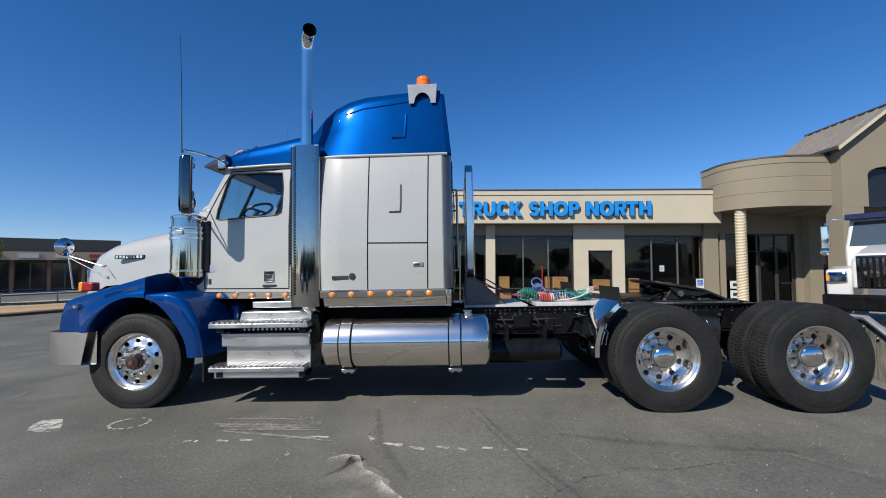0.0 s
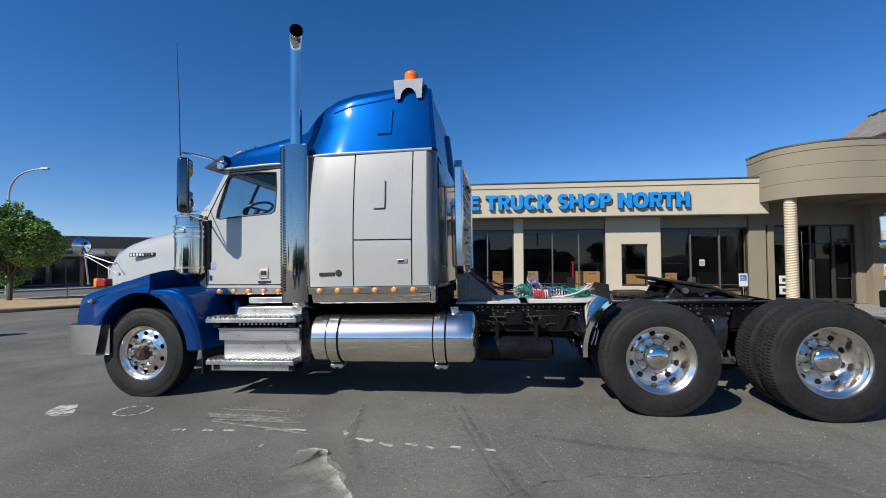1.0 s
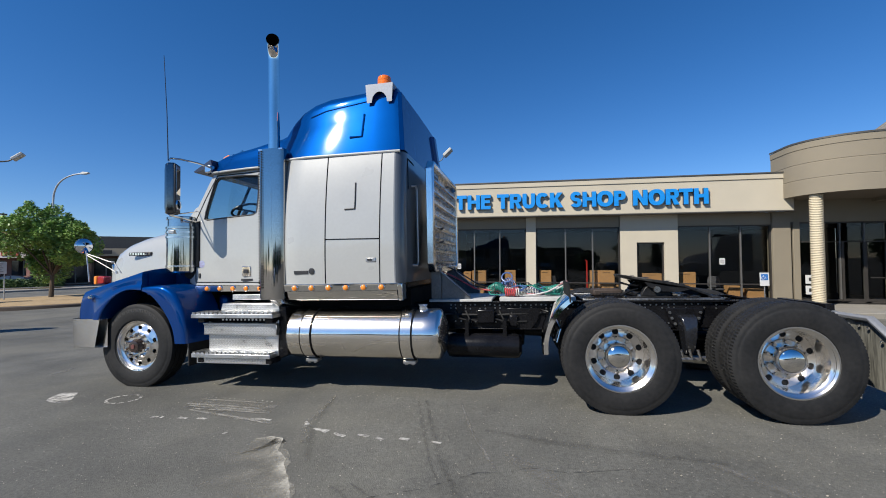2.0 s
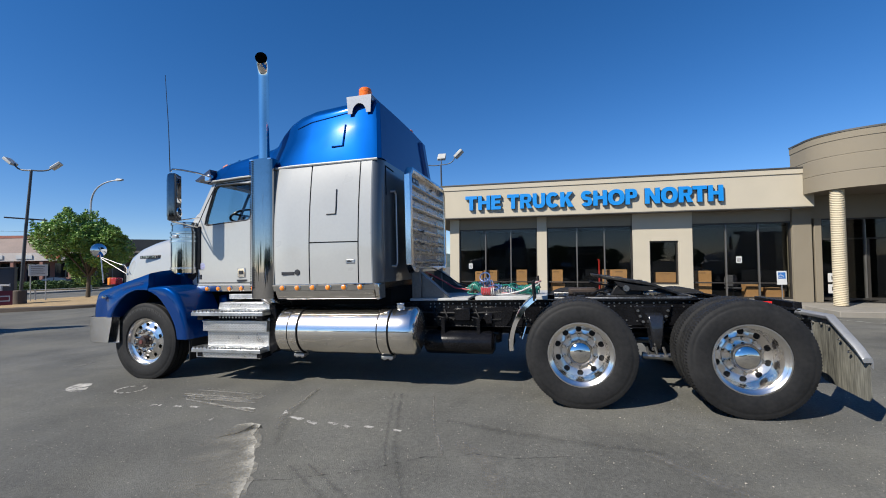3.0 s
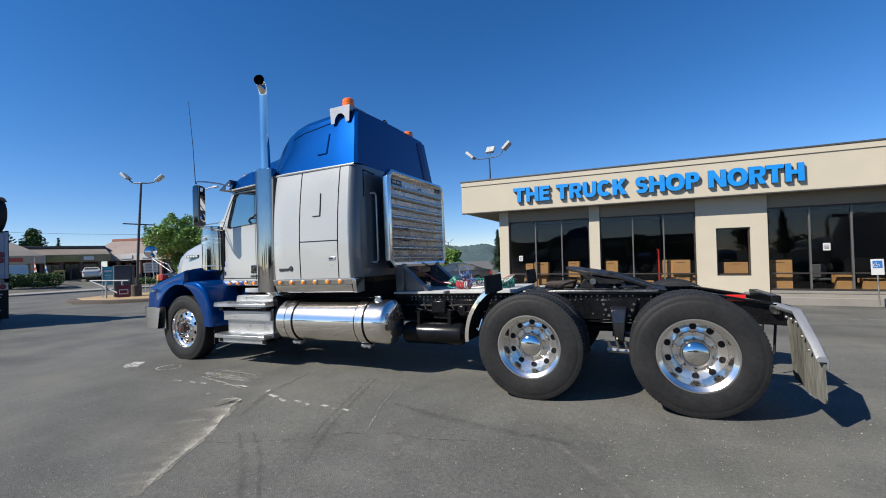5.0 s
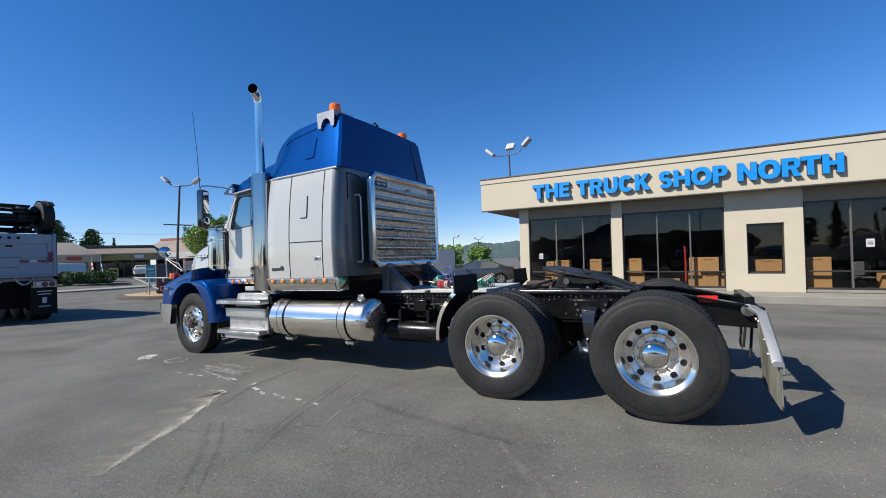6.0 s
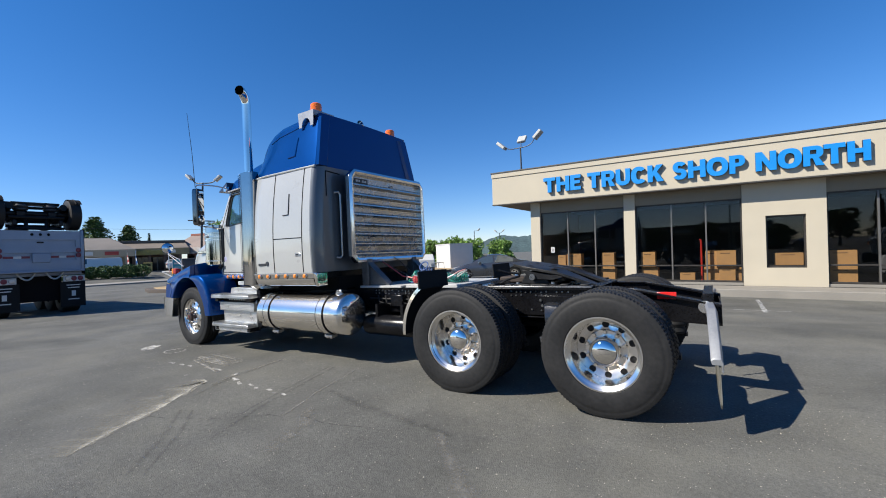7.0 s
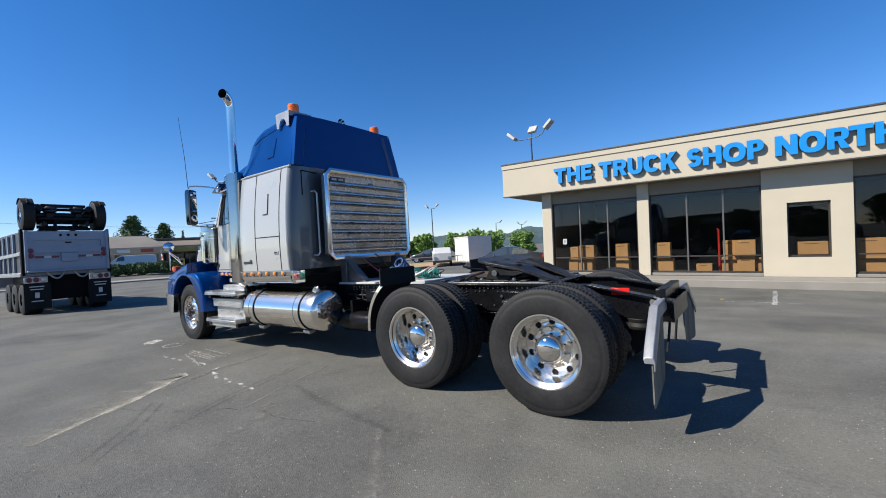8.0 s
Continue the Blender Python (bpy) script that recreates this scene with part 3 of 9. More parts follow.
def rear_wheel(x, s, cz, floor, r=0.525):
    lip = s * 1.225
    bm = B()
    rear_rim(bm, (x, lip, cz), s)
    w = part("wheel", bm, M["rim"], truck, "deep polished aluminium dual wheel")
    for k, yc in enumerate((s * 1.105, s * 0.78)):
        bm = B()
        tyre_mesh(bm, (x, yc, cz), r, 0.27, floor=floor)
        part("tyre", bm, M["rubber"], w, "black drive tyre with blocky shoulder lugs" if k == 0 else "")
    bm = B()
    lathe(bm, [(0.192 * -s, 0.130), (0.14 * -s, 0.130), (0.120 * -s, 0.128), (0.092 * -s, 0.121), (0.070 * -s, 0.106), (0.053 * -s, 0.078), (0.045 * -s, 0.040), (0.043 * -s, 0.001)], (x, lip, cz), "y", 36)
    part("hub_cap", bm, M["chrome"], w, "domed chrome hub cap")
    nut_ring((x, 0, cz), 0.158, lip + 0.192 * -s, s, w, 0.038)
    bm = B()
    lathe(bm, [(0, 0.27), (0, 0.02)], (x, s * 1.0, cz), "y", 40)
    part("brake_drum", bm, M["iron"], w)
    bm = B()
    lathe(bm, [(0.16, 0.262), (-0.14, 0.262)], (x, s * 0.86, cz), "y", 30)
    part("inner_rim", bm, M["iron"], w)


def front_wheel(x, s, r=0.505):
    cz, lip = r - 0.018, s * 1.075
    bm = B()
    front_rim(bm, (x, lip, cz), s)
    w = part("wheel", bm, M["rim"], truck, "polished aluminium steer wheel with ten round holes")
    bm = B()
    tyre_mesh(bm, (x, s * 0.965, cz), r, 0.27, drive=False)
    part("tyre", bm, M["rubber"], w, "black ribbed steer tyre with worn lettering")
    bm = B()
    lathe(bm, [(0.012 * -s, 0.085), (-0.02 * -s, 0.083), (-0.035 * -s, 0.075), (-0.035 * -s, 0.05)], (x, lip, cz), "y", 30)
    part("hub_ring", bm, M["oiled"], w)
    bm = B()
    lathe(bm, [(-0.03 * -s, 0.074), (-0.055 * -s, 0.068), (-0.06 * -s, 0.055), (-0.06 * -s, 0.001)], (x, lip, cz), "y", 30)
    part("hub_window", bm, M["oiled"], w, "oily dark hub window")
    bm = B()
    lathe(bm, [(-0.06 * -s, 0.028), (-0.068 * -s, 0.026), (-0.068 * -s, 0.001)], (x, lip, cz), "y", 20)
    part("hub_plug", bm, M["hubred"], w, "dull red hub plug")
    nut_ring((x, 0, cz), 0.137, lip + 0.014 * -s, s, w, 0.058)
    bm = B()
    lathe(bm, [(0, 0.28), (0, 0.02)], (x, s * 0.93, cz), "y", 40)
    part("brake_drum", bm, M["iron"], w)


FX, RX1, RX2 = -3.45, 2.02, 3.45
for s in (-1, 1):
    front_wheel(FX, s)
    rear_wheel(RX1, s, 0.478, -0.036)
    rear_wheel(RX2, s, 0.470, -0.051)
# worn raised lettering on the steer tyre wall, as short bars
bm = B()
for k in range(11):
    a = radians(142 - k * 9)
    for q in (-0.012, 0.012):
        p = Vector((FX + 0.425 * math.cos(a), -1.0985, 0.487 + 0.425 * math.sin(a)))
        t = Vector((-math.sin(a), 0, math.cos(a)))
        rd = Vector((math.cos(a), 0, math.sin(a)))
        c = p + t * q
        vs = [bm.verts.new(c + t * i * 0.008 + rd * j * 0.02) for i, j in ((-1, -1), (1, -1), (1, 1), (-1, 1))]
        bm.faces.new(vs)
part("tyre_lettering", bm, mat("scuffed_rubber_lettering", (0.03, 0.03, 0.03), 0.7), truck, "worn raised bars on the tyre wall")["kind"] = "stuff"

# frame rails, cross members, axles
M["bolt"] = mat("dark_zinc_bolts", (0.24, 0.24, 0.235), 0.3, 0.85, 0.3, 20, 60)
M["castgloss"] = mat("glossy_cast_paint", (0.014, 0.015, 0.018), 0.2, 0.0, 0.3, 9, 60, bump=0.08, coat=0.4)
for s in (-1, 1):
    pr = [(-4.1, 0.62), (-4.1, 0.86), (0.1, 0.935), (3.55, 0.935), (4.28, 0.80), (4.30, 0.62), (3.6, 0.66), (0.0, 0.63)]
    bm = B()
    prism(bm, pr, "y", s * 0.43 - 0.012, s * 0.43 + 0.012)
    part("frame_rail", bm, M["frame"], truck, "glossy black steel frame rail", 0.004)
    bm = boxes((0.1, 3.6, s * 0.43 - 0.05, s * 0.43 + 0.05, 0.931, 0.945), (0.1, 3.6, s * 0.43 - 0.05, s * 0.43 + 0.05, 0.628, 0.64))
    part("rail_flange", bm, M["frame"], truck, bevel=0.003)
    # bolts along the rail
    bm = B()
    for i in range(58):
        for z in (0.905, 0.865, 0.71):
            if rng.random() < (0.9 if z > 0.9 else 0.5):
                lathe(bm, [(0, 0.011), (s * 0.010, 0.009), (s * 0.010, 0.0005)], (0.3 + i * 0.058 + rng.uniform(-0.005, 0.005), s * 0.443, z + rng.uniform(-0.006, 0.006)), "y", 6)
    part("rail_bolts", bm, M["bolt"], truck)["kind"] = "stuff"
for x in (-3.9, -2.6, -1.0, 0.9, 1.5, 2.8, 4.2):
    part("cross_member", boxes((x - 0.04, x + 0.04, -0.42, 0.42, 0.66, 0.9)), M["frame"], truck, bevel=0.006)
for x in (FX, RX1, RX2):
    bm = bar([(x, -0.85, 0.485), (x, 0.85, 0.485)], 0.07 if x > 0 else 0.055, 14)
    part("axle", bm, M["iron"], truck)
for x in (RX1, RX2):
    bm = B()
    lathe(bm, [(-0.22, 0.08), (-0.18, 0.16), (-0.06, 0.21), (0.06, 0.21), (0.18, 0.15), (0.25, 0.08), (0.25, 0.001)], (x, 0, 0.5), "x", 22)
    part("differential", bm, M["iron"], truck)
# rear suspension: hangers, air bags, walking hardware between the axles
for s in (-1, 1):
    for x0 in (2.83, 1.15):
        bm = B()
        prism(bm, [(x0 - 0.19, 0.87), (x0 + 0.19, 0.87), (x0 + 0.15, 0.72), (x0 + 0.07, 0.62), (x0 - 0.07, 0.62), (x0 - 0.15, 0.72)], "y", *sorted((s * 0.445, s * 0.475)))
        hang = part("suspension_hanger", bm, M["frame"], truck, "glossy black cast hanger bolted to the rail", 0.008)
        if x0 < 2:
            continue
        bm = B()
        loft(bm, [[(x0 - q0, s * 0.47, z), (x0 - q0 * 0.9, s * y, z), (x0 + q0 * 0.9, s * y, z), (x0 + q0, s * 0.47, z)] for z, q0, y in ((0.80, 0.085, 0.53), (0.78, 0.085, 0.60), (0.70, 0.075, 0.635), (0.58, 0.065, 0.64), (0.47, 0.05, 0.62), (0.41, 0.04, 0.57), (0.39, 0.035, 0.5))])
        part("hanger_tongue", bm, M["castgloss"], hang, "glossy grey-black cast tongue", 0.012)
        for dx, z in ((-0.15, 0.82), (0.15, 0.82), (-0.10, 0.70), (0.10, 0.70), (-0.13, 0.76), (0.13, 0.76)):
            bm = B()
            lathe(bm, [(0, 0.017), (s * 0.016, 0.015), (s * 0.017, 0.001)], (x0 + dx, s * 0.475, z), "y", 6)
            part("hanger_bolt", bm, M["bolt"], hang)
    for x0 in (RX1 + 0.36, RX2 + 0.38):
        bm = B()
        lathe(bm, [(0, 0.02), (0, 0.13), (0.03, 0.14), (0.07, 0.125), (0.11, 0.14), (0.15, 0.13), (0.2, 0.1), (0.2, 0.01)], (x0, s * 0.55, 0.36), "z", 22)
        part("air_bag", bm, M["rubber"], truck)
        bm = B()
        prism(bm, [(x0 - 0.75, 0.40), (x0 + 0.15, 0.33), (x0 + 0.15, 0.37), (x0 - 0.4, 0.46), (x0 - 0.75, 0.46)], "y", s * 0.50, s * 0.60)
        part("spring_arm", bm, M["iron"], truck, bevel=0.006)
    bm = bar([(2.7, s * 0.5, 0.34), (3.0, s * 0.5, 0.33)], 0.04, 10)
    part("pivot_bolt", bm, M["satin"], truck)
    bm = B()
    for k in range(3):
        tube(bm, [(2.72 + k * 0.08, s * 0.64, 0.46), (2.74 + k * 0.08, s * 0.64, 0.38)], 0.014, 8)
    part("clamp_bolts", bm, M["satin"], truck)["kind"] = "stuff"

# fuel tank
for s in (-1, 1):
    cy, cz, r = s * 0.89, 0.638, 0.272
    bm = B()
    lathe(bm, [(-1.46, 0.005), (-1.46, r - 0.09), (-1.445, r - 0.035), (-1.41, r)] + [(-1.41 + 1.66 * k / 12, r) for k in range(1, 13)] + [(0.275, r - 0.012), (0.30, r - 0.05), (0.325, r - 0.13), (0.335, 0.005)], (0, cy, cz), "x", 56)
    tank = part("fuel_tank", bm, M["tankskin"], truck, "polished aluminium cylinder fuel tank")
    for x in (-1.19, -0.06):
        bm = B()
        lathe(bm, [(x - 0.055, r + 0.002), (x - 0.055, r + 0.012), (x + 0.055, r + 0.012), (x + 0.055, r + 0.002)], (0, cy, cz), "x", 56)
        part("strap", bm, M["tankskin"], tank, "bright steel tank strap")
        for q in (-0.062, 0.062):
            bm = B()
            lathe(bm, [(x + q - 0.007, r + 0.001), (x + q - 0.007, r + 0.010), (x + q + 0.007, r + 0.010), (x + q + 0.007, r + 0.001)], (0, cy, cz), "x", 56)
            part("strap_rubber", bm, M["gap"], tank)
        bm = boxes((x - 0.07, x + 0.07, cy - 0.08 * -s - 0.05, cy - 0.08 * -s + 0.05, cz - r - 0.03, cz - r + 0.004), (x - 0.05, x - 0.02, cy + s * 0.06, cy + s * 0.12, cz - r - 0.045, cz - r), (x + 0.02, x + 0.05, cy + s * 0.06, cy + s * 0.12, cz - r - 0.045, cz - r))
        part("strap_clamp", bm, M["satin"], tank, bevel=0.004)
        bm = B()
        prism(bm, [(s * 0.44, 0.72), (s * 0.44, 0.40), (s * 0.62, 0.36), (s * 0.72, 0.40), (s * 0.66, 0.52), (s * 0.64, 0.72)], "x", x - 0.03, x + 0.03)
        part("tank_bracket", bm, M["frame"], tank)
    fx, fy = 0.08, cy + s * 0.03
    fz = cz + r - 0.002
    bm = B()
    lathe(bm, [(-0.03, 0.055), (0.012, 0.055), (0.012, 0.045), (0.032, 0.045), (0.036, 0.038), (0.036, 0.001)], (fx, fy, fz), "z", 20)
    part("filler_cap", bm, M["polished"], tank, "round aluminium filler cap")
    part("cap_handle", boxes((fx - 0.045, fx + 0.045, fy - 0.01, fy + 0.01, fz + 0.034, fz + 0.052)), M["polished"], tank, bevel=0.005)

# cab steps: tread-plate boxes with two serrated treads
def lozenges(x0, x1, z0, z1, y, s, pitch=0.020):
    """Raised lozenges of tread plate standing out of an upright sheet."""
    bm = B()
    nx, nz = int((x1 - x0) / pitch), max(1, int((z1 - z0) / pitch))
    for i in range(nx):
        for j in range(nz):
            q = 1 if (i + j) % 2 else -1
            c = Vector((x0 + (i + 0.5) * (x1 - x0) / nx, y, z0 + (j + 0.5) * (z1 - z0) / nz))
            a, b = Vector((0.47, 0, 0.47 * q)) * pitch, Vector((0.14, 0, -0.14 * q)) * pitch
            vs = [bm.verts.new(p) for p in (c - a, c + b, c + a, c - b)]
            top = bm.verts.new(c + Vector((0, s * 0.0022, 0)))
            for k in range(4):
                bm.faces.new((vs[k], vs[(k + 1) % 4], top))
    return bm


M["stepalu"] = mat("bright_step_aluminium", (0.60, 0.60, 0.59), 0.36, 1.0, 0.12, 8, 90, rvar=0.3)
M["tread"] = mat("worn_tread_lozenges", (0.40, 0.39, 0.37), 0.62, 1.0, 0.2, 30, 120)
for s in (-1, 1):
    def ys(a, b):
        return (min(s * a, s * b), max(s * a, s * b))
    st = part("step_box", boxes((-2.47, -1.57, *ys(0.62, 1.06), 0.40, 0.80)), M["stepalu"], truck, "bright tread-plate step and tool box", 0.006)
    part("tread_pattern", lozenges(-2.46, -1.58, 0.47, 0.625, s * 1.06, s), M["tread"], st, tidy=False)["kind"] = "stuff"
    riser = part("step_riser", boxes((-2.50, -1.57, *ys(1.05, 1.105), 0.635, 0.766)), M["stepalu"], st, "folded tread-plate riser", 0.006)
    part("riser_lip", boxes((-2.50, -1.57, *ys(1.06, 1.118), 0.752, 0.77)), M["stepalu"], riser, bevel=0.004)
    part("tread_pattern", lozenges(-2.49, -1.58, 0.645, 0.75, s * 1.105, s), M["tread"], riser, tidy=False)["kind"] = "stuff"
    part("slot_strip", boxes((-2.44, -1.60, *ys(1.062, 1.075), 0.772, 0.836)), M["gap"], st)
    for k in range(13):
        bm = B()
        disc(bm, (-2.27 + k * 0.048, s * 1.078, 0.806), 0.012, "y", 10)
        part("slot", bm, M["stepalu"], st)
    for z, x0, x1, d in ((0.895, -2.59, -1.555, 1.20), (0.45, -2.585, -1.59, 1.20)):
        t = part("step_tread", boxes((x0, x1, *ys(0.98, d), z - 0.058, z - 0.014)), M["stepalu"], st, "polished serrated step tread", 0.004)
        for k in range(18):
            xx = x0 + 0.03 + k * (x1 - x0 - 0.06) / 17
            part("tread_tooth", boxes((xx - 0.017, xx + 0.017, *ys(0.99, d - 0.004), z - 0.015, z + 0.006)), M["stepalu"], t)
    bm = B()
    prism(bm, [(-2.37, 0.895), (-1.56, 0.895), (-1.52, 0.985), (-2.345, 0.985)], "y", *ys(0.70, 1.0))
    up = part("upper_step", bm, M["stepalu"], st, bevel=0.01)
    part("tread_pattern", lozenges(-2.33, -1.56, 0.905, 0.975, s * 1.0, s), M["tread"], up, tidy=False)["kind"] = "stuff"
    sk = part("lower_skirt", boxes((-2.54, -1.62, *ys(1.0, 1.17), 0.325, 0.392)), M["stepalu"], st, bevel=0.004)
    part("tread_pattern", lozenges(-2.42, -1.63, 0.328, 0.39, s * 1.17, s), M["tread"], sk, tidy=False)["kind"] = "stuff"
    for x in (-2.48, -1.62):
        part("step_bracket", boxes((x - 0.04, x + 0.04, *ys(0.98, 1.17), 0.785, 0.84)), M["frame"], st)
        part("step_bracket", boxes((x - 0.035, x + 0.035, *ys(1.0, 1.175), 0.335, 0.395)), M["frame"], st)
    bm = B()
    prism(bm, [(-1.57, 0.96), (-1.49, 0.95), (-1.46, 0.42), (-1.57, 0.36)], "y", *ys(0.5, 1.05))
    part("step_end_panel", bm, M["frame"], st, bevel=0.004)
    kick = part("kick_strip", boxes((-2.26, -1.62, *ys(0.86, 0.93), 1.02, 1.085)), M["stepalu"], st, "small tread-plate strip below the cab", 0.005)
    part("tread_pattern", lozenges(-2.25, -1.63, 1.025, 1.08, s * 0.93, s), M["tread"], kick, tidy=False)["kind"] = "stuff"

# bumper
bm = B()
prof = [(-1.185, -3.88), (-1.19, -4.20), (-1.15, -4.33), (-0.9, -4.45), (-0.45, -4.56), (0, -4.60)]
outer = [(x, y) for y, x in prof] + [(x, -y) for y, x in prof[-2::-1]]
inner = [(x + 0.05, y * 0.95) for x, y in outer]
for z0, z1 in ((0.475, 0.82),):
    A = [[(x + (-0.07 if k and x > -3.9 else 0.02 if k else 0), y, z) for x, y in outer] for k, z in enumerate((z1, z0))]
    C = [[(x, y, z) for x, y in inner] for z in (z0, z1)]
    loft(bm, [A[0], A[1], C[0], C[1]], False, False)
part("front_bumper", bm, M["polished"], truck, "polished wraparound front bumper", 0.006)

# blue front fenders: a front lobe and a rear lobe with a seam between them
def resample(pts, n):
    """As many points, evenly spread, on a smooth line through the points."""
    P_ = [Vector(p) for p in pts]
    L = [0]
    for a, b in zip(P_, P_[1:]):
        L.append(L[-1] + (b - a).length)
    out = []
    for k in range(n):
        d = L[-1] * k / (n - 1)
        i = max(0, min(len(P_) - 2, sum(1 for v in L[1:] if v < d)))
        t = (d - L[i]) / (L[i + 1] - L[i])
        p0, p1, p2, p3 = P_[max(0, i - 1)], P_[i], P_[i + 1], P_[min(len(P_) - 1, i + 2)]
        out.append(0.5 * (2 * p1 + (p2 - p0) * t + (2 * p0 - 5 * p1 + 4 * p2 - p3) * t * t + (3 * p1 - p0 - 3 * p2 + p3) * t ** 3))
    return out


def lobe(top, arch, s, front):
    """Fender skin between the wheel arch and its upper edge, folded inwards at both."""
    n = 26
    T, A = resample(top, n), resample(arch, n)
    bm = B()
    rings = []
    for t, a in zip(T, A):
        def to(f):
            return a.x + (t.x - a.x) * f, a.y + (t.y - a.y) * f
        q = [(a.x, s * 0.78, a.y), (a.x, s * 1.16, a.y)]
        for f, w in ((0.0, 1.185), (0.03, 1.193), (0.07, 1.193), (0.28, 1.186), (0.34, 1.176), (0.6, 1.176), (0.86, 1.172), (0.95, 1.164), (0.99, 1.148), (1.0, 1.13)) if front else ((0.0, 1.182), (0.05, 1.193), (0.5, 1.193), (0.80, 1.188), (0.92, 1.176), (0.98, 1.155), (1.0, 1.13)):
            x_, z_ = to(f)
            q.append((x_, s * w, z_))
        if front:
            nose = 1 - ease(1.05, 1.17, t.y)
            q += [(t.x - 0.05 * nose, s * 1.0, t.y + 0.022 * (1 - nose)), (t.x - 0.14 * nose, s * 0.80, t.y + 0.04 * (1 - nose)), (t.x - 0.22 * nose, s * 0.60, t.y + 0.05 * (1 - nose))]
        else:
            q += [(t.x + 0.03, s * 1.05, t.y + 0.004), (t.x + 0.06, s * 0.90, t.y + 0.006), (t.x + 0.09, s * 0.72, t.y + 0.008)]
        rings.append(q)
    R = loft(bm, rings, False, False)
    if front:
        bm.faces.new(R[-1])
    else:
        bm.faces.new(R[0])
    return bm


for s in (-1, 1):
    fender = part("front_fender", lobe([(-4.215, 0.815), (-4.222, 0.90), (-4.20, 1.02), (-4.175, 1.10), (-4.14, 1.145), (-3.97, 1.20), (-3.66, 1.285), (-3.45, 1.34), (-3.287, 1.385)], [(-3.89, 0.81), (-3.865, 0.87), (-3.81, 0.955), (-3.74, 1.03), (-3.657, 1.095), (-3.55, 1.145), (-3.44, 1.168), (-3.282, 1.158)], s, True), M["blue"], truck, "glossy metallic blue flared front fender", angle=40)
    part("rear_lobe", lobe([(-3.268, 1.20), (-3.12, 1.212), (-3.0, 1.208), (-2.90, 1.165), (-2.826, 1.105), (-2.765, 1.01), (-2.716, 0.90), (-2.68, 0.74), (-2.655, 0.541)], [(-3.268, 1.150), (-3.175, 1.113), (-3.08, 1.035), (-2.998, 0.942), (-2.925, 0.84), (-2.864, 0.731), (-2.835, 0.64), (-2.819, 0.542)], s, False), M["blue"], fender, "", angle=40)
    part("seam_plate", boxes((-3.285, -3.27, *sorted((s * 0.70, s * 1.10)), 1.10, 1.36)), M["blue"], fender)
    # Solid near-black filler boxes stand for the shade inside the wheel well.
    part("wheel_well_dark", boxes((-4.0, -2.75, *sorted((s * 0.45, s * 0.78)), 0.60, 1.18)), M["gap"], fender)
    part("inner_panel", boxes((-2.70, -2.56, *sorted((s * 0.45, s * 0.66)), 0.56, 1.06)), M["blue"], fender, "", 0.05)
    part("deck_filler", boxes((-3.27, -2.86, *sorted((s * 0.55, s * 0.70)), 1.15, 1.36)), M["blue"], fender)
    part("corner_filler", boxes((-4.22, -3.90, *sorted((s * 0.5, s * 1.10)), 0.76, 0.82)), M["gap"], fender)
    bm = B()
    lathe(bm, [(0, 0.03), (-s * -0.03, 0.028), (-s * -0.05, 0.016), (-s * -0.05, 0.001)], (-4.0, s * 1.172, 1.085), "y", 16)
    part("mirror_foot", bm, M["chrome"], fender)
    part("marker_light", boxes((-4.01, -3.90, *sorted((s * 1.02, s * 1.12)), 1.24, 1.335)), M["deepred"], fender, "red fender marker light", 0.015)
    part("turn_light", boxes((-4.06, -4.012, *sorted((s * 1.02, s * 1.12)), 1.235, 1.34)), M["amber"], fender, "amber turn light", 0.012)
    part("mud_flap", boxes((-2.68, -2.665, *sorted((s * 0.72, s * 1.14)), 0.28, 0.60)), M["flap"], fender)

# hood
bm = B()
rings = []
for x, hw, zt, zb in ((-2.92, 0.72, 2.03, 1.30), (-3.3, 0.68, 1.985, 1.30), (-3.7, 0.63, 1.925, 1.30), (-4.0, 0.585, 1.87, 1.30), (-4.25, 0.55, 1.80, 1.28), (-4.42, 0.52, 1.72, 1.2), (-4.52, 0.49, 1.60, 1.1), (-4.56, 0.47, 1.45, 0.9), (-4.57, 0.46, 1.3, 0.85)):
    ring = []
    for k in range(19):
        a = math.pi * k / 18
        c, q = math.cos(a), math.sin(a)
        ring.append((x, hw * (1 if c > 0 else -1) * abs(c) ** 0.45, zb + (zt - zb) * abs(q) ** 0.42))
    rings.append(ring)
loft(bm, rings, False, False)
hood = part("hood", bm, M["white"], truck, "white sloping hood", angle=45)
for s in (-1, 1):
    part("hood_badge", boxes((-4.08, -3.72, *sorted((s * 0.612, s * 0.634)), 1.60, 1.645)), M["blackplastic"], hood, "black and chrome hood badge bar", 0.004)
    bm = B()
    for k in range(8):
        box(bm, -4.06 + k * 0.042, -4.06 + k * 0.042 + 0.028, *sorted((s * 0.632, s * 0.640)), 1.607, 1.638)
    part("badge_bars", bm, M["chrome"], hood)
part("grille", boxes((-4.60, -4.55, -0.44, 0.44, 0.86, 1.5)), M["chrome"], hood, "chrome grille", 0.02)
part("engine_bay", boxes((-4.5, -2.8, -0.45, 0.45, 0.86, 1.35)), M["gap"], hood)

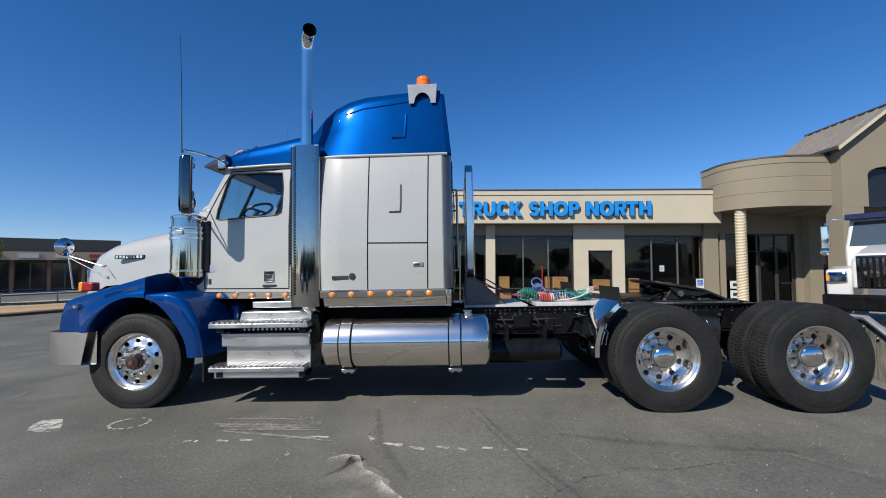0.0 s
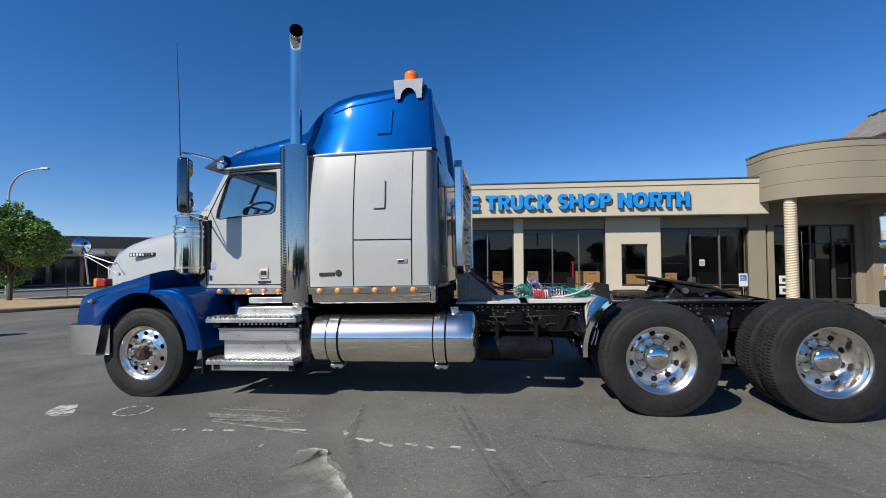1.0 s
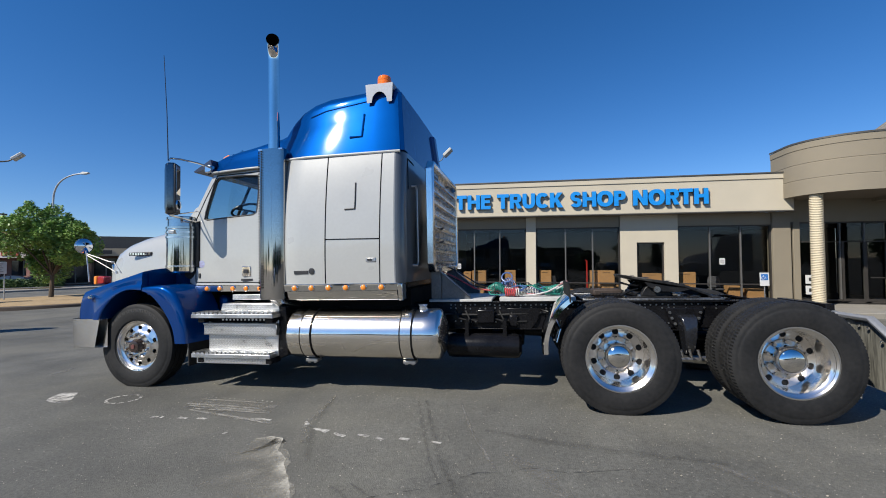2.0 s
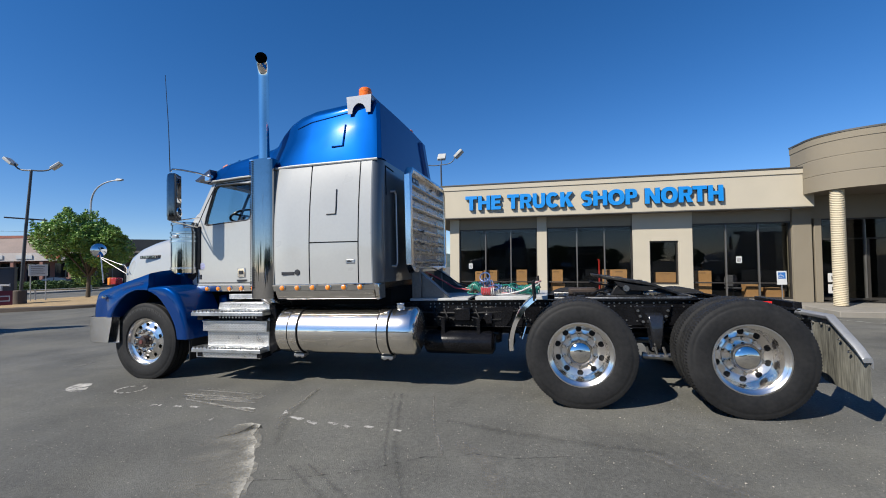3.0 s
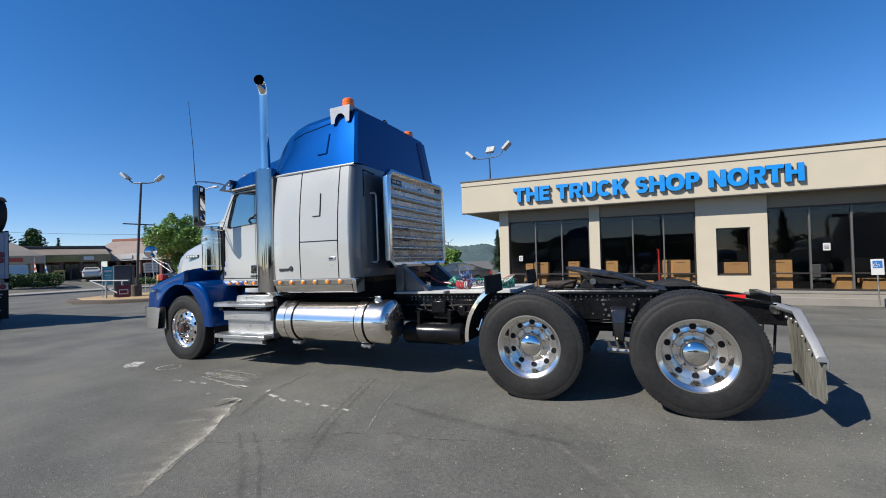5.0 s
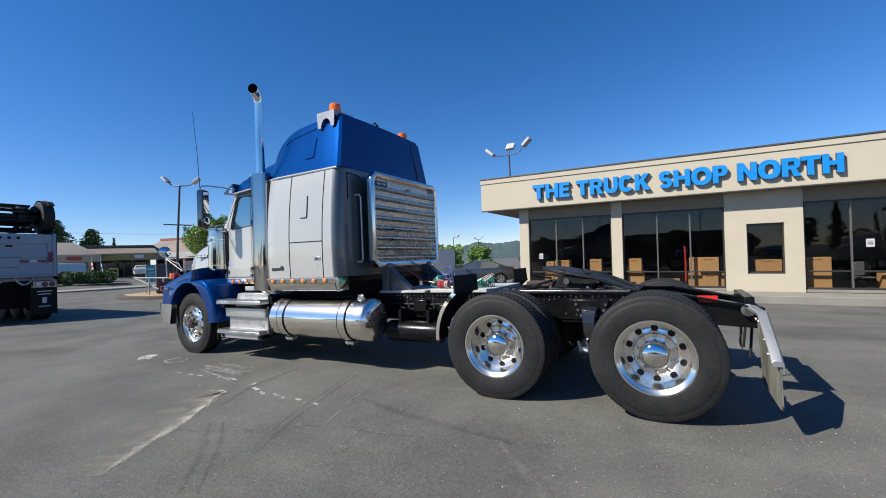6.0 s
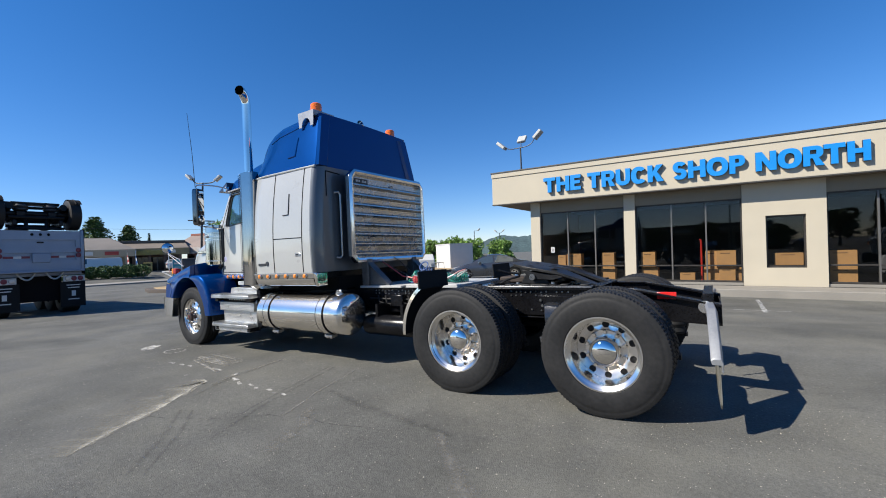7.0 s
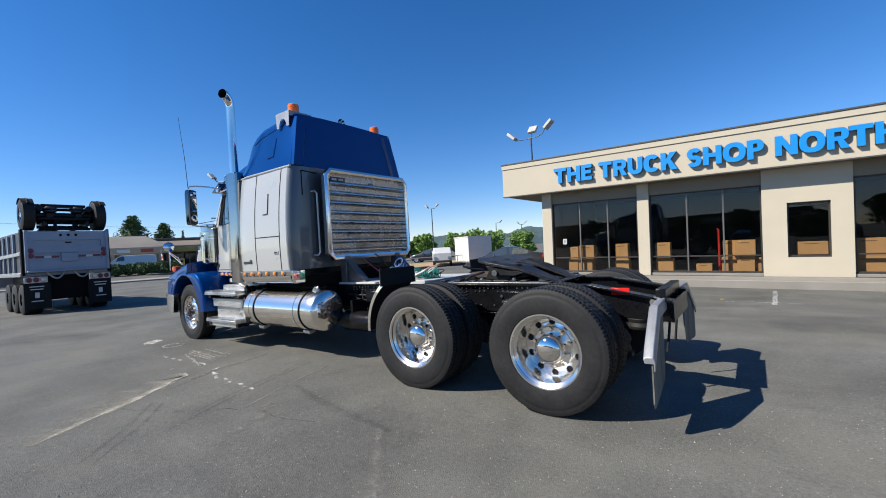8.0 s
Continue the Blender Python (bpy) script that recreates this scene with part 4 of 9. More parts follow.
# air cleaners
for s in (-1, 1):
    cx, cy, r = -3.06, s * 0.80, 0.19
    bm = B()
    lathe(bm, [(1.36, 0.005), (1.36, r - 0.01), (1.375, r)] + [(1.375 + 0.50 * k / 4, r) for k in range(1, 5)] + [(1.90, r), (1.905, r + 0.008), (1.93, r + 0.008), (1.935, r - 0.01), (2.02, r - 0.012), (2.022, r), (2.05, r), (2.06, r - 0.02), (2.065, 0.005)], (cx, cy, 0), "z", 44)
    ac = part("air_cleaner", bm, M["dimchrome"], truck, "round chrome air cleaner canister")
    for z in (1.44, 1.80, 1.86):
        bm = B()
        lathe(bm, [(z - 0.012, r + 0.001), (z - 0.012, r + 0.01), (z + 0.012, r + 0.01), (z + 0.012, r + 0.001)], (cx, cy, 0), "z", 44)
        part("band", bm, M["polished"], ac)
    part("band_latch", boxes((cx - 0.02, cx + 0.06, *sorted((cy + s * (r - 0.005), cy + s * (r + 0.03))), 1.84, 1.88)), M["satin"], ac, bevel=0.004)
    part("mount_bracket", boxes((-2.93, -2.80, *sorted((s * 0.72, s * 0.84)), 1.42, 2.0)), M["frame"], ac, bevel=0.01)
    bm = B()
    tube(bm, arc((cx + 0.1, cy, 1.38), (cx + 0.12, s * 0.7, 1.30), (cx + 0.2, s * 0.55, 1.32)), 0.09, 14)
    part("intake_pipe", bm, M["rubber"], ac)

# cab: hollow, with window openings on both sides and in front
def cab_y(x, z):
    """Half width of the cab side."""
    lean = 0.055 * max(0, (z - 1.95) / 0.65)
    return 0.815 + (x + 2.93) / 1.13 * 0.115 - lean


for s in (-1, 1):
    def on(x, z, out=0.0):
        return Vector((x, s * (cab_y(x, z) + out), z))
    o = [(-2.93, 1.20), (-2.4, 1.195), (-1.80, 1.19), (-1.80, 1.75), (-1.80, 2.05), (-1.80, 2.3), (-1.80, 2.60), (-2.2, 2.60), (-2.62, 2.60), (-2.77, 2.32), (-2.93, 2.03), (-2.93, 1.6)]
    w = [(-2.68, 2.005), (-2.4, 2.02), (-2.0, 2.035), (-1.955, 2.06), (-1.945, 2.15), (-1.94, 2.35), (-1.955, 2.515), (-2.2, 2.535), (-2.55, 2.535), (-2.605, 2.49), (-2.72, 2.12), (-2.735, 2.02)]
    bm = B()
    # lower panel as its own grid, upper ring round the window
    hole_panel(bm, [on(*p) for p in o], [on(*p) for p in w], (0, -s * 0.05, 0))
    cab = part("cab_side", bm, M["white"], truck, "white cab side with door", angle=25)
    bm = B()
    hole_panel(bm, [on(x, z, -0.055) for x, z in o], [on(x, z, -0.055) for x, z in w])
    part("door_lining", bm, M["dark"], cab)
    bm = B()
    bm.faces.new([bm.verts.new(on(x, z, -0.03)) for x, z in w])
    pane = part("door_window", bm, M["cabglass"], cab, "clear side window")
    pane.visible_shadow = False
    bm = B()
    loop = [on(x, z, -0.006) for x, z in w]
    tube(bm, loop + loop[:1], 0.011, 6, False)
    part("window_seal", bm, M["blackplastic"], cab)
    # door outline
    d = [(-2.86, 1.235), (-1.86, 1.225), (-1.86, 1.9), (-1.855, 2.56), (-2.57, 2.56), (-2.72, 2.3), (-2.87, 2.0), (-2.87, 1.6), (-2.86, 1.235)]
    bm = B()
    for (xa, za), (xb, zb) in zip(d, d[1:]):
        tube(bm, [on(xa, za, 0.0), on(xb, zb, 0.0)], 0.006, 6)
    part("door_gap", bm, M["gap"], cab)
    p = on(-2.09, 1.36, 0.012)
    part("handle_plate", boxes((-2.145, -2.03, *sorted((p.y - s * 0.01, p.y + s * 0.004)), 1.30, 1.42)), M["chrome"], cab, "chrome door handle plate", 0.01)
    part("handle", boxes((-2.12, -2.055, *sorted((p.y, p.y + s * 0.014)), 1.335, 1.385)), M["blackplastic"], cab, bevel=0.006)
    part("door_badge", boxes((-2.16, -2.00, *sorted((p.y - s * 0.01, p.y - s * 0.002)), 1.245, 1.27)), M["blackplastic"], cab)
    q = on(-2.80, 1.31, 0.008)
    part("vent_button", boxes((-2.815, -2.785, *sorted((q.y - s * 0.012, q.y)), 1.285, 1.345)), M["blackplastic"], cab, bevel=0.004)
    bm = B()
    disc(bm, (-2.77, on(-2.77, 1.46, 0.003).y, 1.46), 0.045, "y", 24)
    part("door_sticker", bm, mat("faded_pink_blue_sticker", (0.50, 0.33, 0.52), 0.4, 0, 0.5, 25, 90, col2=(0.35, 0.45, 0.65)), cab, "faded round pink and blue sticker")
    # grab rail and rocker strip with clearance lights
    g = cab_y(-1.83, 1.8) + 0.05
    bm = B()
    tube(bm, [(-1.82, s * (g - 0.05), 2.42), (-1.82, s * g, 2.40), (-1.82, s * g, 1.52), (-1.85, s * (g - 0.05), 1.49)], 0.012, 8)
    part("grab_rail", bm, M["blackplastic"], cab)
    bm = B()
    loft(bm, [[on(x, 1.19, 0.006), on(x, 1.12, 0.004), on(x, 1.12, -0.03), on(x, 1.19, -0.03)] for x in (-2.95, -2.4, -1.80)])
    strip = part("rocker_strip", bm, M["chrome"], cab, "chrome rocker strip with amber lights")
    for k in range(6):
        x = -2.87 + k * 0.195
        c = on(x, 1.155, 0.008)
        bm = B()
        lathe(bm, [(0, 0.034), (s * 0.008, 0.036), (s * 0.010, 0.030)], tuple(c), "y", 16)
        part("light_bezel", bm, M["chrome"], strip)
        bm = B()
        lathe(bm, [(s * 0.002, 0.030), (s * 0.016, 0.026), (s * 0.024, 0.014), (s * 0.025, 0.0008)], tuple(c), "y", 16)
        part("marker_light", bm, M["amber"], strip, "round amber clearance light")
    # cowl horn beside the windscreen foot
    bm = B()
    prism(bm, [(-3.02, 2.02), (-2.90, 2.17), (-2.80, 2.22), (-2.80, 1.98), (-2.98, 1.94)], "y", *sorted((s * 0.70, s * 0.80)))
    part("cowl_pod", bm, M["white"], cab, bevel=0.025)
    bm = boxes((-2.98, -2.78, *sorted((s * 0.45, s * 0.80)), 1.22, 1.98))
    part("cowl_side", bm, M["white"], cab, bevel=0.02)
# windscreen frame, glass, floor, back
bm = B()
o = [(-2.94, -0.80, 2.02), (-2.99, -0.3, 2.03), (-2.99, 0.3, 2.03), (-2.94, 0.80, 2.02), (-2.63, 0.76, 2.60), (-2.69, 0.3, 2.60), (-2.69, -0.3, 2.60), (-2.63, -0.76, 2.60)]
i_ = [(-2.915, -0.75, 2.06), (-2.965, -0.3, 2.07), (-2.965, 0.3, 2.07), (-2.915, 0.75, 2.06), (-2.645, 0.71, 2.585), (-2.695, 0.3, 2.585), (-2.695, -0.3, 2.585), (-2.645, -0.71, 2.585)]
hole_panel(bm, o, i_, (0.03, 0, 0))
scr = part("windscreen_frame", bm, M["white"], truck)
bm = B()
vs = [bm.verts.new(p) for p in i_]
bm.faces.new((vs[0], vs[1], vs[6], vs[7]))
bm.faces.new((vs[1], vs[2], vs[5], vs[6]))
bm.faces.new((vs[2], vs[3], vs[4], vs[5]))
gl = part("windscreen", bm, M["cabglass"], scr)
gl.visible_shadow = False
part("screen_post", boxes((-2.96, -2.94, -0.02, 0.02, 2.06, 2.12)), M["dark"], scr)
bm = B()
tube(bm, [(-2.95, 0, 2.06), (-2.70, 0, 2.57)], 0.02, 6)
part("centre_post", bm, M["dark"], scr)
part("cab_floor", boxes((-2.9, -1.5, -0.79, 0.79, 1.17, 1.21)), M["dark"], truck)
part("dashboard", boxes((-2.88, -2.60, -0.74, 0.74, 1.75, 2.02)), M["dark"], truck, bevel=0.03)
part("headliner", boxes((-2.58, -1.5, -0.80, 0.80, 2.59, 2.60)), M["dark"], truck)
part("cab_rear_corner", boxes((-1.80, -1.44, -0.93, 0.93, 1.17, 1.95)), M["white"], truck)
part("cab_upper_wall", boxes((-1.80, -1.44, -0.88, 0.88, 1.95, 2.60)), M["dark"], truck)
bm = B()
ring = [(-2.46 + 0.16 * math.sin(a) * 0.9, -0.40 + 0.22 * math.cos(a), 2.17 + 0.075 * math.sin(a)) for a in [2 * math.pi * k / 24 for k in range(25)]]
tube(bm, ring, 0.016, 8, False)
tube(bm, [(-2.46, -0.61, 2.17), (-2.46, -0.19, 2.17)], 0.014, 6)
tube(bm, [(-2.46, -0.40, 2.17), (-2.66, -0.40, 1.9)], 0.03, 8)
part("steering_wheel", bm, M["blackplastic"], truck)
for s in (-1, 1):
    bm = boxes((-2.15, -1.90, s * 0.42 - 0.24, s * 0.42 + 0.24, 1.5, 2.02))
    part("seat", bm, M["dark"], truck, bevel=0.06)

# blue roof: one smooth shell from the visor over the cab to the tall sleeper cap
def roof_ring(x, hw, ht, zb, zt, r, inset=0.0):
    """Half widths at foot and top, heights of foot and top, radius of the shoulder."""
    pts = [(hw, zb), (hw + (ht - hw) * 0.33, zb + (zt - r - zb) * 0.33), (hw + (ht - hw) * 0.66, zb + (zt - r - zb) * 0.66)]
    pts += [(ht - r + r * math.cos(a), zt - r + r * math.sin(a)) for a in [math.pi / 2 * k / 7 for k in range(8)]]
    pts += [(ht * 0.5, zt + 0.015)]
    full = pts + [(0, zt + 0.02)] + [(-y, z) for y, z in pts[::-1]]
    return [(x - 0.07 * inset * (z - zb) / (zt - zb), y, z) for y, z in full]


bm = B()
st = [(-0.10, 1.08, 0.93, 2.625, 3.385, 0.05), (-0.16, 1.085, 0.94, 2.625, 3.40, 0.08), (-0.4, 1.09, 0.94, 2.625, 3.40, 0.12), (-0.7, 1.09, 0.94, 2.625, 3.39, 0.15), (-1.0, 1.085, 0.935, 2.625, 3.375, 0.17), (-1.2, 1.08, 0.92, 2.625, 3.34, 0.19), (-1.36, 1.06, 0.90, 2.625, 3.275, 0.20), (-1.48, 1.035, 0.87, 2.625, 3.19, 0.20), (-1.55, 1.0, 0.85, 2.625, 3.11, 0.18), (-1.61, 0.96, 0.83, 2.625, 3.03, 0.16), (-1.70, 0.93, 0.82, 2.62, 2.99, 0.15), (-1.85, 0.91, 0.81, 2.62, 2.965, 0.14), (-2.1, 0.885, 0.79, 2.61, 2.915, 0.13), (-2.35, 0.86, 0.77, 2.60, 2.875, 0.12), (-2.55, 0.83, 0.75, 2.595, 2.825, 0.10), (-2.68, 0.79, 0.73, 2.59, 2.765, 0.07), (-2.76, 0.75, 0.72, 2.59, 2.70, 0.03)]
loft(bm, [roof_ring(*q, inset=1.0 if q[0] > -0.2 else 0.6 if q[0] > -0.5 else 0) for q in st], False, False)
roof = part("roof_cap", bm, M["blue"], truck, "glossy metallic blue sleeper roof cap", angle=45)
bm = B()
rg = roof_ring(*st[0], inset=1.0)
vs = [bm.verts.new(p) for p in rg]
bm.faces.new(vs)
part("cap_back", bm, M["blue"], roof)
for s in (-1, 1):
    # raised lip down each rear corner of the cap
    bm = B()
    loft(bm, [[(x0, s * yo, z), (x0 + 0.045, s * (yo - 0.02), z), (x0 + 0.045, s * (yo - 0.16), z), (x0 + 0.005, s * (yo - 0.20), z), (x0, s * (yo - 0.20), z)] for x0, yo, z in ((-0.102, 1.075, 2.63), (-0.125, 1.025, 2.88), (-0.15, 0.975, 3.13), (-0.168, 0.935, 3.33))])
    part("corner_lip", bm, M["blue"], roof, "", 0.008)
for s in (-1, 1):
    # moulded vertical handle hollow and crease on the cap's side
    def cap_y(z):
        h = (z - 2.625) / 0.62
        return s * (1.09 - 0.15 * max(0, h))
    bm = B()
    L = [(-0.69, 2.82), (-0.55, 2.82), (-0.54, 3.09)]
    tube(bm, [(x, cap_y(z) * 1.0, z) for x, z in L], 0.015, 8)
    part("moulded_grip", bm, M["blue"], roof)
    bm = B()
    tube(bm, [(x_ - 0.02, s * (ht_ + 0.002), zt_ - r_ - 0.02) for x_, ht_, zt_, r_ in ((-0.18, 0.94, 3.40, 0.08), (-0.4, 0.945, 3.40, 0.12), (-0.7, 0.945, 3.39, 0.15), (-1.0, 0.94, 3.375, 0.17), (-1.2, 0.925, 3.34, 0.19))], 0.006, 6)
    part("cap_crease", bm, M["blue"], roof)
# drip rails
for s in (-1, 1):
    part("cap_trim", bar([(-0.10, s * 1.085, 2.618), (-1.2, s * 1.095, 2.618), (-1.45, s * 1.06, 2.618)], 0.016, 8), M["white"], truck, "white trim rail under the blue cap")
    part("drip_rail", bar([(-1.55, s * 0.90, 2.61), (-2.1, s * 0.885, 2.603), (-2.62, s * 0.83, 2.595)], 0.014, 8), M["white"], truck)
# sun visor
M["navyroof"] = mat("dark_navy_visor", (0.012, 0.02, 0.05), 0.35, 0.0, 0.1, 4, 60, coat=0.5)
bm = B()
loft(bm, [[(-2.64, y, 2.78 - 0.02 * abs(y)), (-2.93 + 0.06 * abs(y), y, 2.655 - 0.03 * abs(y)), (-2.92 + 0.06 * abs(y), y, 2.637 - 0.03 * abs(y)), (-2.62, y, 2.69 - 0.02 * abs(y))] for y in (-0.84, -0.6, -0.3, 0, 0.3, 0.6, 0.84)])
visor = part("sun_visor", bm, M["navyroof"], truck, "dark navy sun visor over the windscreen")
for s in (-1, 1):
    part("visor_bracket", boxes((-2.71, -2.62, *sorted((s * 0.80, s * 0.86)), 2.60, 2.69)), M["polished"], visor, bevel=0.01)
for y in (-0.6, -0.3, 0, 0.3, 0.6):
    bm = B()
    prism(bm, [(-2.655, 2.80), (-2.60, 2.835), (-2.47, 2.88), (-2.45, 2.83)], "y", y - 0.045, y + 0.045)
    ml = part("roof_marker_light", bm, M["chrome"], truck, "chrome roof marker light with an amber lens", 0.012)
    bm = B()
    prism(bm, [(-2.648, 2.812), (-2.61, 2.85), (-2.55, 2.872), (-2.53, 2.85)], "y", y - 0.03, y + 0.03)
    part("lens", bm, M["amber"], ml, "", 0.008)
bm = B()
tube(bm, [(-2.45, -0.55, 2.84), (-2.45, -0.55, 2.90), (-2.40, -0.55, 2.925)], 0.02, 8)
part("roof_horn", bm, M["chrome"], truck)
bm = B()
lathe(bm, [(0.0, 0.02), (0.12, 0.03), (0.22, 0.075), (0.225, 0.07), (0.1, 0.02)], (-0.55, 0.05, 3.47), "x", 16)
part("air_horn", bm, M["chrome"], truck, "chrome air horn on the roof")

# sleeper box: leaning sides, rounded rear corners
def half(z):
    u = (z - 1.2) / 1.42
    return 1.158 + 0.10 * u - 0.17 * u * u


def sleeper_ring(z):
    h = half(z)
    pts = [(-1.50, -(h - 0.16)), (-1.465, -(h - 0.06)), (-1.38, -(h - 0.012)), (-1.2, -h), (-0.9, -h), (-0.5, -h), (-0.3, -h), (-0.162, -h), (-0.150, -(h - 0.008))]
    return [(x, y, z) for x, y in pts] + [(x, -y, z) for x, y in pts[::-1]]


def back_ring(z):
    """The grey back: round corners from the sides' rear edges to the flat wall."""
    h = half(z) - 0.007
    pts = [(-0.153 + 0.095 * math.sin(a), -(h - 0.15 + 0.15 * math.cos(a))) for a in [math.pi / 2 * k / 9 for k in range(10)]]
    return [(x, y, z) for x, y in pts + [(-0.058, -0.45), (-0.058, 0)]] + [(x, -y, z) for x, y in (pts + [(-0.058, -0.45)])[::-1]]


bm = B()
zs = [1.205 + (2.62 - 1.205) * k / 14 for k in range(15)]
loft(bm, [sleeper_ring(z) for z in zs], True, True)
sleeper = part("sleeper_body", bm, M["white"], truck, "white sleeper box with flush doors", angle=30)
bm = B()
loft(bm, [back_ring(z) for z in zs], False, False)
part("sleeper_back", bm, M["grey"], sleeper, "grey metallic rear panel with round corners", angle=60)
for s in (-1, 1):
    def strip(name, pts, w=0.007, material=M["gap"], parent=sleeper, out=0.001):
        bm = B()
        tube(bm, [(x, s * (half(z) + out), z) for x, z in pts], w, 6)
        return part(name, bm, material, parent)
    strip("door_gap", [(-0.942 + 0.0012 * k, 1.21 + 0.1 * k) for k in range(15)], 0.006)
    strip("door_gap", [(-0.325 + 0.0018 * k, 1.21 + 0.1 * k) for k in range(15)], 0.006)
    strip("door_gap", [(-0.937, 1.685), (-0.6, 1.68), (-0.318, 1.675)], 0.006)
    strip("latch_rail", [(-0.59, 2.29), (-0.59, 2.1), (-0.595, 2.005)], 0.008, M["blackplastic"], out=0.004)
    strip("latch_foot", [(-0.595, 2.005), (-0.71, 2.003)], 0.008, M["blackplastic"], out=0.004)
    h = half(1.45)
    part("door_lock", boxes((-0.47, -0.36, *sorted((s * (h - 0.004), s * (h + 0.006))), 1.43, 1.475)), M["satin"], sleeper, bevel=0.006)
    part("lock_slot", boxes((-0.455, -0.40, *sorted((s * (h + 0.005), s * (h + 0.009))), 1.442, 1.463)), M["blackplastic"], sleeper)
    h = half(1.33)
    part("sleeper_badge", boxes((-1.31, -1.14, *sorted((s * (h - 0.004), s * (h + 0.006))), 1.315, 1.352)), M["blackplastic"], sleeper, "black badge plate", 0.003)
    bm = B()
    lathe(bm, [(0, 0.035), (s * 0.008, 0.033), (s * 0.01, 0.001)], (-1.10, s * half(1.34), 1.345), "y", 18)
    part("badge_star", bm, M["blackplastic"], sleeper)
    # light strip under the sleeper and the bright fairing below it
    bm = B()
    h = half(1.2)
    loft(bm, [[(x, s * (h - 0.005), 1.205), (x, s * (h - 0.015), 1.125), (x, s * (h - 0.06), 1.125), (x, s * (h - 0.06), 1.205)] for x in (-1.44, -0.13)])
    ls = part("light_strip", bm, M["dimchrome"], sleeper, "chrome light strip with dark reflections in its colour and amber lights")
    bm = boxes((-1.44, -0.13, *sorted((s * (h - 0.006), s * (h + 0.004))), 1.185, 1.200))
    part("strip_edge", bm, M["chrome"], ls)
    for k in range(6):
        x = -1.31 + k * 0.2
        c = (x, s * (h - 0.008), 1.162)
        bm = B()
        lathe(bm, [(0, 0.036), (s * 0.010, 0.038), (s * 0.012, 0.031)], c, "y", 16)
        part("light_bezel", bm, M["chrome"], ls)
        bm = B()
        lathe(bm, [(s * 0.003, 0.031), (s * 0.02, 0.027), (s * 0.028, 0.014), (s * 0.029, 0.0008)], c, "y", 16)
        part("marker_light", bm, M["amber"], ls, "round amber clearance light")
    bm = B()
    prof = [(h - 0.002, 1.125), (h - 0.008, 1.10), (h - 0.028, 1.05), (h - 0.04, 1.03), (h - 0.10, 1.015), (h - 0.12, 1.03)]
    loft(bm, [[(x, s * a, z) for a, z in prof] for x in (-1.40, -0.95, -0.5, -0.14)], False, False)
    part("skirt_fairing", bm, M["chrome"], sleeper, "bright chrome skirt under the sleeper", angle=60)
    bm = B()
    prism(bm, [(s * (h + 0.0), 1.20), (s * (h - 0.2), 1.20), (s * (h - 0.2), 1.02), (s * (h - 0.04), 1.02), (s * (h - 0.02), 1.07)], "x", -0.14, -0.085)
    part("skirt_end", bm, M["chrome"], sleeper, bevel=0.01)
    # rear wall grab rail
    y = s * (half(1.8) - 0.42)
    bm = B()
    tube(bm, [(-0.06, y - s * -0.06, 2.28), (-0.015, y - s * -0.03, 2.285), (-0.01, y, 2.25), (-0.01, y, 1.42), (-0.015, y - s * -0.03, 1.385), (-0.06, y - s * -0.06, 1.39)], 0.013, 8)
    part("grab_rail", bm, M["satin"], sleeper, "grey grab rail on the sleeper's back")
    bm = B()
    tube(bm, [(-0.058, s * (half(2.4) - 0.17), 2.56), (-0.058, s * (half(2.4) - 0.17), 2.22)], 0.008, 6)
    tube(bm, [(-0.058, s * (half(2.4) - 0.17), 2.56), (-0.058, s * (half(2.4) - 0.42), 2.545)], 0.008, 6)
    part("panel_seam", bm, M["gap"], sleeper)
part("sleeper_sill", boxes((-1.45, -0.15, -0.95, 0.95, 1.10, 1.205)), M["frame"], truck)
part("cab_floor_beam", boxes((-1.5, -0.1, -0.75, 0.75, 0.93, 1.12)), M["gap"], truck)

# exhaust: shield, pipe with a turned-out tip
sx, sy = -1.60, -1.08
# The shield's dark reflections are put into its lowered metal colour.
M["shield"] = mat("darkened_chrome_shield", (0.42, 0.405, 0.385), 0.07, 1.0, 0.12, 3, 60, rvar=0.5)
bm = B()
rings = []
for z in (1.04, 1.06, 1.5, 2.0, 2.5, 2.735):
    ring = [(sx + 0.155 * math.cos(a) * (0.96 if z < 1.05 else 1), sy - 0.09 * math.copysign(abs(math.sin(a)) ** 0.38, math.sin(a)), z) for a in [math.pi * (-0.12) + math.pi * 1.24 * k / 30 for k in range(31)]]
    rings.append(ring)
loft(bm, rings, False, False)
ex = part("exhaust_shield", bm, M["shield"], truck, "chrome heat shield round the exhaust stack", angle=50)
bm = B()
for k in range(52):
    for j in range(2):
        p = Vector((sx - 0.132 + 0.032 * j, sy - 0.0922, 1.16 + k * 0.03 + (0.015 if j % 2 else 0)))
        vs = [bm.verts.new(p + Vector((0.0105 * math.cos(q), 0, 0.0105 * math.sin(q)))) for q in [2 * math.pi * i / 8 for i in range(8)]]
        bm.faces.new(vs)
part("perforation", bm, M["gap"], ex, "rows of small dark holes", tidy=False)["kind"] = "stuff"
part("shield_top", boxes((sx - 0.15, sx + 0.15, sy - 0.08, sy + 0.05, 2.72, 2.735)), M["polished"], ex)
part("shield_back", boxes((sx - 0.13, sx + 0.13, sy + 0.03, sy + 0.06, 1.05, 2.72)), M["gap"], ex)
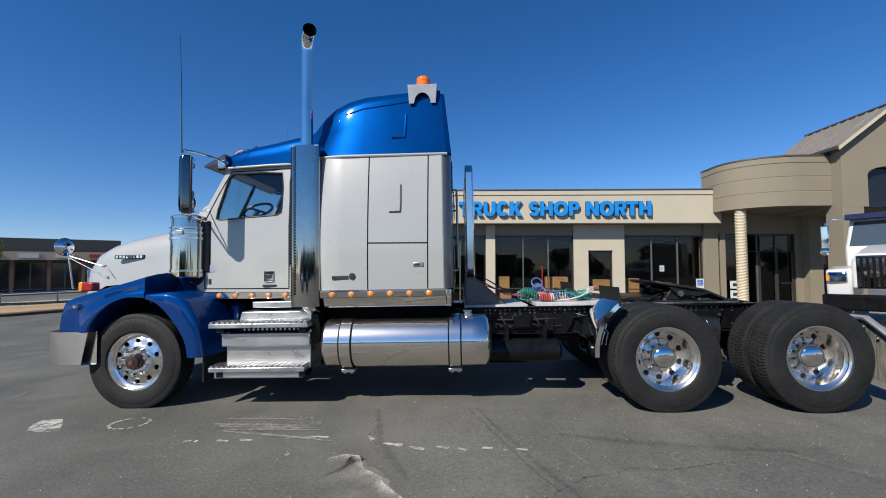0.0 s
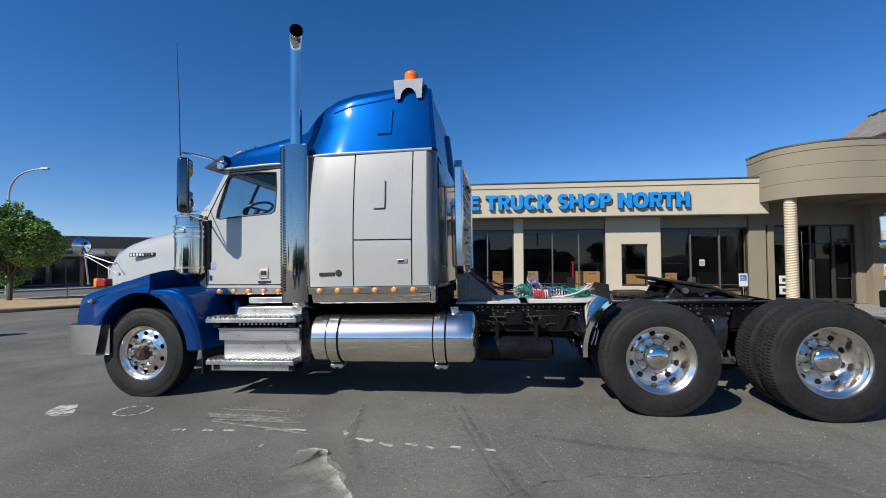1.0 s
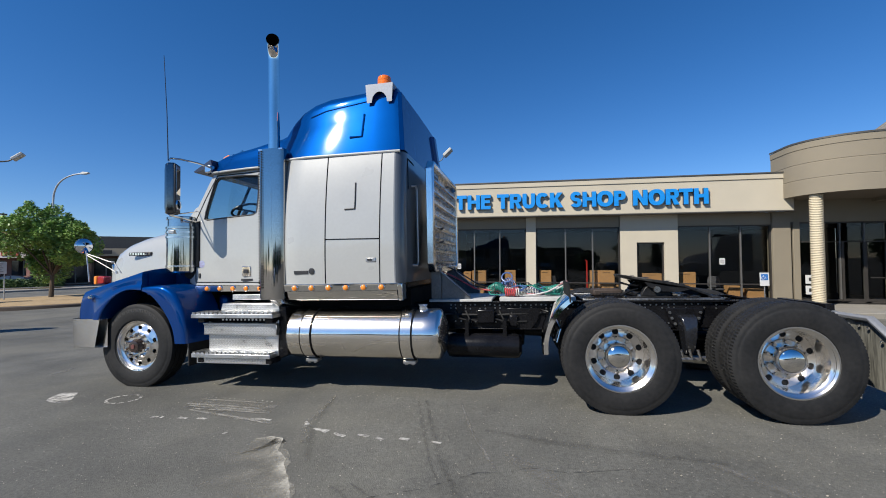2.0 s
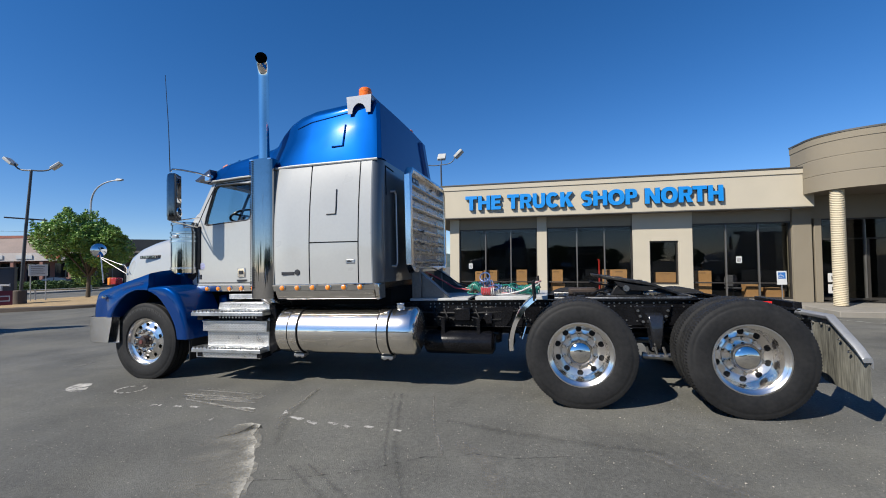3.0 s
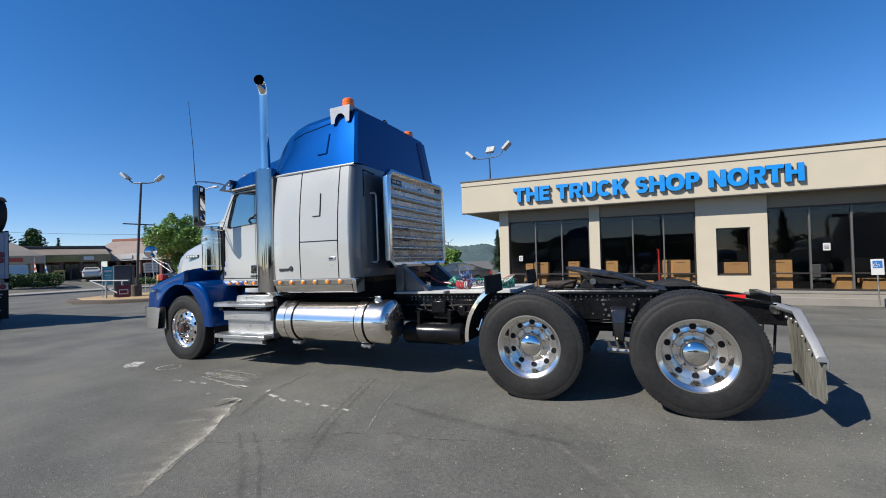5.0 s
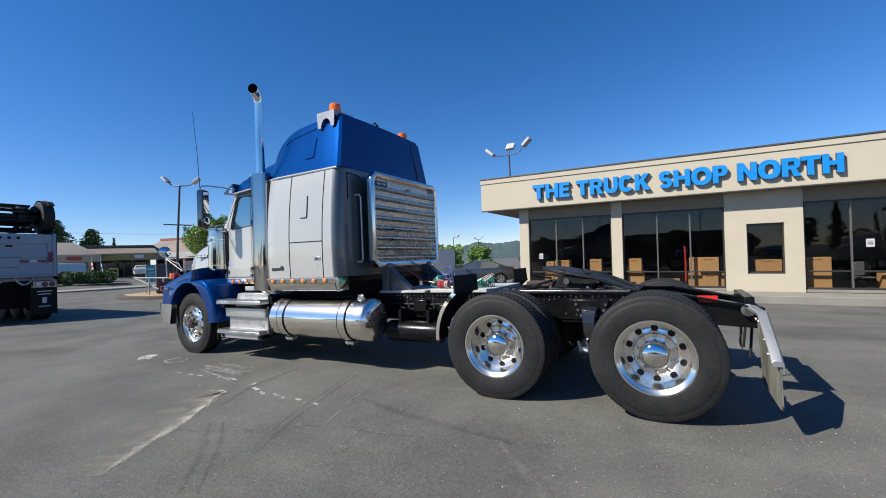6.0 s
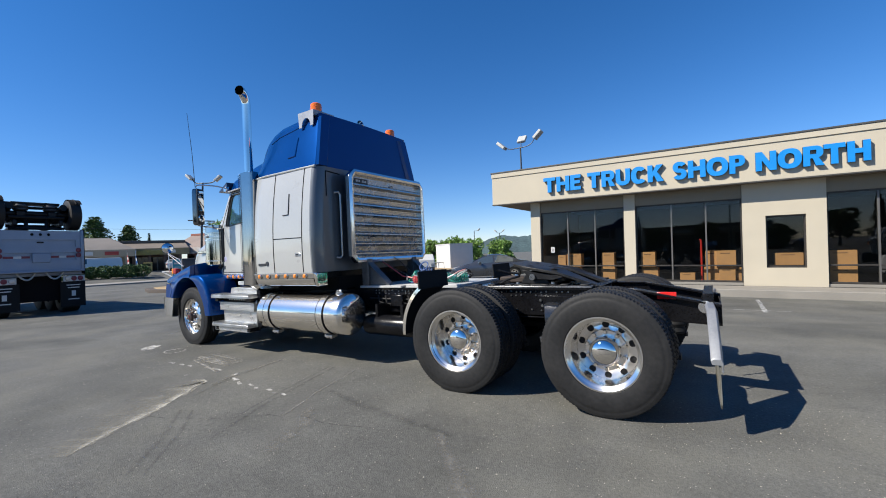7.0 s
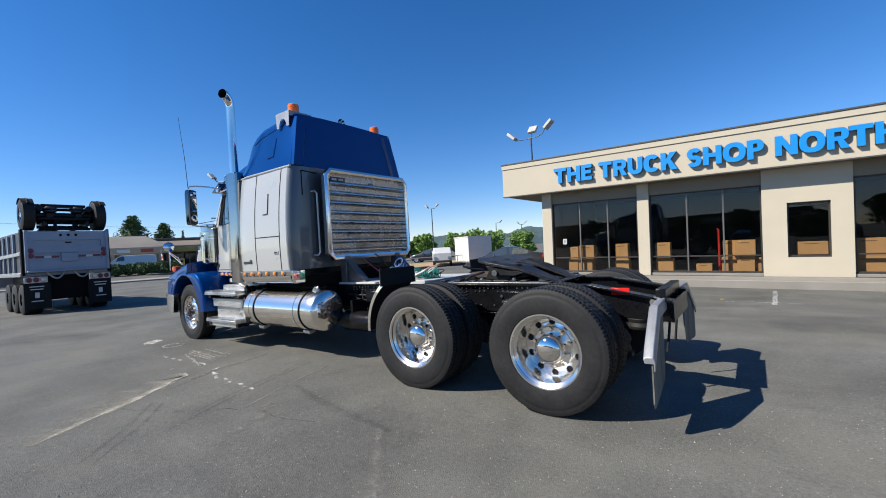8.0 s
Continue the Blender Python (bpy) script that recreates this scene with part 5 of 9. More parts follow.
# the tip bends outwards and is cut upright, so that its dark mouth shows
way = [(0, 0, 2.6), (0, 0, 3.2), (0, 0, 3.77), (0.006, -0.010, 3.83), (0.018, -0.034, 3.885), (0.038, -0.070, 3.92), (0.064, -0.112, 3.937), (0.090, -0.156, 3.935)]
bm = B()
rings = []
for k, (a, b, z) in enumerate(way):
    d = (Vector(way[min(k + 1, 7)]) - Vector(way[max(k - 1, 0)])).normalized()
    u = Vector((0.894, 0.447, 0))
    w = d.cross(u)
    rings.append([Vector((sx + a, sy + b, z)) + (u * math.cos(q) + w * math.sin(q)) * (0.064 + 0.0015 * max(0, k - 3)) for q in [2 * math.pi * i / 28 for i in range(28)]])
loft(bm, rings, True, False)
part("stack_pipe", bm, M["chrome"], ex, "straight chrome stack with turned-out tip", angle=60)
# near-black lining, and a disc that closes the pipe
bm = B()
mid = [sum((Vector(v) for v in r), Vector()) / 28 for r in rings]
loft(bm, [[c + (Vector(v) - c) * 0.90 for v in r] for c, r in list(zip(mid, rings))[2:]], True, False)
part("stack_mouth", bm, M["gap"], ex, "black inside of the stack")
bm = B()
bm.faces.new([bm.verts.new(c) for c in [mid[4] + (Vector(v) - mid[4]) * 0.9 for v in rings[4]]])
part("stack_plug", bm, M["gap"], ex)
bm = B()
tube(bm, arc((sx, sy, 1.1), (sx + 0.02, sy + 0.02, 0.98), (sx + 0.1, sy + 0.35, 0.98)), 0.075, 18)
part("exhaust_elbow", bm, M["polished"], ex)

# mirrors
M["darkchrome"] = mat("dark_chrome", (0.16, 0.165, 0.17), 0.1, 1.0, 0.2, 6, 60)
for s in (-1, 1):
    bm = B()
    y0, y1 = s * 1.165, s * 1.325
    rings = []
    for z, f in ((2.06, 0.7), (2.08, 0.92), (2.14, 1), (2.58, 1), (2.64, 0.92), (2.66, 0.7)):
        yc, hw = (y0 + y1) / 2, 0.08 * f
        rings.append([(-2.88 + 0.04 * (1 - f), yc - hw, z), (-2.80, yc - hw, z), (-2.80, yc + hw, z), (-2.88 + 0.04 * (1 - f), yc + hw, z), (-2.91 + 0.06 * (1 - f), yc + hw * 0.5, z), (-2.91 + 0.06 * (1 - f), yc - hw * 0.5, z)])
    loft(bm, rings, True, True)
    mir = part("door_mirror", bm, M["darkchrome"], truck, "tall dark chrome-backed door mirror", 0.012)
    pin = Vector((-2.85, (y0 + y1) / 2, 2.4))
    swing = Matrix.Translation((0.04, 0, -0.03)) @ Matrix.Translation(pin) @ Matrix.Rotation(-s * radians(24), 4, "Z") @ Matrix.Translation(-pin)
    mir.matrix_basis = swing
    part("mirror_rim", boxes((-2.805, -2.785, *sorted((y0 + s * 0.005, y1 - s * 0.005)), 2.075, 2.645)), M["blackplastic"], mir, bevel=0.008)
    part("mirror_glass", boxes((-2.787, -2.781, *sorted((y0 + s * 0.02, y1 - s * 0.02)), 2.29, 2.62)), M["mirror"], mir)
    bm = B()
    lathe(bm, [(0.0, 0.066), (0.02, 0.06), (0.032, 0.035), (0.036, 0.001)], (-2.79, (y0 + y1) / 2, 2.175), "x", 20)
    part("spot_glass", bm, M["mirror"], mir)
    ya = (y0 + y1) / 2
    bm = B()
    tube(bm, [(-2.62, s * 0.84, 2.655), (-2.70, s * 0.98, 2.69), (-2.80, s * 1.14, 2.705), (-2.85, s * 1.225, 2.70), (-2.86, s * 1.24, 2.66)], 0.011, 8)
    tube(bm, [(-2.62, s * 0.84, 2.66), (-2.64, s * 0.80, 2.64)], 0.03, 8)
    part("upper_arm", bm, M["chrome"], mir).matrix_parent_inverse = swing.inverted()
    bm = B()
    tube(bm, [(-2.86, ya, 2.08), (-2.86, ya - s * 0.03, 2.03), (-2.85, s * 0.95, 2.0), (-2.83, s * 0.80, 1.98)], 0.010, 8)
    tube(bm, [(-2.85, ya - s * 0.05, 2.04), (-2.83, s * 0.82, 2.12)], 0.007, 8)
    part("lower_arm", bm, M["chrome"], mir).matrix_parent_inverse = swing.inverted()
    bm = B()
    tube(bm, [(-2.86, s * 1.245, 2.66), (-2.845, s * 1.28, 3.2), (-2.82, s * 1.35, 3.86)], [0.006, 0.0045, 0.003], 6)
    part("antenna", bm, M["blackplastic"], mir, "thin black whip antenna").matrix_parent_inverse = swing.inverted()
    # convex mirror on the fender
    c = (-4.25, s * 1.09, 1.72)
    bm = B()
    lathe(bm, [(-0.05, 0.001), (-0.045, 0.04), (-0.02, 0.085), (0.0, 0.098), (0.012, 0.098)], c, "x", 26)
    fm = part("fender_mirror", bm, M["chrome"], truck, "round convex chrome fender mirror on rods")
    fm.matrix_basis = Matrix.Translation(c) @ Matrix.Rotation(s * radians(14), 4, "Z") @ Matrix.Translation([-v for v in c])
    bm = B()
    lathe(bm, [(0.010, 0.092), (0.026, 0.07), (0.038, 0.035), (0.042, 0.001)], c, "x", 26)
    part("mirror_glass", bm, M["mirror"], fm)
    bm = B()
    tube(bm, [(-4.20, s * 1.09, 1.66), (-4.18, s * 1.09, 1.60), (-4.09, s * 1.10, 1.27)], 0.008, 8)
    part("mirror_post", bm, M["satin"], fm)
    bm = B()
    tube(bm, [(-4.17, s * 1.09, 1.62), (-3.85, s * 1.02, 1.52), (-3.76, s * 1.0, 1.50), (-3.68, s * 0.96, 1.37)], 0.006, 8)
    lathe(bm, [(-0.02, 0.004), (-0.018, 0.013), (0.018, 0.013), (0.02, 0.004)], (-3.78, s * 1.004, 1.505), "x", 10)
    part("mirror_rod", bm, M["satin"], fm)
    bm = B()
    tube(bm, [(-4.17, s * 1.09, 1.60), (-3.82, s * 0.94, 1.38)], 0.006, 8)
    lathe(bm, [(0, 0.018), (0.03, 0.014), (0.035, 0.001)], (-3.82, s * 0.94, 1.365), "z", 10)
    part("mirror_rod", bm, M["satin"], fm)

M["bracket"] = mat("brushed_grey_bracket", (0.25, 0.27, 0.31), 0.5, 0.2, 0.1, 6, 50)
# amber beacons on brackets at the cap's rear corners
for s, zb in ((-1, 3.42), (1, 3.40)):
    bx, by = -0.36, s * 0.80
    bm = B()
    k = 12
    arch = [(bx + 0.09 * math.cos(a), zb - 0.21 + 0.12 * math.sin(a)) for a in [math.pi * i / k for i in range(k + 1)]]
    poly = [(bx + 0.16, zb), (bx - 0.16, zb), (bx - 0.145, zb - 0.21)] + arch[::-1] + [(bx + 0.145, zb - 0.21)]
    prism(bm, poly, "y", s * 0.985 - 0.004, s * 0.985 + 0.004)
    br = part("beacon_bracket", bm, M["bracket"], truck, "grey metal beacon bracket with arched cut-out")
    part("bracket_top", boxes((bx - 0.16, bx + 0.16, *sorted((s * 0.62, s * 0.985)), zb - 0.006, zb)), M["bracket"], br)
    part("bracket_leg", boxes((bx + 0.10, bx + 0.16, *sorted((s * 0.62, s * 0.98)), zb - 0.07, zb - 0.006)), M["bracket"], br)
    bm = B()
    lathe(bm, [(0.0, 0.085), (0.02, 0.085), (0.022, 0.075)], (bx, by, zb), "z", 24)
    part("beacon_base", bm, M["blackplastic"], br)
    bm = B()
    lathe(bm, [(0.02, 0.080), (0.06, 0.080), (0.12, 0.078), (0.145, 0.075), (0.155, 0.066), (0.158, 0.001)], (bx, by, zb), "z", 28)
    part("beacon_lens", bm, M["orange"], br, "orange rotating beacon lens")
    bm = B()
    for z in (0.045, 0.075, 0.105):
        lathe(bm, [(z - 0.003, 0.079), (z, 0.081), (z + 0.003, 0.079)], (bx, by, zb), "z", 28)
    part("lens_ribs", bm, M["orange"], br)

# headache rack behind the sleeper
M["rackplate"] = mat("tarnished_rack_aluminium", (0.47, 0.45, 0.42), 0.24, 1.0, 0.2, 5, 60, rvar=0.4)
ra, rb, z0, z1, rx = -0.74, 0.97, 1.30, 2.60, 0.12
bm = B()
c = 0.10
loop = [(ra + c, z0), (rb - c, z0), (rb, z0 + c), (rb, z1 - c), (rb - c, z1), (ra + c, z1), (ra, z1 - c), (ra, z0 + c)]
w = 0.075
inn = [(ra + c + 0.02, z0 + w), (rb - c - 0.02, z0 + w), (rb - w, z0 + c + 0.02), (rb - w, z1 - c - 0.02), (rb - c - 0.02, z1 - w), (ra + c + 0.02, z1 - w), (ra + w, z1 - c - 0.02), (ra + w, z0 + c + 0.02)]
loft(bm, [[(x, y, z) for y, z in L] for x, L in ((rx - 0.03, loop), (rx + 0.05, loop), (rx + 0.062, [((a + p) / 2, (b + q) / 2) for (a, b), (p, q) in zip(loop, inn)]), (rx + 0.05, inn), (rx - 0.03, inn), (rx - 0.03, loop))], True, False)
rack = part("headache_rack", bm, M["polished"], truck, "polished aluminium headache rack with tread-plate shelves", 0.008)
part("rack_panel", boxes((rx - 0.02, rx - 0.01, ra + 0.06, rb - 0.06, z0 + 0.06, z1 - 0.06)), M["rackplate"], rack)
bm = lozenges(-rb + 0.07, -ra - 0.07, z0 + 0.08, z1 - 0.08, rx - 0.01, 1, 0.026)
bmesh.ops.transform(bm, matrix=Matrix.Rotation(radians(-90), 4, "Z"), verts=bm.verts)
part("tread_pattern", bm, M["rackplate"], rack, tidy=False)["kind"] = "stuff"
n = 8
for k in range(n):
    za = z0 + 0.09 + k * (z1 - z0 - 0.2) / n
    bm = B()
    prof = [(rx - 0.012, za), (rx + 0.030, za + 0.012), (rx + 0.042, za + 0.03), (rx + 0.040, za + 0.048), (rx + 0.024, za + 0.060), (rx + 0.008, za + 0.064), (rx - 0.012, za + 0.075)]
    loft(bm, [[(x, y, z) for x, z in prof] for y in (ra + 0.065, rb - 0.065)], False, False)
    part("rack_slat", bm, M["rackplate"], rack)
part("rack_label", boxes((rx + 0.040, rx + 0.046, ra + 0.10, ra + 0.36, 2.405, 2.475)), M["blackplastic"], rack, "black maker label with pale bars")
bm = B()
for k in range(7):
    if k != 3:
        box(bm, rx + 0.045, rx + 0.049, ra + 0.125 + k * 0.03, ra + 0.145 + k * 0.03, 2.425, 2.455)
part("label_bars", bm, M["satin"], rack)["kind"] = "stuff"
bm = B()
for y in (ra + 0.42, ra + 0.44, 0.12):
    for z in (1.66, 1.82) if y < 0 else (2.42,):
        tube(bm, [(rx + 0.045, y - 0.05, z), (rx + 0.075, y, z + 0.012), (rx + 0.045, y + 0.05, z)], 0.009, 6)
part("rack_hooks", bm, M["blackplastic"], rack)["kind"] = "stuff"
M["rackgrey"] = mat("dark_grey_rack_steel", (0.13, 0.135, 0.14), 0.35, 0.6, 0.25, 5, 60)
for s in (-1, 1):
    y = 0.10 + s * 0.52
    part("rack_post", boxes((rx - 0.05, rx + 0.07, y - 0.05, y + 0.05, 0.95, z0 + 0.05)), M["rackgrey"], rack, "grey steel rack post", 0.006)
    bm = B()
    prism(bm, [(rx + 0.07, 0.96), (rx + 0.42, 0.96), (rx + 0.40, 1.02), (rx + 0.07, 1.30)], "y", y - 0.006, y + 0.006)
    part("rack_gusset", bm, M["rackgrey"], rack)
    bm = B()
    loft(bm, [[(rx + 0.07, y - 0.06, 1.30), (rx + 0.07, y + 0.06, 1.30)], [(rx + 0.42, y - 0.06, 1.0), (rx + 0.42, y + 0.06, 1.0)]], False, False)
    part("gusset_face", bm, M["rackgrey"], rack)
part("rack_foot", boxes((0.05, 0.79, -0.50, 0.55, 0.947, 0.975)), M["deckwhite"], rack, "pale foot plate of the rack", 0.004)
part("deck_plate", boxes((0.88, 1.72, -0.52, 0.52, 0.95, 0.995)), M["deckwhite"], truck, "white deck plate over the frame rails", 0.006)

# air tanks and exhaust gear below the frame
bm = B()
lathe(bm, [(0.28, 0.005), (0.28, 0.08), (0.31, 0.125), (0.35, 0.135), (1.05, 0.135), (1.09, 0.125), (1.12, 0.08), (1.12, 0.005)], (0, -0.62, 0.47), "x", 26)
part("air_tank", bm, M["frame"], truck, "glossy black air tank")
bm = B()
lathe(bm, [(0.3, 0.005), (0.32, 0.1), (0.36, 0.115), (1.1, 0.115), (1.14, 0.1), (1.15, 0.005)], (0, -0.15, 0.50), "x", 22)
part("air_tank", bm, M["frame"], truck)
for x in (0.5, 0.92):
    part("tank_hanger", boxes((x, x + 0.04, -0.70, -0.44, 0.55, 0.75)), M["frame"], truck)
part("valve_box", boxes((0.62, 0.82, -0.53, -0.445, 0.70, 0.86)), M["frame"], truck, bevel=0.015)
part("valve_box", boxes((0.98, 1.08, -0.52, -0.445, 0.66, 0.80)), M["frame"], truck, bevel=0.02)
bm = B()
for k in range(6):
    xx = 0.35 + k * 0.13
    tube(bm, [(xx, -0.46, 0.84), (xx + 0.05, -0.50, 0.76 - 0.02 * (k % 3)), (xx + 0.18, -0.48, 0.72)], 0.010, 6)
tube(bm, [(0.2, -0.46, 0.80), (0.8, -0.47, 0.79), (1.4, -0.46, 0.82)], 0.012, 6)
part("frame_hoses", bm, M["rubber"], truck)["kind"] = "stuff"
part("battery_box", boxes((-1.45, -0.1, -0.62, -0.44, 0.55, 0.95)), M["frame"], truck)
part("transmission", boxes((-2.9, -0.5, -0.28, 0.28, 0.45, 1.0)), M["iron"], truck, bevel=0.05)
bm = bar([(-0.5, 0, 0.6), (RX1 - 0.2, 0, 0.52)], 0.06, 14)
part("drive_shaft", bm, M["iron"], truck)
bm = bar([(RX1 + 0.2, 0, 0.5), (RX2 - 0.2, 0, 0.5)], 0.05, 14)
part("drive_shaft", bm, M["iron"], truck)

# quarter fenders before the first drive axle, each with a rubber guard on top
for s in (-1, 1):
    bm = B()
    rings = []
    for k in range(13):
        a = radians(184 - k * 4.9)
        rr = 0.60
        x, z = RX1 - 0.075 + rr * math.cos(a), 0.535 + rr * math.sin(a)
        d = Vector((math.cos(a), 0, math.sin(a)))
        prof = [(0.66, 0.0), (0.68, 0.025), (1.14, 0.025), (1.175, 0.012), (1.18, -0.03)]
        rings.append([(x + d.x * q, s * yy, z + d.z * q) for yy, q in prof])
    loft(bm, rings, False, False)
    qf = part("quarter_fender", bm, M["chrome"], truck, "polished stainless quarter fender", angle=50)
    bm = B()
    loft(bm, [[(RX1 - 0.075 + 0.592 * math.cos(a_), s * yy, 0.535 + 0.592 * math.sin(a_)) for yy in (0.66, 0.9, 1.165)] for a_ in [radians(184 - k * 4.9) for k in range(13)]], False, False)
    part("fender_liner", bm, M["flap"], qf, "black rubber lining")
    for k in range(6):
        bm = B()
        lathe(bm, [(0, 0.012), (0.008, 0.010), (0.009, 0.001)], (RX1 - 0.09 + 0.6 * math.cos(radians(125.2)), s * (0.68 + 0.09 * k), 1.06), "x", 8)
        part("guard_bolt", bm, M["iron"], qf)
    a = radians(184 - 12 * 4.9)
    x, z = RX1 - 0.075 + 0.6 * math.cos(a), 0.535 + 0.6 * math.sin(a)
    bm = B()
    loft(bm, [[(x - 0.012, s * 0.62, z - 0.03), (x - 0.012, s * 1.20, z - 0.03), (x + 0.004, s * 1.20, z - 0.03), (x + 0.004, s * 0.62, z - 0.03)], [(x - 0.022, s * 0.62, z + 0.16), (x - 0.022, s * 1.19, z + 0.16), (x - 0.01, s * 1.19, z + 0.16), (x - 0.01, s * 0.62, z + 0.16)]])
    part("rubber_guard", bm, M["flap"], qf, "black rubber guard strip")
    bm = B()
    tube(bm, [(1.32, s * 0.5, 0.86), (1.46, s * 0.7, 0.84), (1.50, s * 1.08, 0.72), (1.46, s * 1.1, 0.60)], 0.010, 6)
    tube(bm, [(1.32, s * 0.5, 0.66), (1.42, s * 0.8, 0.64), (1.44, s * 1.08, 0.62)], 0.010, 6)
    tube(bm, [(1.47, s * 0.9, 0.80), (1.44, s * 0.9, 0.58)], 0.008, 6)
    tube(bm, [(1.52, s * 1.0, 0.80), (1.45, s * 1.0, 0.58)], 0.008, 6)
    part("fender_rods", bm, M["polished"], qf)

M["hangeralu"] = mat("bright_cast_aluminium", (0.31, 0.315, 0.32), 0.42, 0.5, 0.1, 6, 60, bump=0.05)
# tail: end plate, lights, flap hangers, flaps
part("tail_plate", boxes((4.285, 4.30, -0.44, 0.44, 0.62, 0.80)), M["frame"], truck, bevel=0.004)
for y0 in (-0.50, 0.36):
    bm = B()
    prism(bm, [(3.6, 0.947), (4.30, 0.812), (4.30, 0.79), (3.6, 0.925)], "y", y0, y0 + 0.14)
    part("tail_ramp", bm, M["frame"], truck, "black sloping tail ramp", 0.004)
for s in (-1, 1):
    if s < 0:
        part("side_marker", boxes((3.80, 3.96, *sorted((s * 0.446, s * 0.462)), 0.850, 0.915)), M["red"], truck, "red side reflector strip", 0.004)
    hx = 4.20
    bm = B()
    line = [(s * 0.44, 0.785), (s * 0.88, 0.785), (s * 1.20, 0.56), (s * 1.285, 0.48)]
    rings = []
    for k, (y, z) in enumerate(line):
        rings.append([(hx - 0.022, y, z), (hx - 0.030, y, z + 0.03), (hx - 0.012, y, z + 0.045), (hx + 0.035, y, z + 0.045), (hx + 0.048, y, z + 0.015), (hx + 0.048, y, z - 0.05), (hx + 0.036, y, z - 0.05), (hx + 0.036, y, z)])
    loft(bm, rings)
    for v in bm.verts:
        v.co.x += 0.045 * (abs(v.co.y) - 0.44)
    hg = part("flap_hanger", bm, M["hangeralu"], truck, "bent polished aluminium flap hanger", 0.004)
    bm = bar([(hx - 0.02, s * 0.40, 0.79), (hx - 0.02, s * 0.50, 0.79)], 0.055, 18)
    part("hanger_socket", bm, M["polished"], hg)
    bm = B()
    poly = [(s * 0.58, 0.775), (s * 0.88, 0.765), (s * 1.19, 0.54), (s * 1.27, 0.47), (s * 1.275, 0.20), (s * 1.25, 0.165), (s * 1.20, 0.16), (s * 0.72, 0.20), (s * 0.66, 0.24)]
    prism(bm, poly, "x", hx + 0.02, hx + 0.03)
    for v in bm.verts:
        v.co.x += 0.045 * (abs(v.co.y) - 0.44)
    part("mud_flap", bm, M["dirtyflap"], hg, "dusty black rubber mud flap")
    for y, z in ((0.62, 0.75), (0.75, 0.75), (0.86, 0.74), (1.0, 0.645), (1.12, 0.56)):
        bm = B()
        lathe(bm, [(-0.012, 0.012), (0.0, 0.014), (0.002, 0.001)], (hx + 0.02, s * y, z - 0.02), "x", 8)
        part("flap_bolt", bm, M["satin"], hg)
    bm = B()
    tube(bm, [(4.24, s * 0.22, 0.70), (4.22, s * 0.22, 0.50), (4.2, s * 0.24, 0.32)], 0.012, 6)
    part("tail_hose", bm, M["rubber"], truck)

# fifth wheel on its slide
M["greased"] = mat("greasy_worn_plate", (0.012, 0.0115, 0.011), 0.45, 0.2, 0.6, 7, 40, bump=0.35, col2=(0.032, 0.03, 0.027))
M["rust"] = mat("rusty_brown_iron", (0.04, 0.028, 0.022), 0.75, 0.1, 0.5, 12, 60, bump=0.3)
M["wornsteel"] = mat("worn_bright_steel", (0.26, 0.255, 0.245), 0.35, 0.85, 0.6, 9, 50, bump=0.1)
fw = part("fifth_wheel", boxes((2.40, 2.78, -0.30, 0.30, 0.968, 1.03)), M["iron"], truck, "greasy black fifth wheel coupling", 0.02)
for y0, yo in ((-0.475, -0.40), (0.40, 0.475)):
    part("slide_rail", boxes((1.80, 3.22, y0, yo, 0.947, 0.972)), M["wornsteel"], fw, "worn bright slide rail", 0.006)
    for k in range(7):
        part("slide_clamp", boxes((1.84 + k * 0.21, 1.93 + k * 0.21, y0 + 0.01, yo + 0.03, 0.968, 0.990)), M["iron"], fw, "", 0.006)


def plate_top(x):
    """Height of the tilted plate: high at its front lip, falling to the ramps."""
    return 1.225 - 0.18 * (x - 2.27) if x < 2.85 else 1.121 - 0.40 * (x - 2.85)


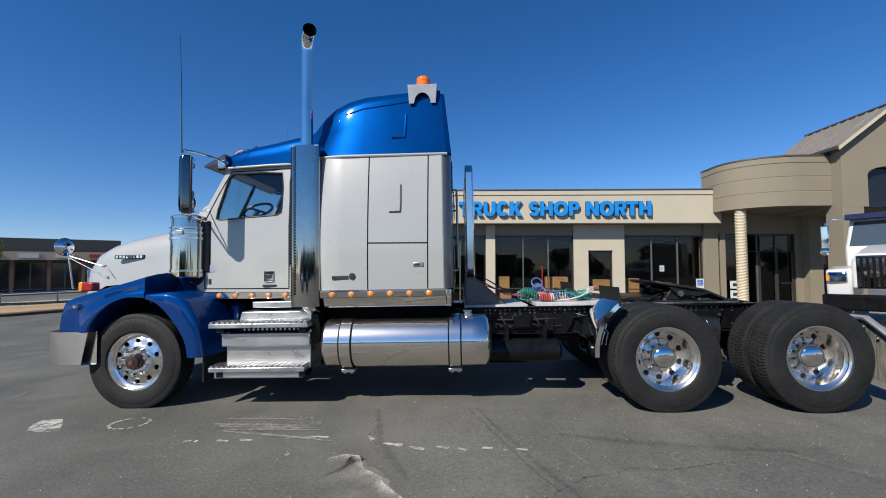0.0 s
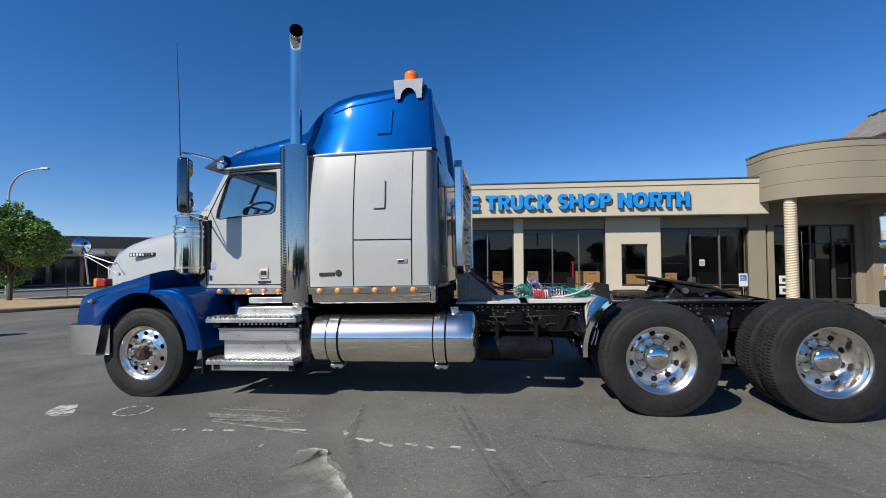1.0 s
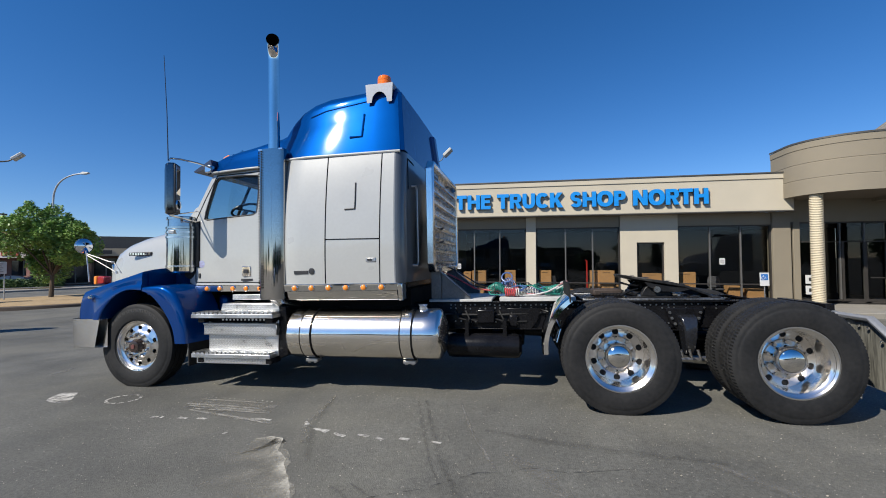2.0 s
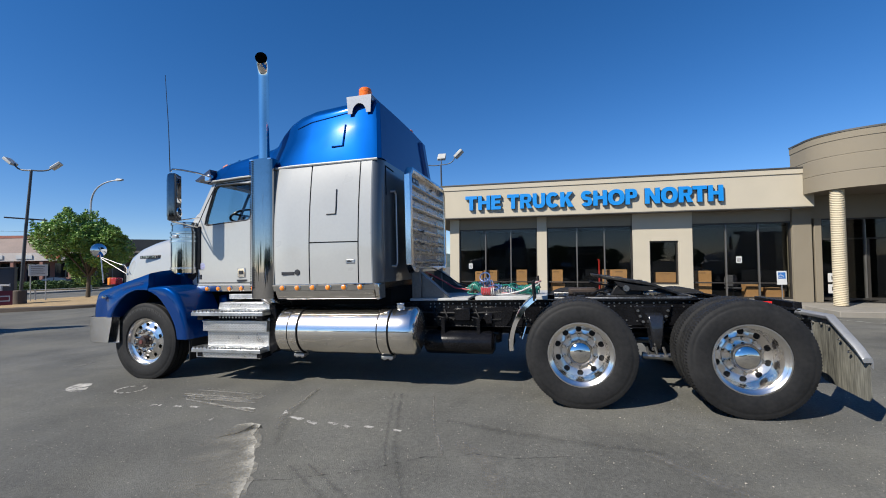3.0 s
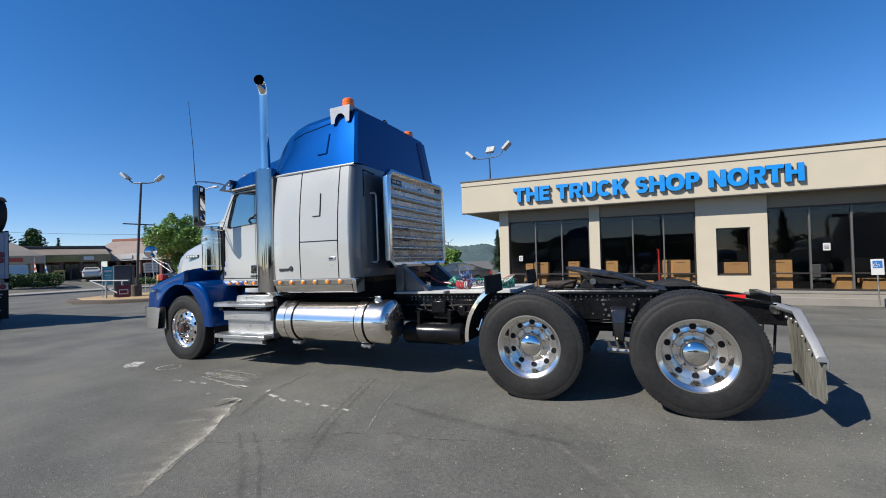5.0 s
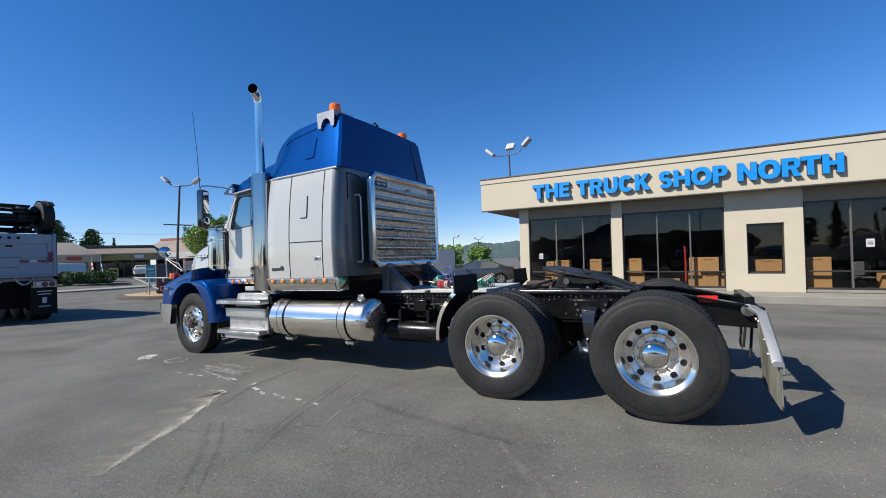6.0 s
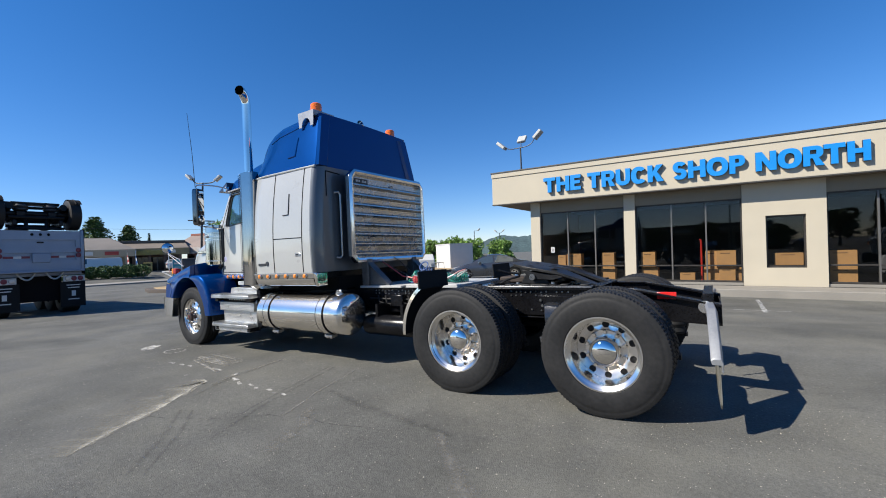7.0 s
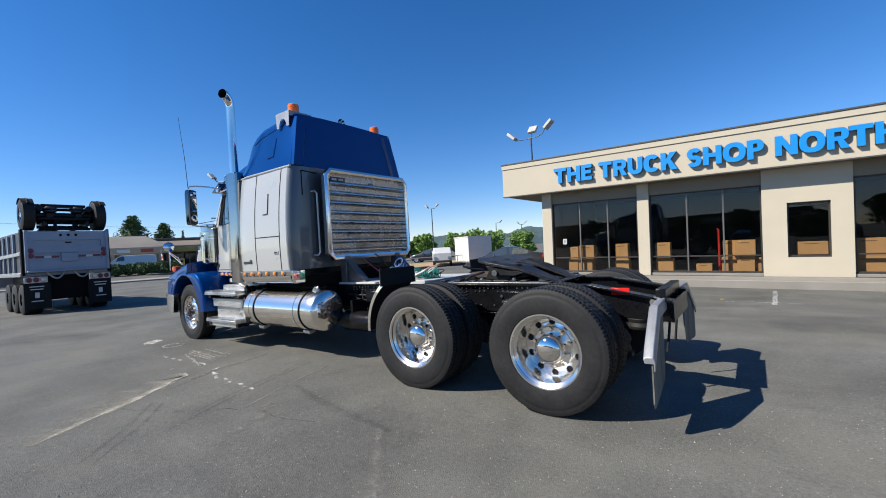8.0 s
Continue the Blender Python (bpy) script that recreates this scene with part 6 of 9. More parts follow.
for s in (-1, 1):
    pts = [(2.25, 0.0), (2.26, 0.22), (2.33, 0.36), (2.50, 0.435), (2.72, 0.44), (2.85, 0.42), (3.05, 0.36), (3.25, 0.30), (3.27, 0.17), (3.05, 0.13), (2.85, 0.10), (2.66, 0.045), (2.62, 0.0)]
    bm = B()
    top = [bm.verts.new((x, s * y, plate_top(x))) for x, y in pts]
    bot = [bm.verts.new((x + 0.01, s * y, plate_top(x) - 0.034)) for x, y in pts]
    bm.faces.new(top)
    bm.faces.new(bot[::-1])
    for i in range(len(pts)):
        j = (i + 1) % len(pts)
        bm.faces.new((top[i], top[j], bot[j], bot[i]))
    part("jaw_plate", bm, M["greased"], fw, "greased black jaw plate tilted back", 0.006)
    # skirt under the plate, pivot bracket, pin
    bm = B()
    prism(bm, [(2.46, 1.145), (2.50, 1.09), (2.62, 1.04), (2.80, 1.03), (2.92, 1.06), (2.85, 1.08), (2.6, 1.12)], "y", *sorted((s * 0.39, s * 0.415)))
    part("plate_skirt", bm, M["iron"], fw, "", 0.004)
    bm = B()
    prism(bm, [(2.42, 0.985), (2.76, 0.985), (2.70, 1.10), (2.62, 1.13), (2.54, 1.13), (2.47, 1.08)], "y", *sorted((s * 0.30, s * 0.375)))
    part("pivot_bracket", bm, M["iron"], fw, bevel=0.01)
    part("pivot_pin", bar([(2.58, s * 0.28, 1.065), (2.58, s * 0.44, 1.065)], 0.034, 12), M["bolt"], fw)
    part("bracket_foot", boxes((2.36, 2.84, *sorted((s * 0.30, s * 0.44)), 0.968, 0.99)), M["iron"], fw, "", 0.006)
    for q in (2.40, 2.80):
        bm = B()
        lathe(bm, [(0, 0.02), (0.02, 0.018), (0.021, 0.001)], (q, s * 0.41, 0.99), "z", 6)
        part("foot_bolt", bm, M["bolt"], fw)
for k, (x, y, r) in enumerate(((2.5, -0.28, 0.05), (2.62, 0.2, 0.04), (2.75, -0.2, 0.045), (2.45, 0.12, 0.035))):
    bm = B()
    lathe(bm, [(0.004, r), (0.010, r * 0.7), (0.012, 0.001)], (x, y, plate_top(x)), "z", 12)
    part("grease_lump", bm, M["greased"], fw)
part("release_handle", bar([(2.40, -0.36, 1.10), (2.28, -0.42, 1.12), (2.19, -0.46, 1.15)], [0.012, 0.010, 0.013], 8), M["iron"], fw)
part("release_rod", bar([(2.4, -0.34, 1.07), (2.28, -0.42, 1.04), (2.2, -0.44, 1.0)], 0.012, 8), M["iron"], fw)
part("slide_plate", boxes((1.80, 3.30, -0.40, 0.40, 0.948, 0.964)), M["frame"], fw)
part("slide_lock", boxes((1.98, 2.32, 0.0, 0.26, 0.966, 1.045)), M["rust"], fw, "rusty brown slide lock housing", 0.02)
bm = B()
N = 16 * 10
tube(bm, [(2.02 + 0.24 * i / N, -0.30 + 0.024 * math.cos(2 * math.pi * i / 10), 0.995 + 0.024 * math.sin(2 * math.pi * i / 10)) for i in range(N + 1)], 0.005, 6)
part("release_spring", bm, M["iron"], fw, "coiled steel release spring")

# coiled air hoses and cables lying on the deck
hoses = thing("coiled_hoses", (1.21, 5.22, 0.996), "tangled teal, red and blue air hoses on the deck", "hose")
hoses.scale = (1.05, 1.0, 1.1)
cols = dict(teal=(0.02, 0.20, 0.15), red=(0.42, 0.05, 0.055), pink=(0.42, 0.20, 0.19), blue=(0.06, 0.11, 0.26), black=(0.015, 0.015, 0.016), white=(0.50, 0.50, 0.48))
hm = {k: mat(k + "_hose", v, 0.38, 0, 0.2, 10, 60) for k, v in cols.items()}
hr = random.Random(21)


def coil(col, p, q, r, turns, thick=0.0065, lift=0.0):
    """A spring-coiled hose from p to q on the deck, sagging and uneven."""
    bm = B()
    p, q = Vector(p), Vector(q)
    side = Vector((-(q - p).y, (q - p).x, 0)).normalized()
    n_, ph = turns * 12, hr.uniform(0, 6)
    pts = []
    for i in range(n_ + 1):
        t, a = i / n_, 2 * math.pi * turns * i / n_
        rr = r * (1 + 0.16 * math.sin(5 * t + ph) + 0.05 * math.sin(a * 0.37 + ph))
        c = p.lerp(q, t) + side * 0.035 * math.sin(4 * t + ph)
        pts.append(c + side * rr * math.cos(a) + Vector((0, 0, r + thick + lift * math.sin(math.pi * t) + rr * math.sin(a))))
    tube(bm, [tuple(v) for v in pts], thick, 6)
    return part("coil", bm, hm[col], hoses)


coil("teal", (-0.46, 0.05, 0), (-0.22, -0.12, 0), 0.045, 11, lift=0.05)
coil("teal", (0.16, -0.10, 0), (0.40, 0.02, 0), 0.048, 12)
coil("teal", (-0.30, 0.18, 0), (-0.02, 0.12, 0), 0.040, 10, lift=0.03)
coil("red", (-0.26, -0.20, 0), (-0.10, -0.20, 0), 0.040, 7, 0.009)
coil("white", (-0.255, -0.205, 0), (-0.095, -0.205, 0), 0.042, 7, 0.007)
coil("blue", (-0.32, 0.0, 0.05), (-0.14, 0.06, 0.05), 0.045, 6, lift=0.04)
coil("white", (-0.10, 0.02, 0), (0.12, -0.06, 0), 0.036, 8)
coil("black", (-0.05, 0.15, 0), (0.26, 0.10, 0), 0.044, 9)
coil("blue", (0.04, -0.02, 0), (0.20, 0.14, 0), 0.038, 6)
coil("black", (-0.40, -0.05, 0), (-0.18, -0.02, 0), 0.045, 6)
for k, col in enumerate(("teal", "blue", "black", "pink", "white", "teal", "blue", "black", "white", "teal", "black", "pink")):
    bm = B()
    mx, my = hr.uniform(-0.34, 0.34), hr.uniform(-0.16, 0.16)
    w1, w2, ph, up_ = hr.uniform(0.05, 0.13), hr.uniform(0.04, 0.10), hr.uniform(0, 6), hr.uniform(0.025, 0.065)
    pts = []
    for i in range(36):
        a = i / 35 * 8.6 + ph
        pts.append((mx + w1 * math.cos(a) + 0.03 * math.sin(2.3 * a), my + w2 * math.sin(a), 0.012 + up_ * (1 + math.sin(a + k))))
    tube(bm, pts, 0.0065, 6)
    part("loose_loop", bm, hm[col], hoses)
bm = B()
tube(bm, [(-0.02, -0.22, 0.03), (0.10, -0.21, 0.02), (0.24, -0.19, 0.06), (0.36, -0.14, 0.13), (0.42, -0.08, 0.15)], 0.009, 6)
part("hose_tail", bm, hm["pink"], hoses)
bm = B()
tube(bm, [(-0.06, -0.24, 0.014), (0.06, -0.23, 0.02), (0.20, -0.22, 0.05), (0.32, -0.18, 0.10)], 0.008, 6)
part("hose_tail", bm, hm["white"], hoses)
bm = B()
tube(bm, [(-0.24 + 0.06 * math.cos(a), 0.04 * math.sin(a), 0.20 + 0.05 * math.sin(a)) for a in [2 * math.pi * i / 20 for i in range(21)]], 0.008, 6)
part("cable_loop", bm, hm["blue"], hoses)
for col, dy, dz, sag in (("black", 0.3, 0.33, 0.0), ("black", 0.15, 0.24, -0.03), ("red", 0.05, 0.27, -0.05)):
    bm = B()
    tube(bm, [(-0.24, 0.02, 0.10), (-0.36, dy * 0.3, 0.07 + sag * 0.5), (-0.62, dy * 0.7, 0.13 + sag), (-0.86, dy, dz - 0.06), (-1.0, dy + 0.03, dz)], 0.008, 6)
    part("hose_tail", bm, hm[col], hoses)


# ---- the shop: x along its front, y inwards from the window wall, z from its floor ----
M["cream"] = mat("cream_stucco", (0.452, 0.404, 0.312), 0.85, 0.0, 0.06, 1.2, 60, bump=0.12)
M["tan"] = mat("tan_stucco", (0.215, 0.185, 0.135), 0.85, 0.0, 0.07, 1.2, 60, bump=0.12)
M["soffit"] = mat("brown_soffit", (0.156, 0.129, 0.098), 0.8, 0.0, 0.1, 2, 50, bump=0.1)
M["coping"] = mat("dark_metal_coping", (0.078, 0.074, 0.066), 0.5, 0.3, 0.15, 4, 50)
M["alu"] = mat("dark_bronze_window_frame", (0.05, 0.045, 0.04), 0.45, 0.4, 0.2, 5, 60)
M["alulight"] = mat("grey_window_mullion", (0.133, 0.129, 0.121), 0.45, 0.4, 0.15, 5, 60)
M["shopglass"] = glass("tinted_shop_glass", (0.55, 0.57, 0.56), gloss=0.05)
M["signblue"] = mat("sign_blue_face", (0.005, 0.215, 0.60), 0.4, 0.0, 0.05, 4, 60)
M["signside"] = mat("sign_dark_blue_return", (0.009, 0.023, 0.066), 0.5, 0.0, 0.15, 4, 60)
M["concrete"] = mat("pale_concrete", (0.226, 0.211, 0.183), 0.85, 0.0, 0.15, 1.5, 40, bump=0.15)
# The room's dimness is put into these near-black floor and wall colours.
M["carpet"] = mat("dimmed_shop_floor", (0.035, 0.032, 0.03), 0.8, 0.0, 0.2, 2, 60)
M["inwall"] = mat("dimmed_shop_inner_wall", (0.045, 0.043, 0.04), 0.85, 0.0, 0.1, 1, 40)
M["carton"] = mat("brown_cardboard", (0.44, 0.235, 0.09), 0.8, 0.0, 0.1, 4, 70, bump=0.05, rand=0.1)
M["tape"] = mat("carton_tape_and_print", (0.156, 0.086, 0.039), 0.6, 0.0, 0.15, 8, 60)
M["darkpane"] = mat("dark_wing_glass", (0.012, 0.013, 0.015), 0.1, 0.0, 0.1, 1, 10)
M["redpost"] = mat("red_painted_steel", (0.429, 0.023, 0.016), 0.45)
M["columncream"] = mat("spiral_cream_column", (0.50, 0.435, 0.31), 0.8, 0.0, 0.06, 3, 60, bump=0.1)
M["signwhite"] = mat("white_sign_face", (0.546, 0.546, 0.53), 0.5, 0.0, 0.05, 4, 60)
M["signink"] = mat("black_sign_print", (0.03, 0.03, 0.03), 0.6)
M["accessblue"] = mat("blue_sign_face", (0.023, 0.133, 0.39), 0.45)
M["metalroof"] = mat("tan_standing_seam_roof", (0.281, 0.257, 0.226), 0.45, 0.4, 0.1, 2, 40)

SHOP = Matrix.Translation((3.0, 18.97, -0.20)) @ Matrix.Rotation(radians(1.3), 4, "Y")
shop = thing("shop_building", SHOP, "cream stucco truck shop with tinted windows and a deep fascia", "building")
WT, SILL = 3.13, 0.10


def wall(name, x0, x1, y0, y1, z0, z1, m="cream", label="", bevel=0.01):
    return part(name, boxes((x0, x1, y0, y1, z0, z1)), M[m], shop, label, bevel)


# pilasters and solid panels between the windows (x from the middle of the front)
wall("pilaster", -5.80, -5.36, -0.06, 0.35, 0, 3.62)
wall("pilaster", -1.82, -1.40, -0.06, 0.35, 0, 3.62)
bm = B()
o = [(2.10, 0.0), (4.36, 0.0), (4.36, 3.61), (2.10, 3.61)]
i_ = [(2.76, 0.64), (3.84, 0.64), (3.84, 2.45), (2.76, 2.45)]
hole_panel(bm, [(x, -0.05, z) for x, z in o], [(x, -0.05, z) for x, z in i_], (0, 0.22, 0))
hole_panel(bm, [(x, 0.25, z) for x, z in o], [(x, 0.25, z) for x, z in i_])
part("solid_panel", bm, M["cream"], shop, "cream wall panel round a small window")
wall("window_head", -5.36, 2.10, 0.0, 0.30, WT, 3.60, "tan")
wall("window_head", 4.36, 7.80, 0.0, 0.30, WT, 3.60, "tan")
wall("pilaster", 7.82, 8.45, -0.08, 0.35, 0, 3.62, "tan")
wall("side_wall", -5.80, -5.5, 0.35, 12, 0, 3.62, "tan")
# inner shell in the dimmed colours, so the room reads dark behind glass
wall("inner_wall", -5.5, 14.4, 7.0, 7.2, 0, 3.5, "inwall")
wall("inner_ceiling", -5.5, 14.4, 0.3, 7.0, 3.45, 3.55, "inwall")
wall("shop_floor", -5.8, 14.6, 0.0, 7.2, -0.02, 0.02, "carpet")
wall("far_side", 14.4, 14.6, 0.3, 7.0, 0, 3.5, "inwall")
wall("roof_slab", -7.2, 11.2, -0.3, 12, 4.55, 4.75, "coping")
# fascia
fas = part("fascia", boxes((-7.45, 8.30, -0.60, -0.45, 3.62, 4.86)), M["cream"], shop, "cream stucco fascia carrying the sign", 0.01)
part("fascia_cap", boxes((-7.47, 8.30, -0.635, -0.45, 4.86, 5.06)), M["cream"], fas, bevel=0.012)
part("coping", boxes((-7.50, 8.32, -0.66, -0.40, 5.06, 5.115)), M["coping"], fas, "dark metal coping", 0.006)
part("drip_edge", boxes((-7.46, 8.30, -0.62, -0.40, 3.585, 3.62)), M["coping"], fas)
part("end_fascia", boxes((-7.45, -7.30, -0.45, 12, 3.62, 4.86)), M["cream"], fas, bevel=0.01)
part("end_cap", boxes((-7.47, -7.30, -0.45, 12, 4.86, 5.06)), M["cream"], fas)
part("end_coping", boxes((-7.50, -7.28, -0.40, 12, 5.06, 5.115)), M["coping"], fas)
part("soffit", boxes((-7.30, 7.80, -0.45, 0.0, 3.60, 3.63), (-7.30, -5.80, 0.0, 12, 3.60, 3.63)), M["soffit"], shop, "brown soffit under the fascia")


def window(x0, x1, z0, z1, bars, rail=None, light=()):
    w = part("window", boxes((x0, x0 + 0.05, 0.05, 0.15, z0, z1), (x1 - 0.05, x1, 0.05, 0.15, z0, z1), (x0 + 0.05, x1 - 0.05, 0.05, 0.15, z1 - 0.06, z1), (x0 + 0.05, x1 - 0.05, 0.05, 0.15, z0, z0 + 0.07)), M["alu"], shop, "tinted shop window in a dark frame", 0.004)
    xs_ = [x0 + 0.05] + list(bars) + [x1 - 0.05]
    for b in bars:
        part("mullion", boxes((b - 0.025, b + 0.025, 0.045, 0.15, z0 + 0.07, z1 - 0.06)), M["alulight"], w, "grey mullion", 0.004)
    if rail:
        part("rail", boxes((x0 + 0.05, x1 - 0.05, 0.06, 0.14, rail - 0.025, rail + 0.025)), M["alu"], w, bevel=0.004)
    for a, b in zip(xs_, xs_[1:]):
        for q0, q1 in (((z0 + 0.07, rail), (rail, z1 - 0.06)) if rail else ((z0 + 0.07, z1 - 0.06),)):
            bm = B()
            y = 0.10
            bm.faces.new([bm.verts.new(p) for p in ((a, y, q0), (b, y, q0), (b, y, q1), (a, y, q1))])
            g = part("pane", bm, M["shopglass"], w)
            g.visible_shadow = False
    return w


window(-5.36, -1.82, SILL, WT, (-4.14, -2.99), 0.72)
window(-1.40, 2.10, SILL, WT, (-0.13, 1.0), 0.72)
window(4.36, 7.82, SILL, WT, (5.59, 6.73), 0.72)
window(2.76, 3.84, 0.64, 2.45, ())
wall("window_base", -5.36, 2.10, 0.0, 0.25, 0.0, SILL, "concrete")
wall("window_base", 4.36, 7.82, 0.0, 0.25, 0.0, SILL, "concrete")
# entrance under the round canopy
window(8.78, 11.80, SILL, 3.2, (10.19, 11.0), 2.42)
window(12.66, 13.9, SILL, 3.2, (13.3,), 2.42)
wall("entrance_head", 8.45, 14.4, 0.0, 0.30, 3.2, 4.5, "tan")
wall("entrance_pier", 8.55, 8.78, -0.04, 0.3, 0, 3.2, "tan")
wall("entrance_pier", 11.80, 12.10, -0.04, 0.3, 0, 3.2, "tan")
wall("entrance_pier", 12.10, 12.66, -0.38, 0.3, 0, 4.06, "tan")
wall("entrance_end", 13.9, 14.4, 0.0, 0.3, 0, 3.2, "tan")
part("entrance_door", boxes((10.22, 11.72, 0.02, 0.045, 0.1, 0.2), (10.22, 10.30, 0.02, 0.045, 0.2, 2.39), (11.64, 11.72, 0.02, 0.045, 0.2, 2.39), (10.94, 11.06, 0.02, 0.045, 0.2, 2.39), (11.12, 11.58, -0.03, 0.0, 1.0, 1.04)), M["alu"], shop, "dark framed glass entrance door", 0.004)
# round canopy: quarter round at its left corner
bm = B()
R = 2.2
plan = [(7.95, 0.2)] + [(7.95 + R - R * math.cos(a), -0.75 - 1.8 * math.sin(a)) for a in [math.pi / 2 * k / 14 for k in range(15)]] + [(11.25, -2.55)]
levels = [(4.06, 0.0), (4.60, 0.0), (4.61, 0.012), (4.63, 0.012), (4.64, 0.0), (5.18, 0.0), (5.19, 0.012), (5.21, 0.012), (5.22, 0.0), (5.74, 0.0), (5.75, -0.02), (5.98, -0.02)]
ctr = Vector((10.2, 0.2))


def inset(p, d):
    v = Vector(p) - ctr
    return Vector(p) - v.normalized() * d


loft(bm, [[(*inset(p, d), z) for p in plan] for z, d in levels], False, False)
canopy = part("round_canopy", bm, M["tan"], shop, "tan rounded entrance canopy with reveal lines", angle=30)
bm = B()
loft(bm, [[(*inset(p, -0.04), 5.98) for p in plan], [(*inset(p, -0.04), 6.04) for p in plan], [(*inset(p, 0.3), 6.04) for p in plan]], False, False)
part("canopy_coping", bm, M["coping"], canopy)
bm = B()
bm.faces.new([bm.verts.new((x, y, 4.07)) for x, y in plan + [(11.25, 0.2)]])
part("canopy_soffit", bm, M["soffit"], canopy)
bm = B()
bm.faces.new([bm.verts.new((x, y, 5.9)) for x, y in plan + [(11.25, 0.2)]])
part("canopy_roof", bm, M["coping"], canopy)
# spiral column
cx, cy, N = 8.5, -1.5, 26
bm = B()
rings = []
for k in range(501):
    z = 0.02 + (4.06 - 0.02) * k / 500
    rings.append([(cx + (0.198 + 0.012 * math.sin(2 * a + k * 2 * math.pi / 7.6)) * math.cos(a), cy + (0.198 + 0.012 * math.sin(2 * a + k * 2 * math.pi / 7.6)) * math.sin(a), z) for a in [2 * math.pi * i / N for i in range(N)]])
loft(bm, rings)
part("spiral_column", bm, M["columncream"], shop, "cream column with spiral rope moulding", angle=80)
# gabled tower over the entrance, open below, with a dark arched window
TL, TR, TC, TF = 11.25, 14.65, 12.95, -3.0
bm = B()
arch = [(TC - 0.77 * math.cos(q), 5.14 + 0.32 * math.sin(q)) for q in [math.pi * k / 10 for k in range(11)]]
prism(bm, [(TL, 3.95), (12.18, 3.95)] + arch + [(13.72, 3.95), (TR, 3.95), (TR, 6.24), (TC, 7.57), (TL, 6.24)], "y", TF, TF + 0.3)
wing = part("gabled_tower", bm, M["tan"], shop, "tan stucco gabled entrance tower")
part("tower_side", boxes((TL, TL + 0.25, TF + 0.3, 0.3, 3.95, 6.24)), M["tan"], wing)
part("tower_side", boxes((TR - 0.25, TR, TF + 0.3, 0.3, 3.95, 6.24)), M["tan"], wing)
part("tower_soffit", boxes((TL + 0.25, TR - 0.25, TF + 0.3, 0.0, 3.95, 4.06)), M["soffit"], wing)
bm = B()
prism(bm, [(TL, 3.95), (TR, 3.95), (TR, 6.24), (TC, 7.57), (TL, 6.24)], "y", 0.31, 0.5)
part("tower_back", bm, M["tan"], wing)
for x in (TL, TR - 0.75):
    part("tower_leg", boxes((x, x + 0.75, TF, TF + 0.75, -0.1, 3.95)), M["tan"], wing, "", 0.01)
part("arched_window", boxes((12.1, 13.8, TF + 0.22, TF + 0.26, 3.96, 5.6)), M["darkpane"], wing, "dark arched window of the tower")
SL = (7.57 - 6.24) / (TC - TL)
RE, RZ = TL - 0.22, 6.24 - 0.22 * SL
bm = B()
prism(bm, [(RE, RZ), (TC, 7.57), (2 * TC - RE, RZ), (2 * TC - RE, RZ + 0.16), (TC, 7.74), (RE, RZ + 0.16)], "y", TF - 0.18, 0.6)
roof_ = part("metal_roof", bm, M["metalroof"], wing, "tan standing-seam metal roof")
for k in range(10):
    y = TF - 0.14 + k * 0.40
    bm = B()
    loft(bm, [[(RE, y - 0.02, RZ + 0.15), (RE, y + 0.02, RZ + 0.15), (RE, y + 0.02, RZ + 0.215), (RE, y - 0.02, RZ + 0.215)], [(TC, y - 0.02, 7.73), (TC, y + 0.02, 7.73), (TC, y + 0.02, 7.795), (TC, y - 0.02, 7.795)]])
    part("roof_seam", bm, M["metalroof"], roof_)
for sg in (-1, 1):
    bm = B()
    e0 = TC + sg * (TC - RE)
    loft(bm, [[(e0, y, RZ - 0.03), (e0, y, RZ + 0.10), (TC, y, 7.68), (TC, y, 7.55)] for y in (TF - 0.215, TF - 0.185)])
    part("barge_board", bm, M["columncream"], roof_, "pale barge board")
    part("gutter", boxes((min(e0, e0 + sg * 0.09), max(e0, e0 + sg * 0.09), TF - 0.18, 0.6, RZ + 0.02, RZ + 0.13)), M["coping"], roof_, "dark gutter")
bm = B()
tube(bm, [(TC, TF - 0.2, 7.79), (TC, 0.62, 7.79)], 0.05, 8)
part("ridge_cap", bm, M["coping"], roof_)

# sidewalk before the shop
walkway = tagged(part("sidewalk", boxes((-8.5, 26.0, -1.55, -0.08, -0.28, 0.0)), M["concrete"], None, "", 0.02), "pale concrete sidewalk along the shop front", "sidewalk", kind="structure")
walkway.matrix_basis = SHOP
apron = tagged(part("entrance_apron", boxes((7.4, 14.0, -3.4, -1.55, -0.28, -0.002)), M["concrete"], None, "", 0.02), "pale concrete apron at the entrance", "sidewalk", kind="structure")
apron.matrix_basis = SHOP

# raised letters of the sign, one by one
sign = thing("wall_sign", SHOP, "bright blue raised letters with dark sides on the fascia", "sign")


def bow(cx, cz, a, b, t0, t1, n=14, p=0.86):
    """Points on a squarish oval from one angle to another."""
    out = []
    for k in range(n + 1):
        t = radians(t0 + (t1 - t0) * k / n)
        c, q = math.cos(t), math.sin(t)
        out.append((cx + a * math.copysign(abs(c) ** p, c), cz + b * math.copysign(abs(q) ** p, q)))
    return out


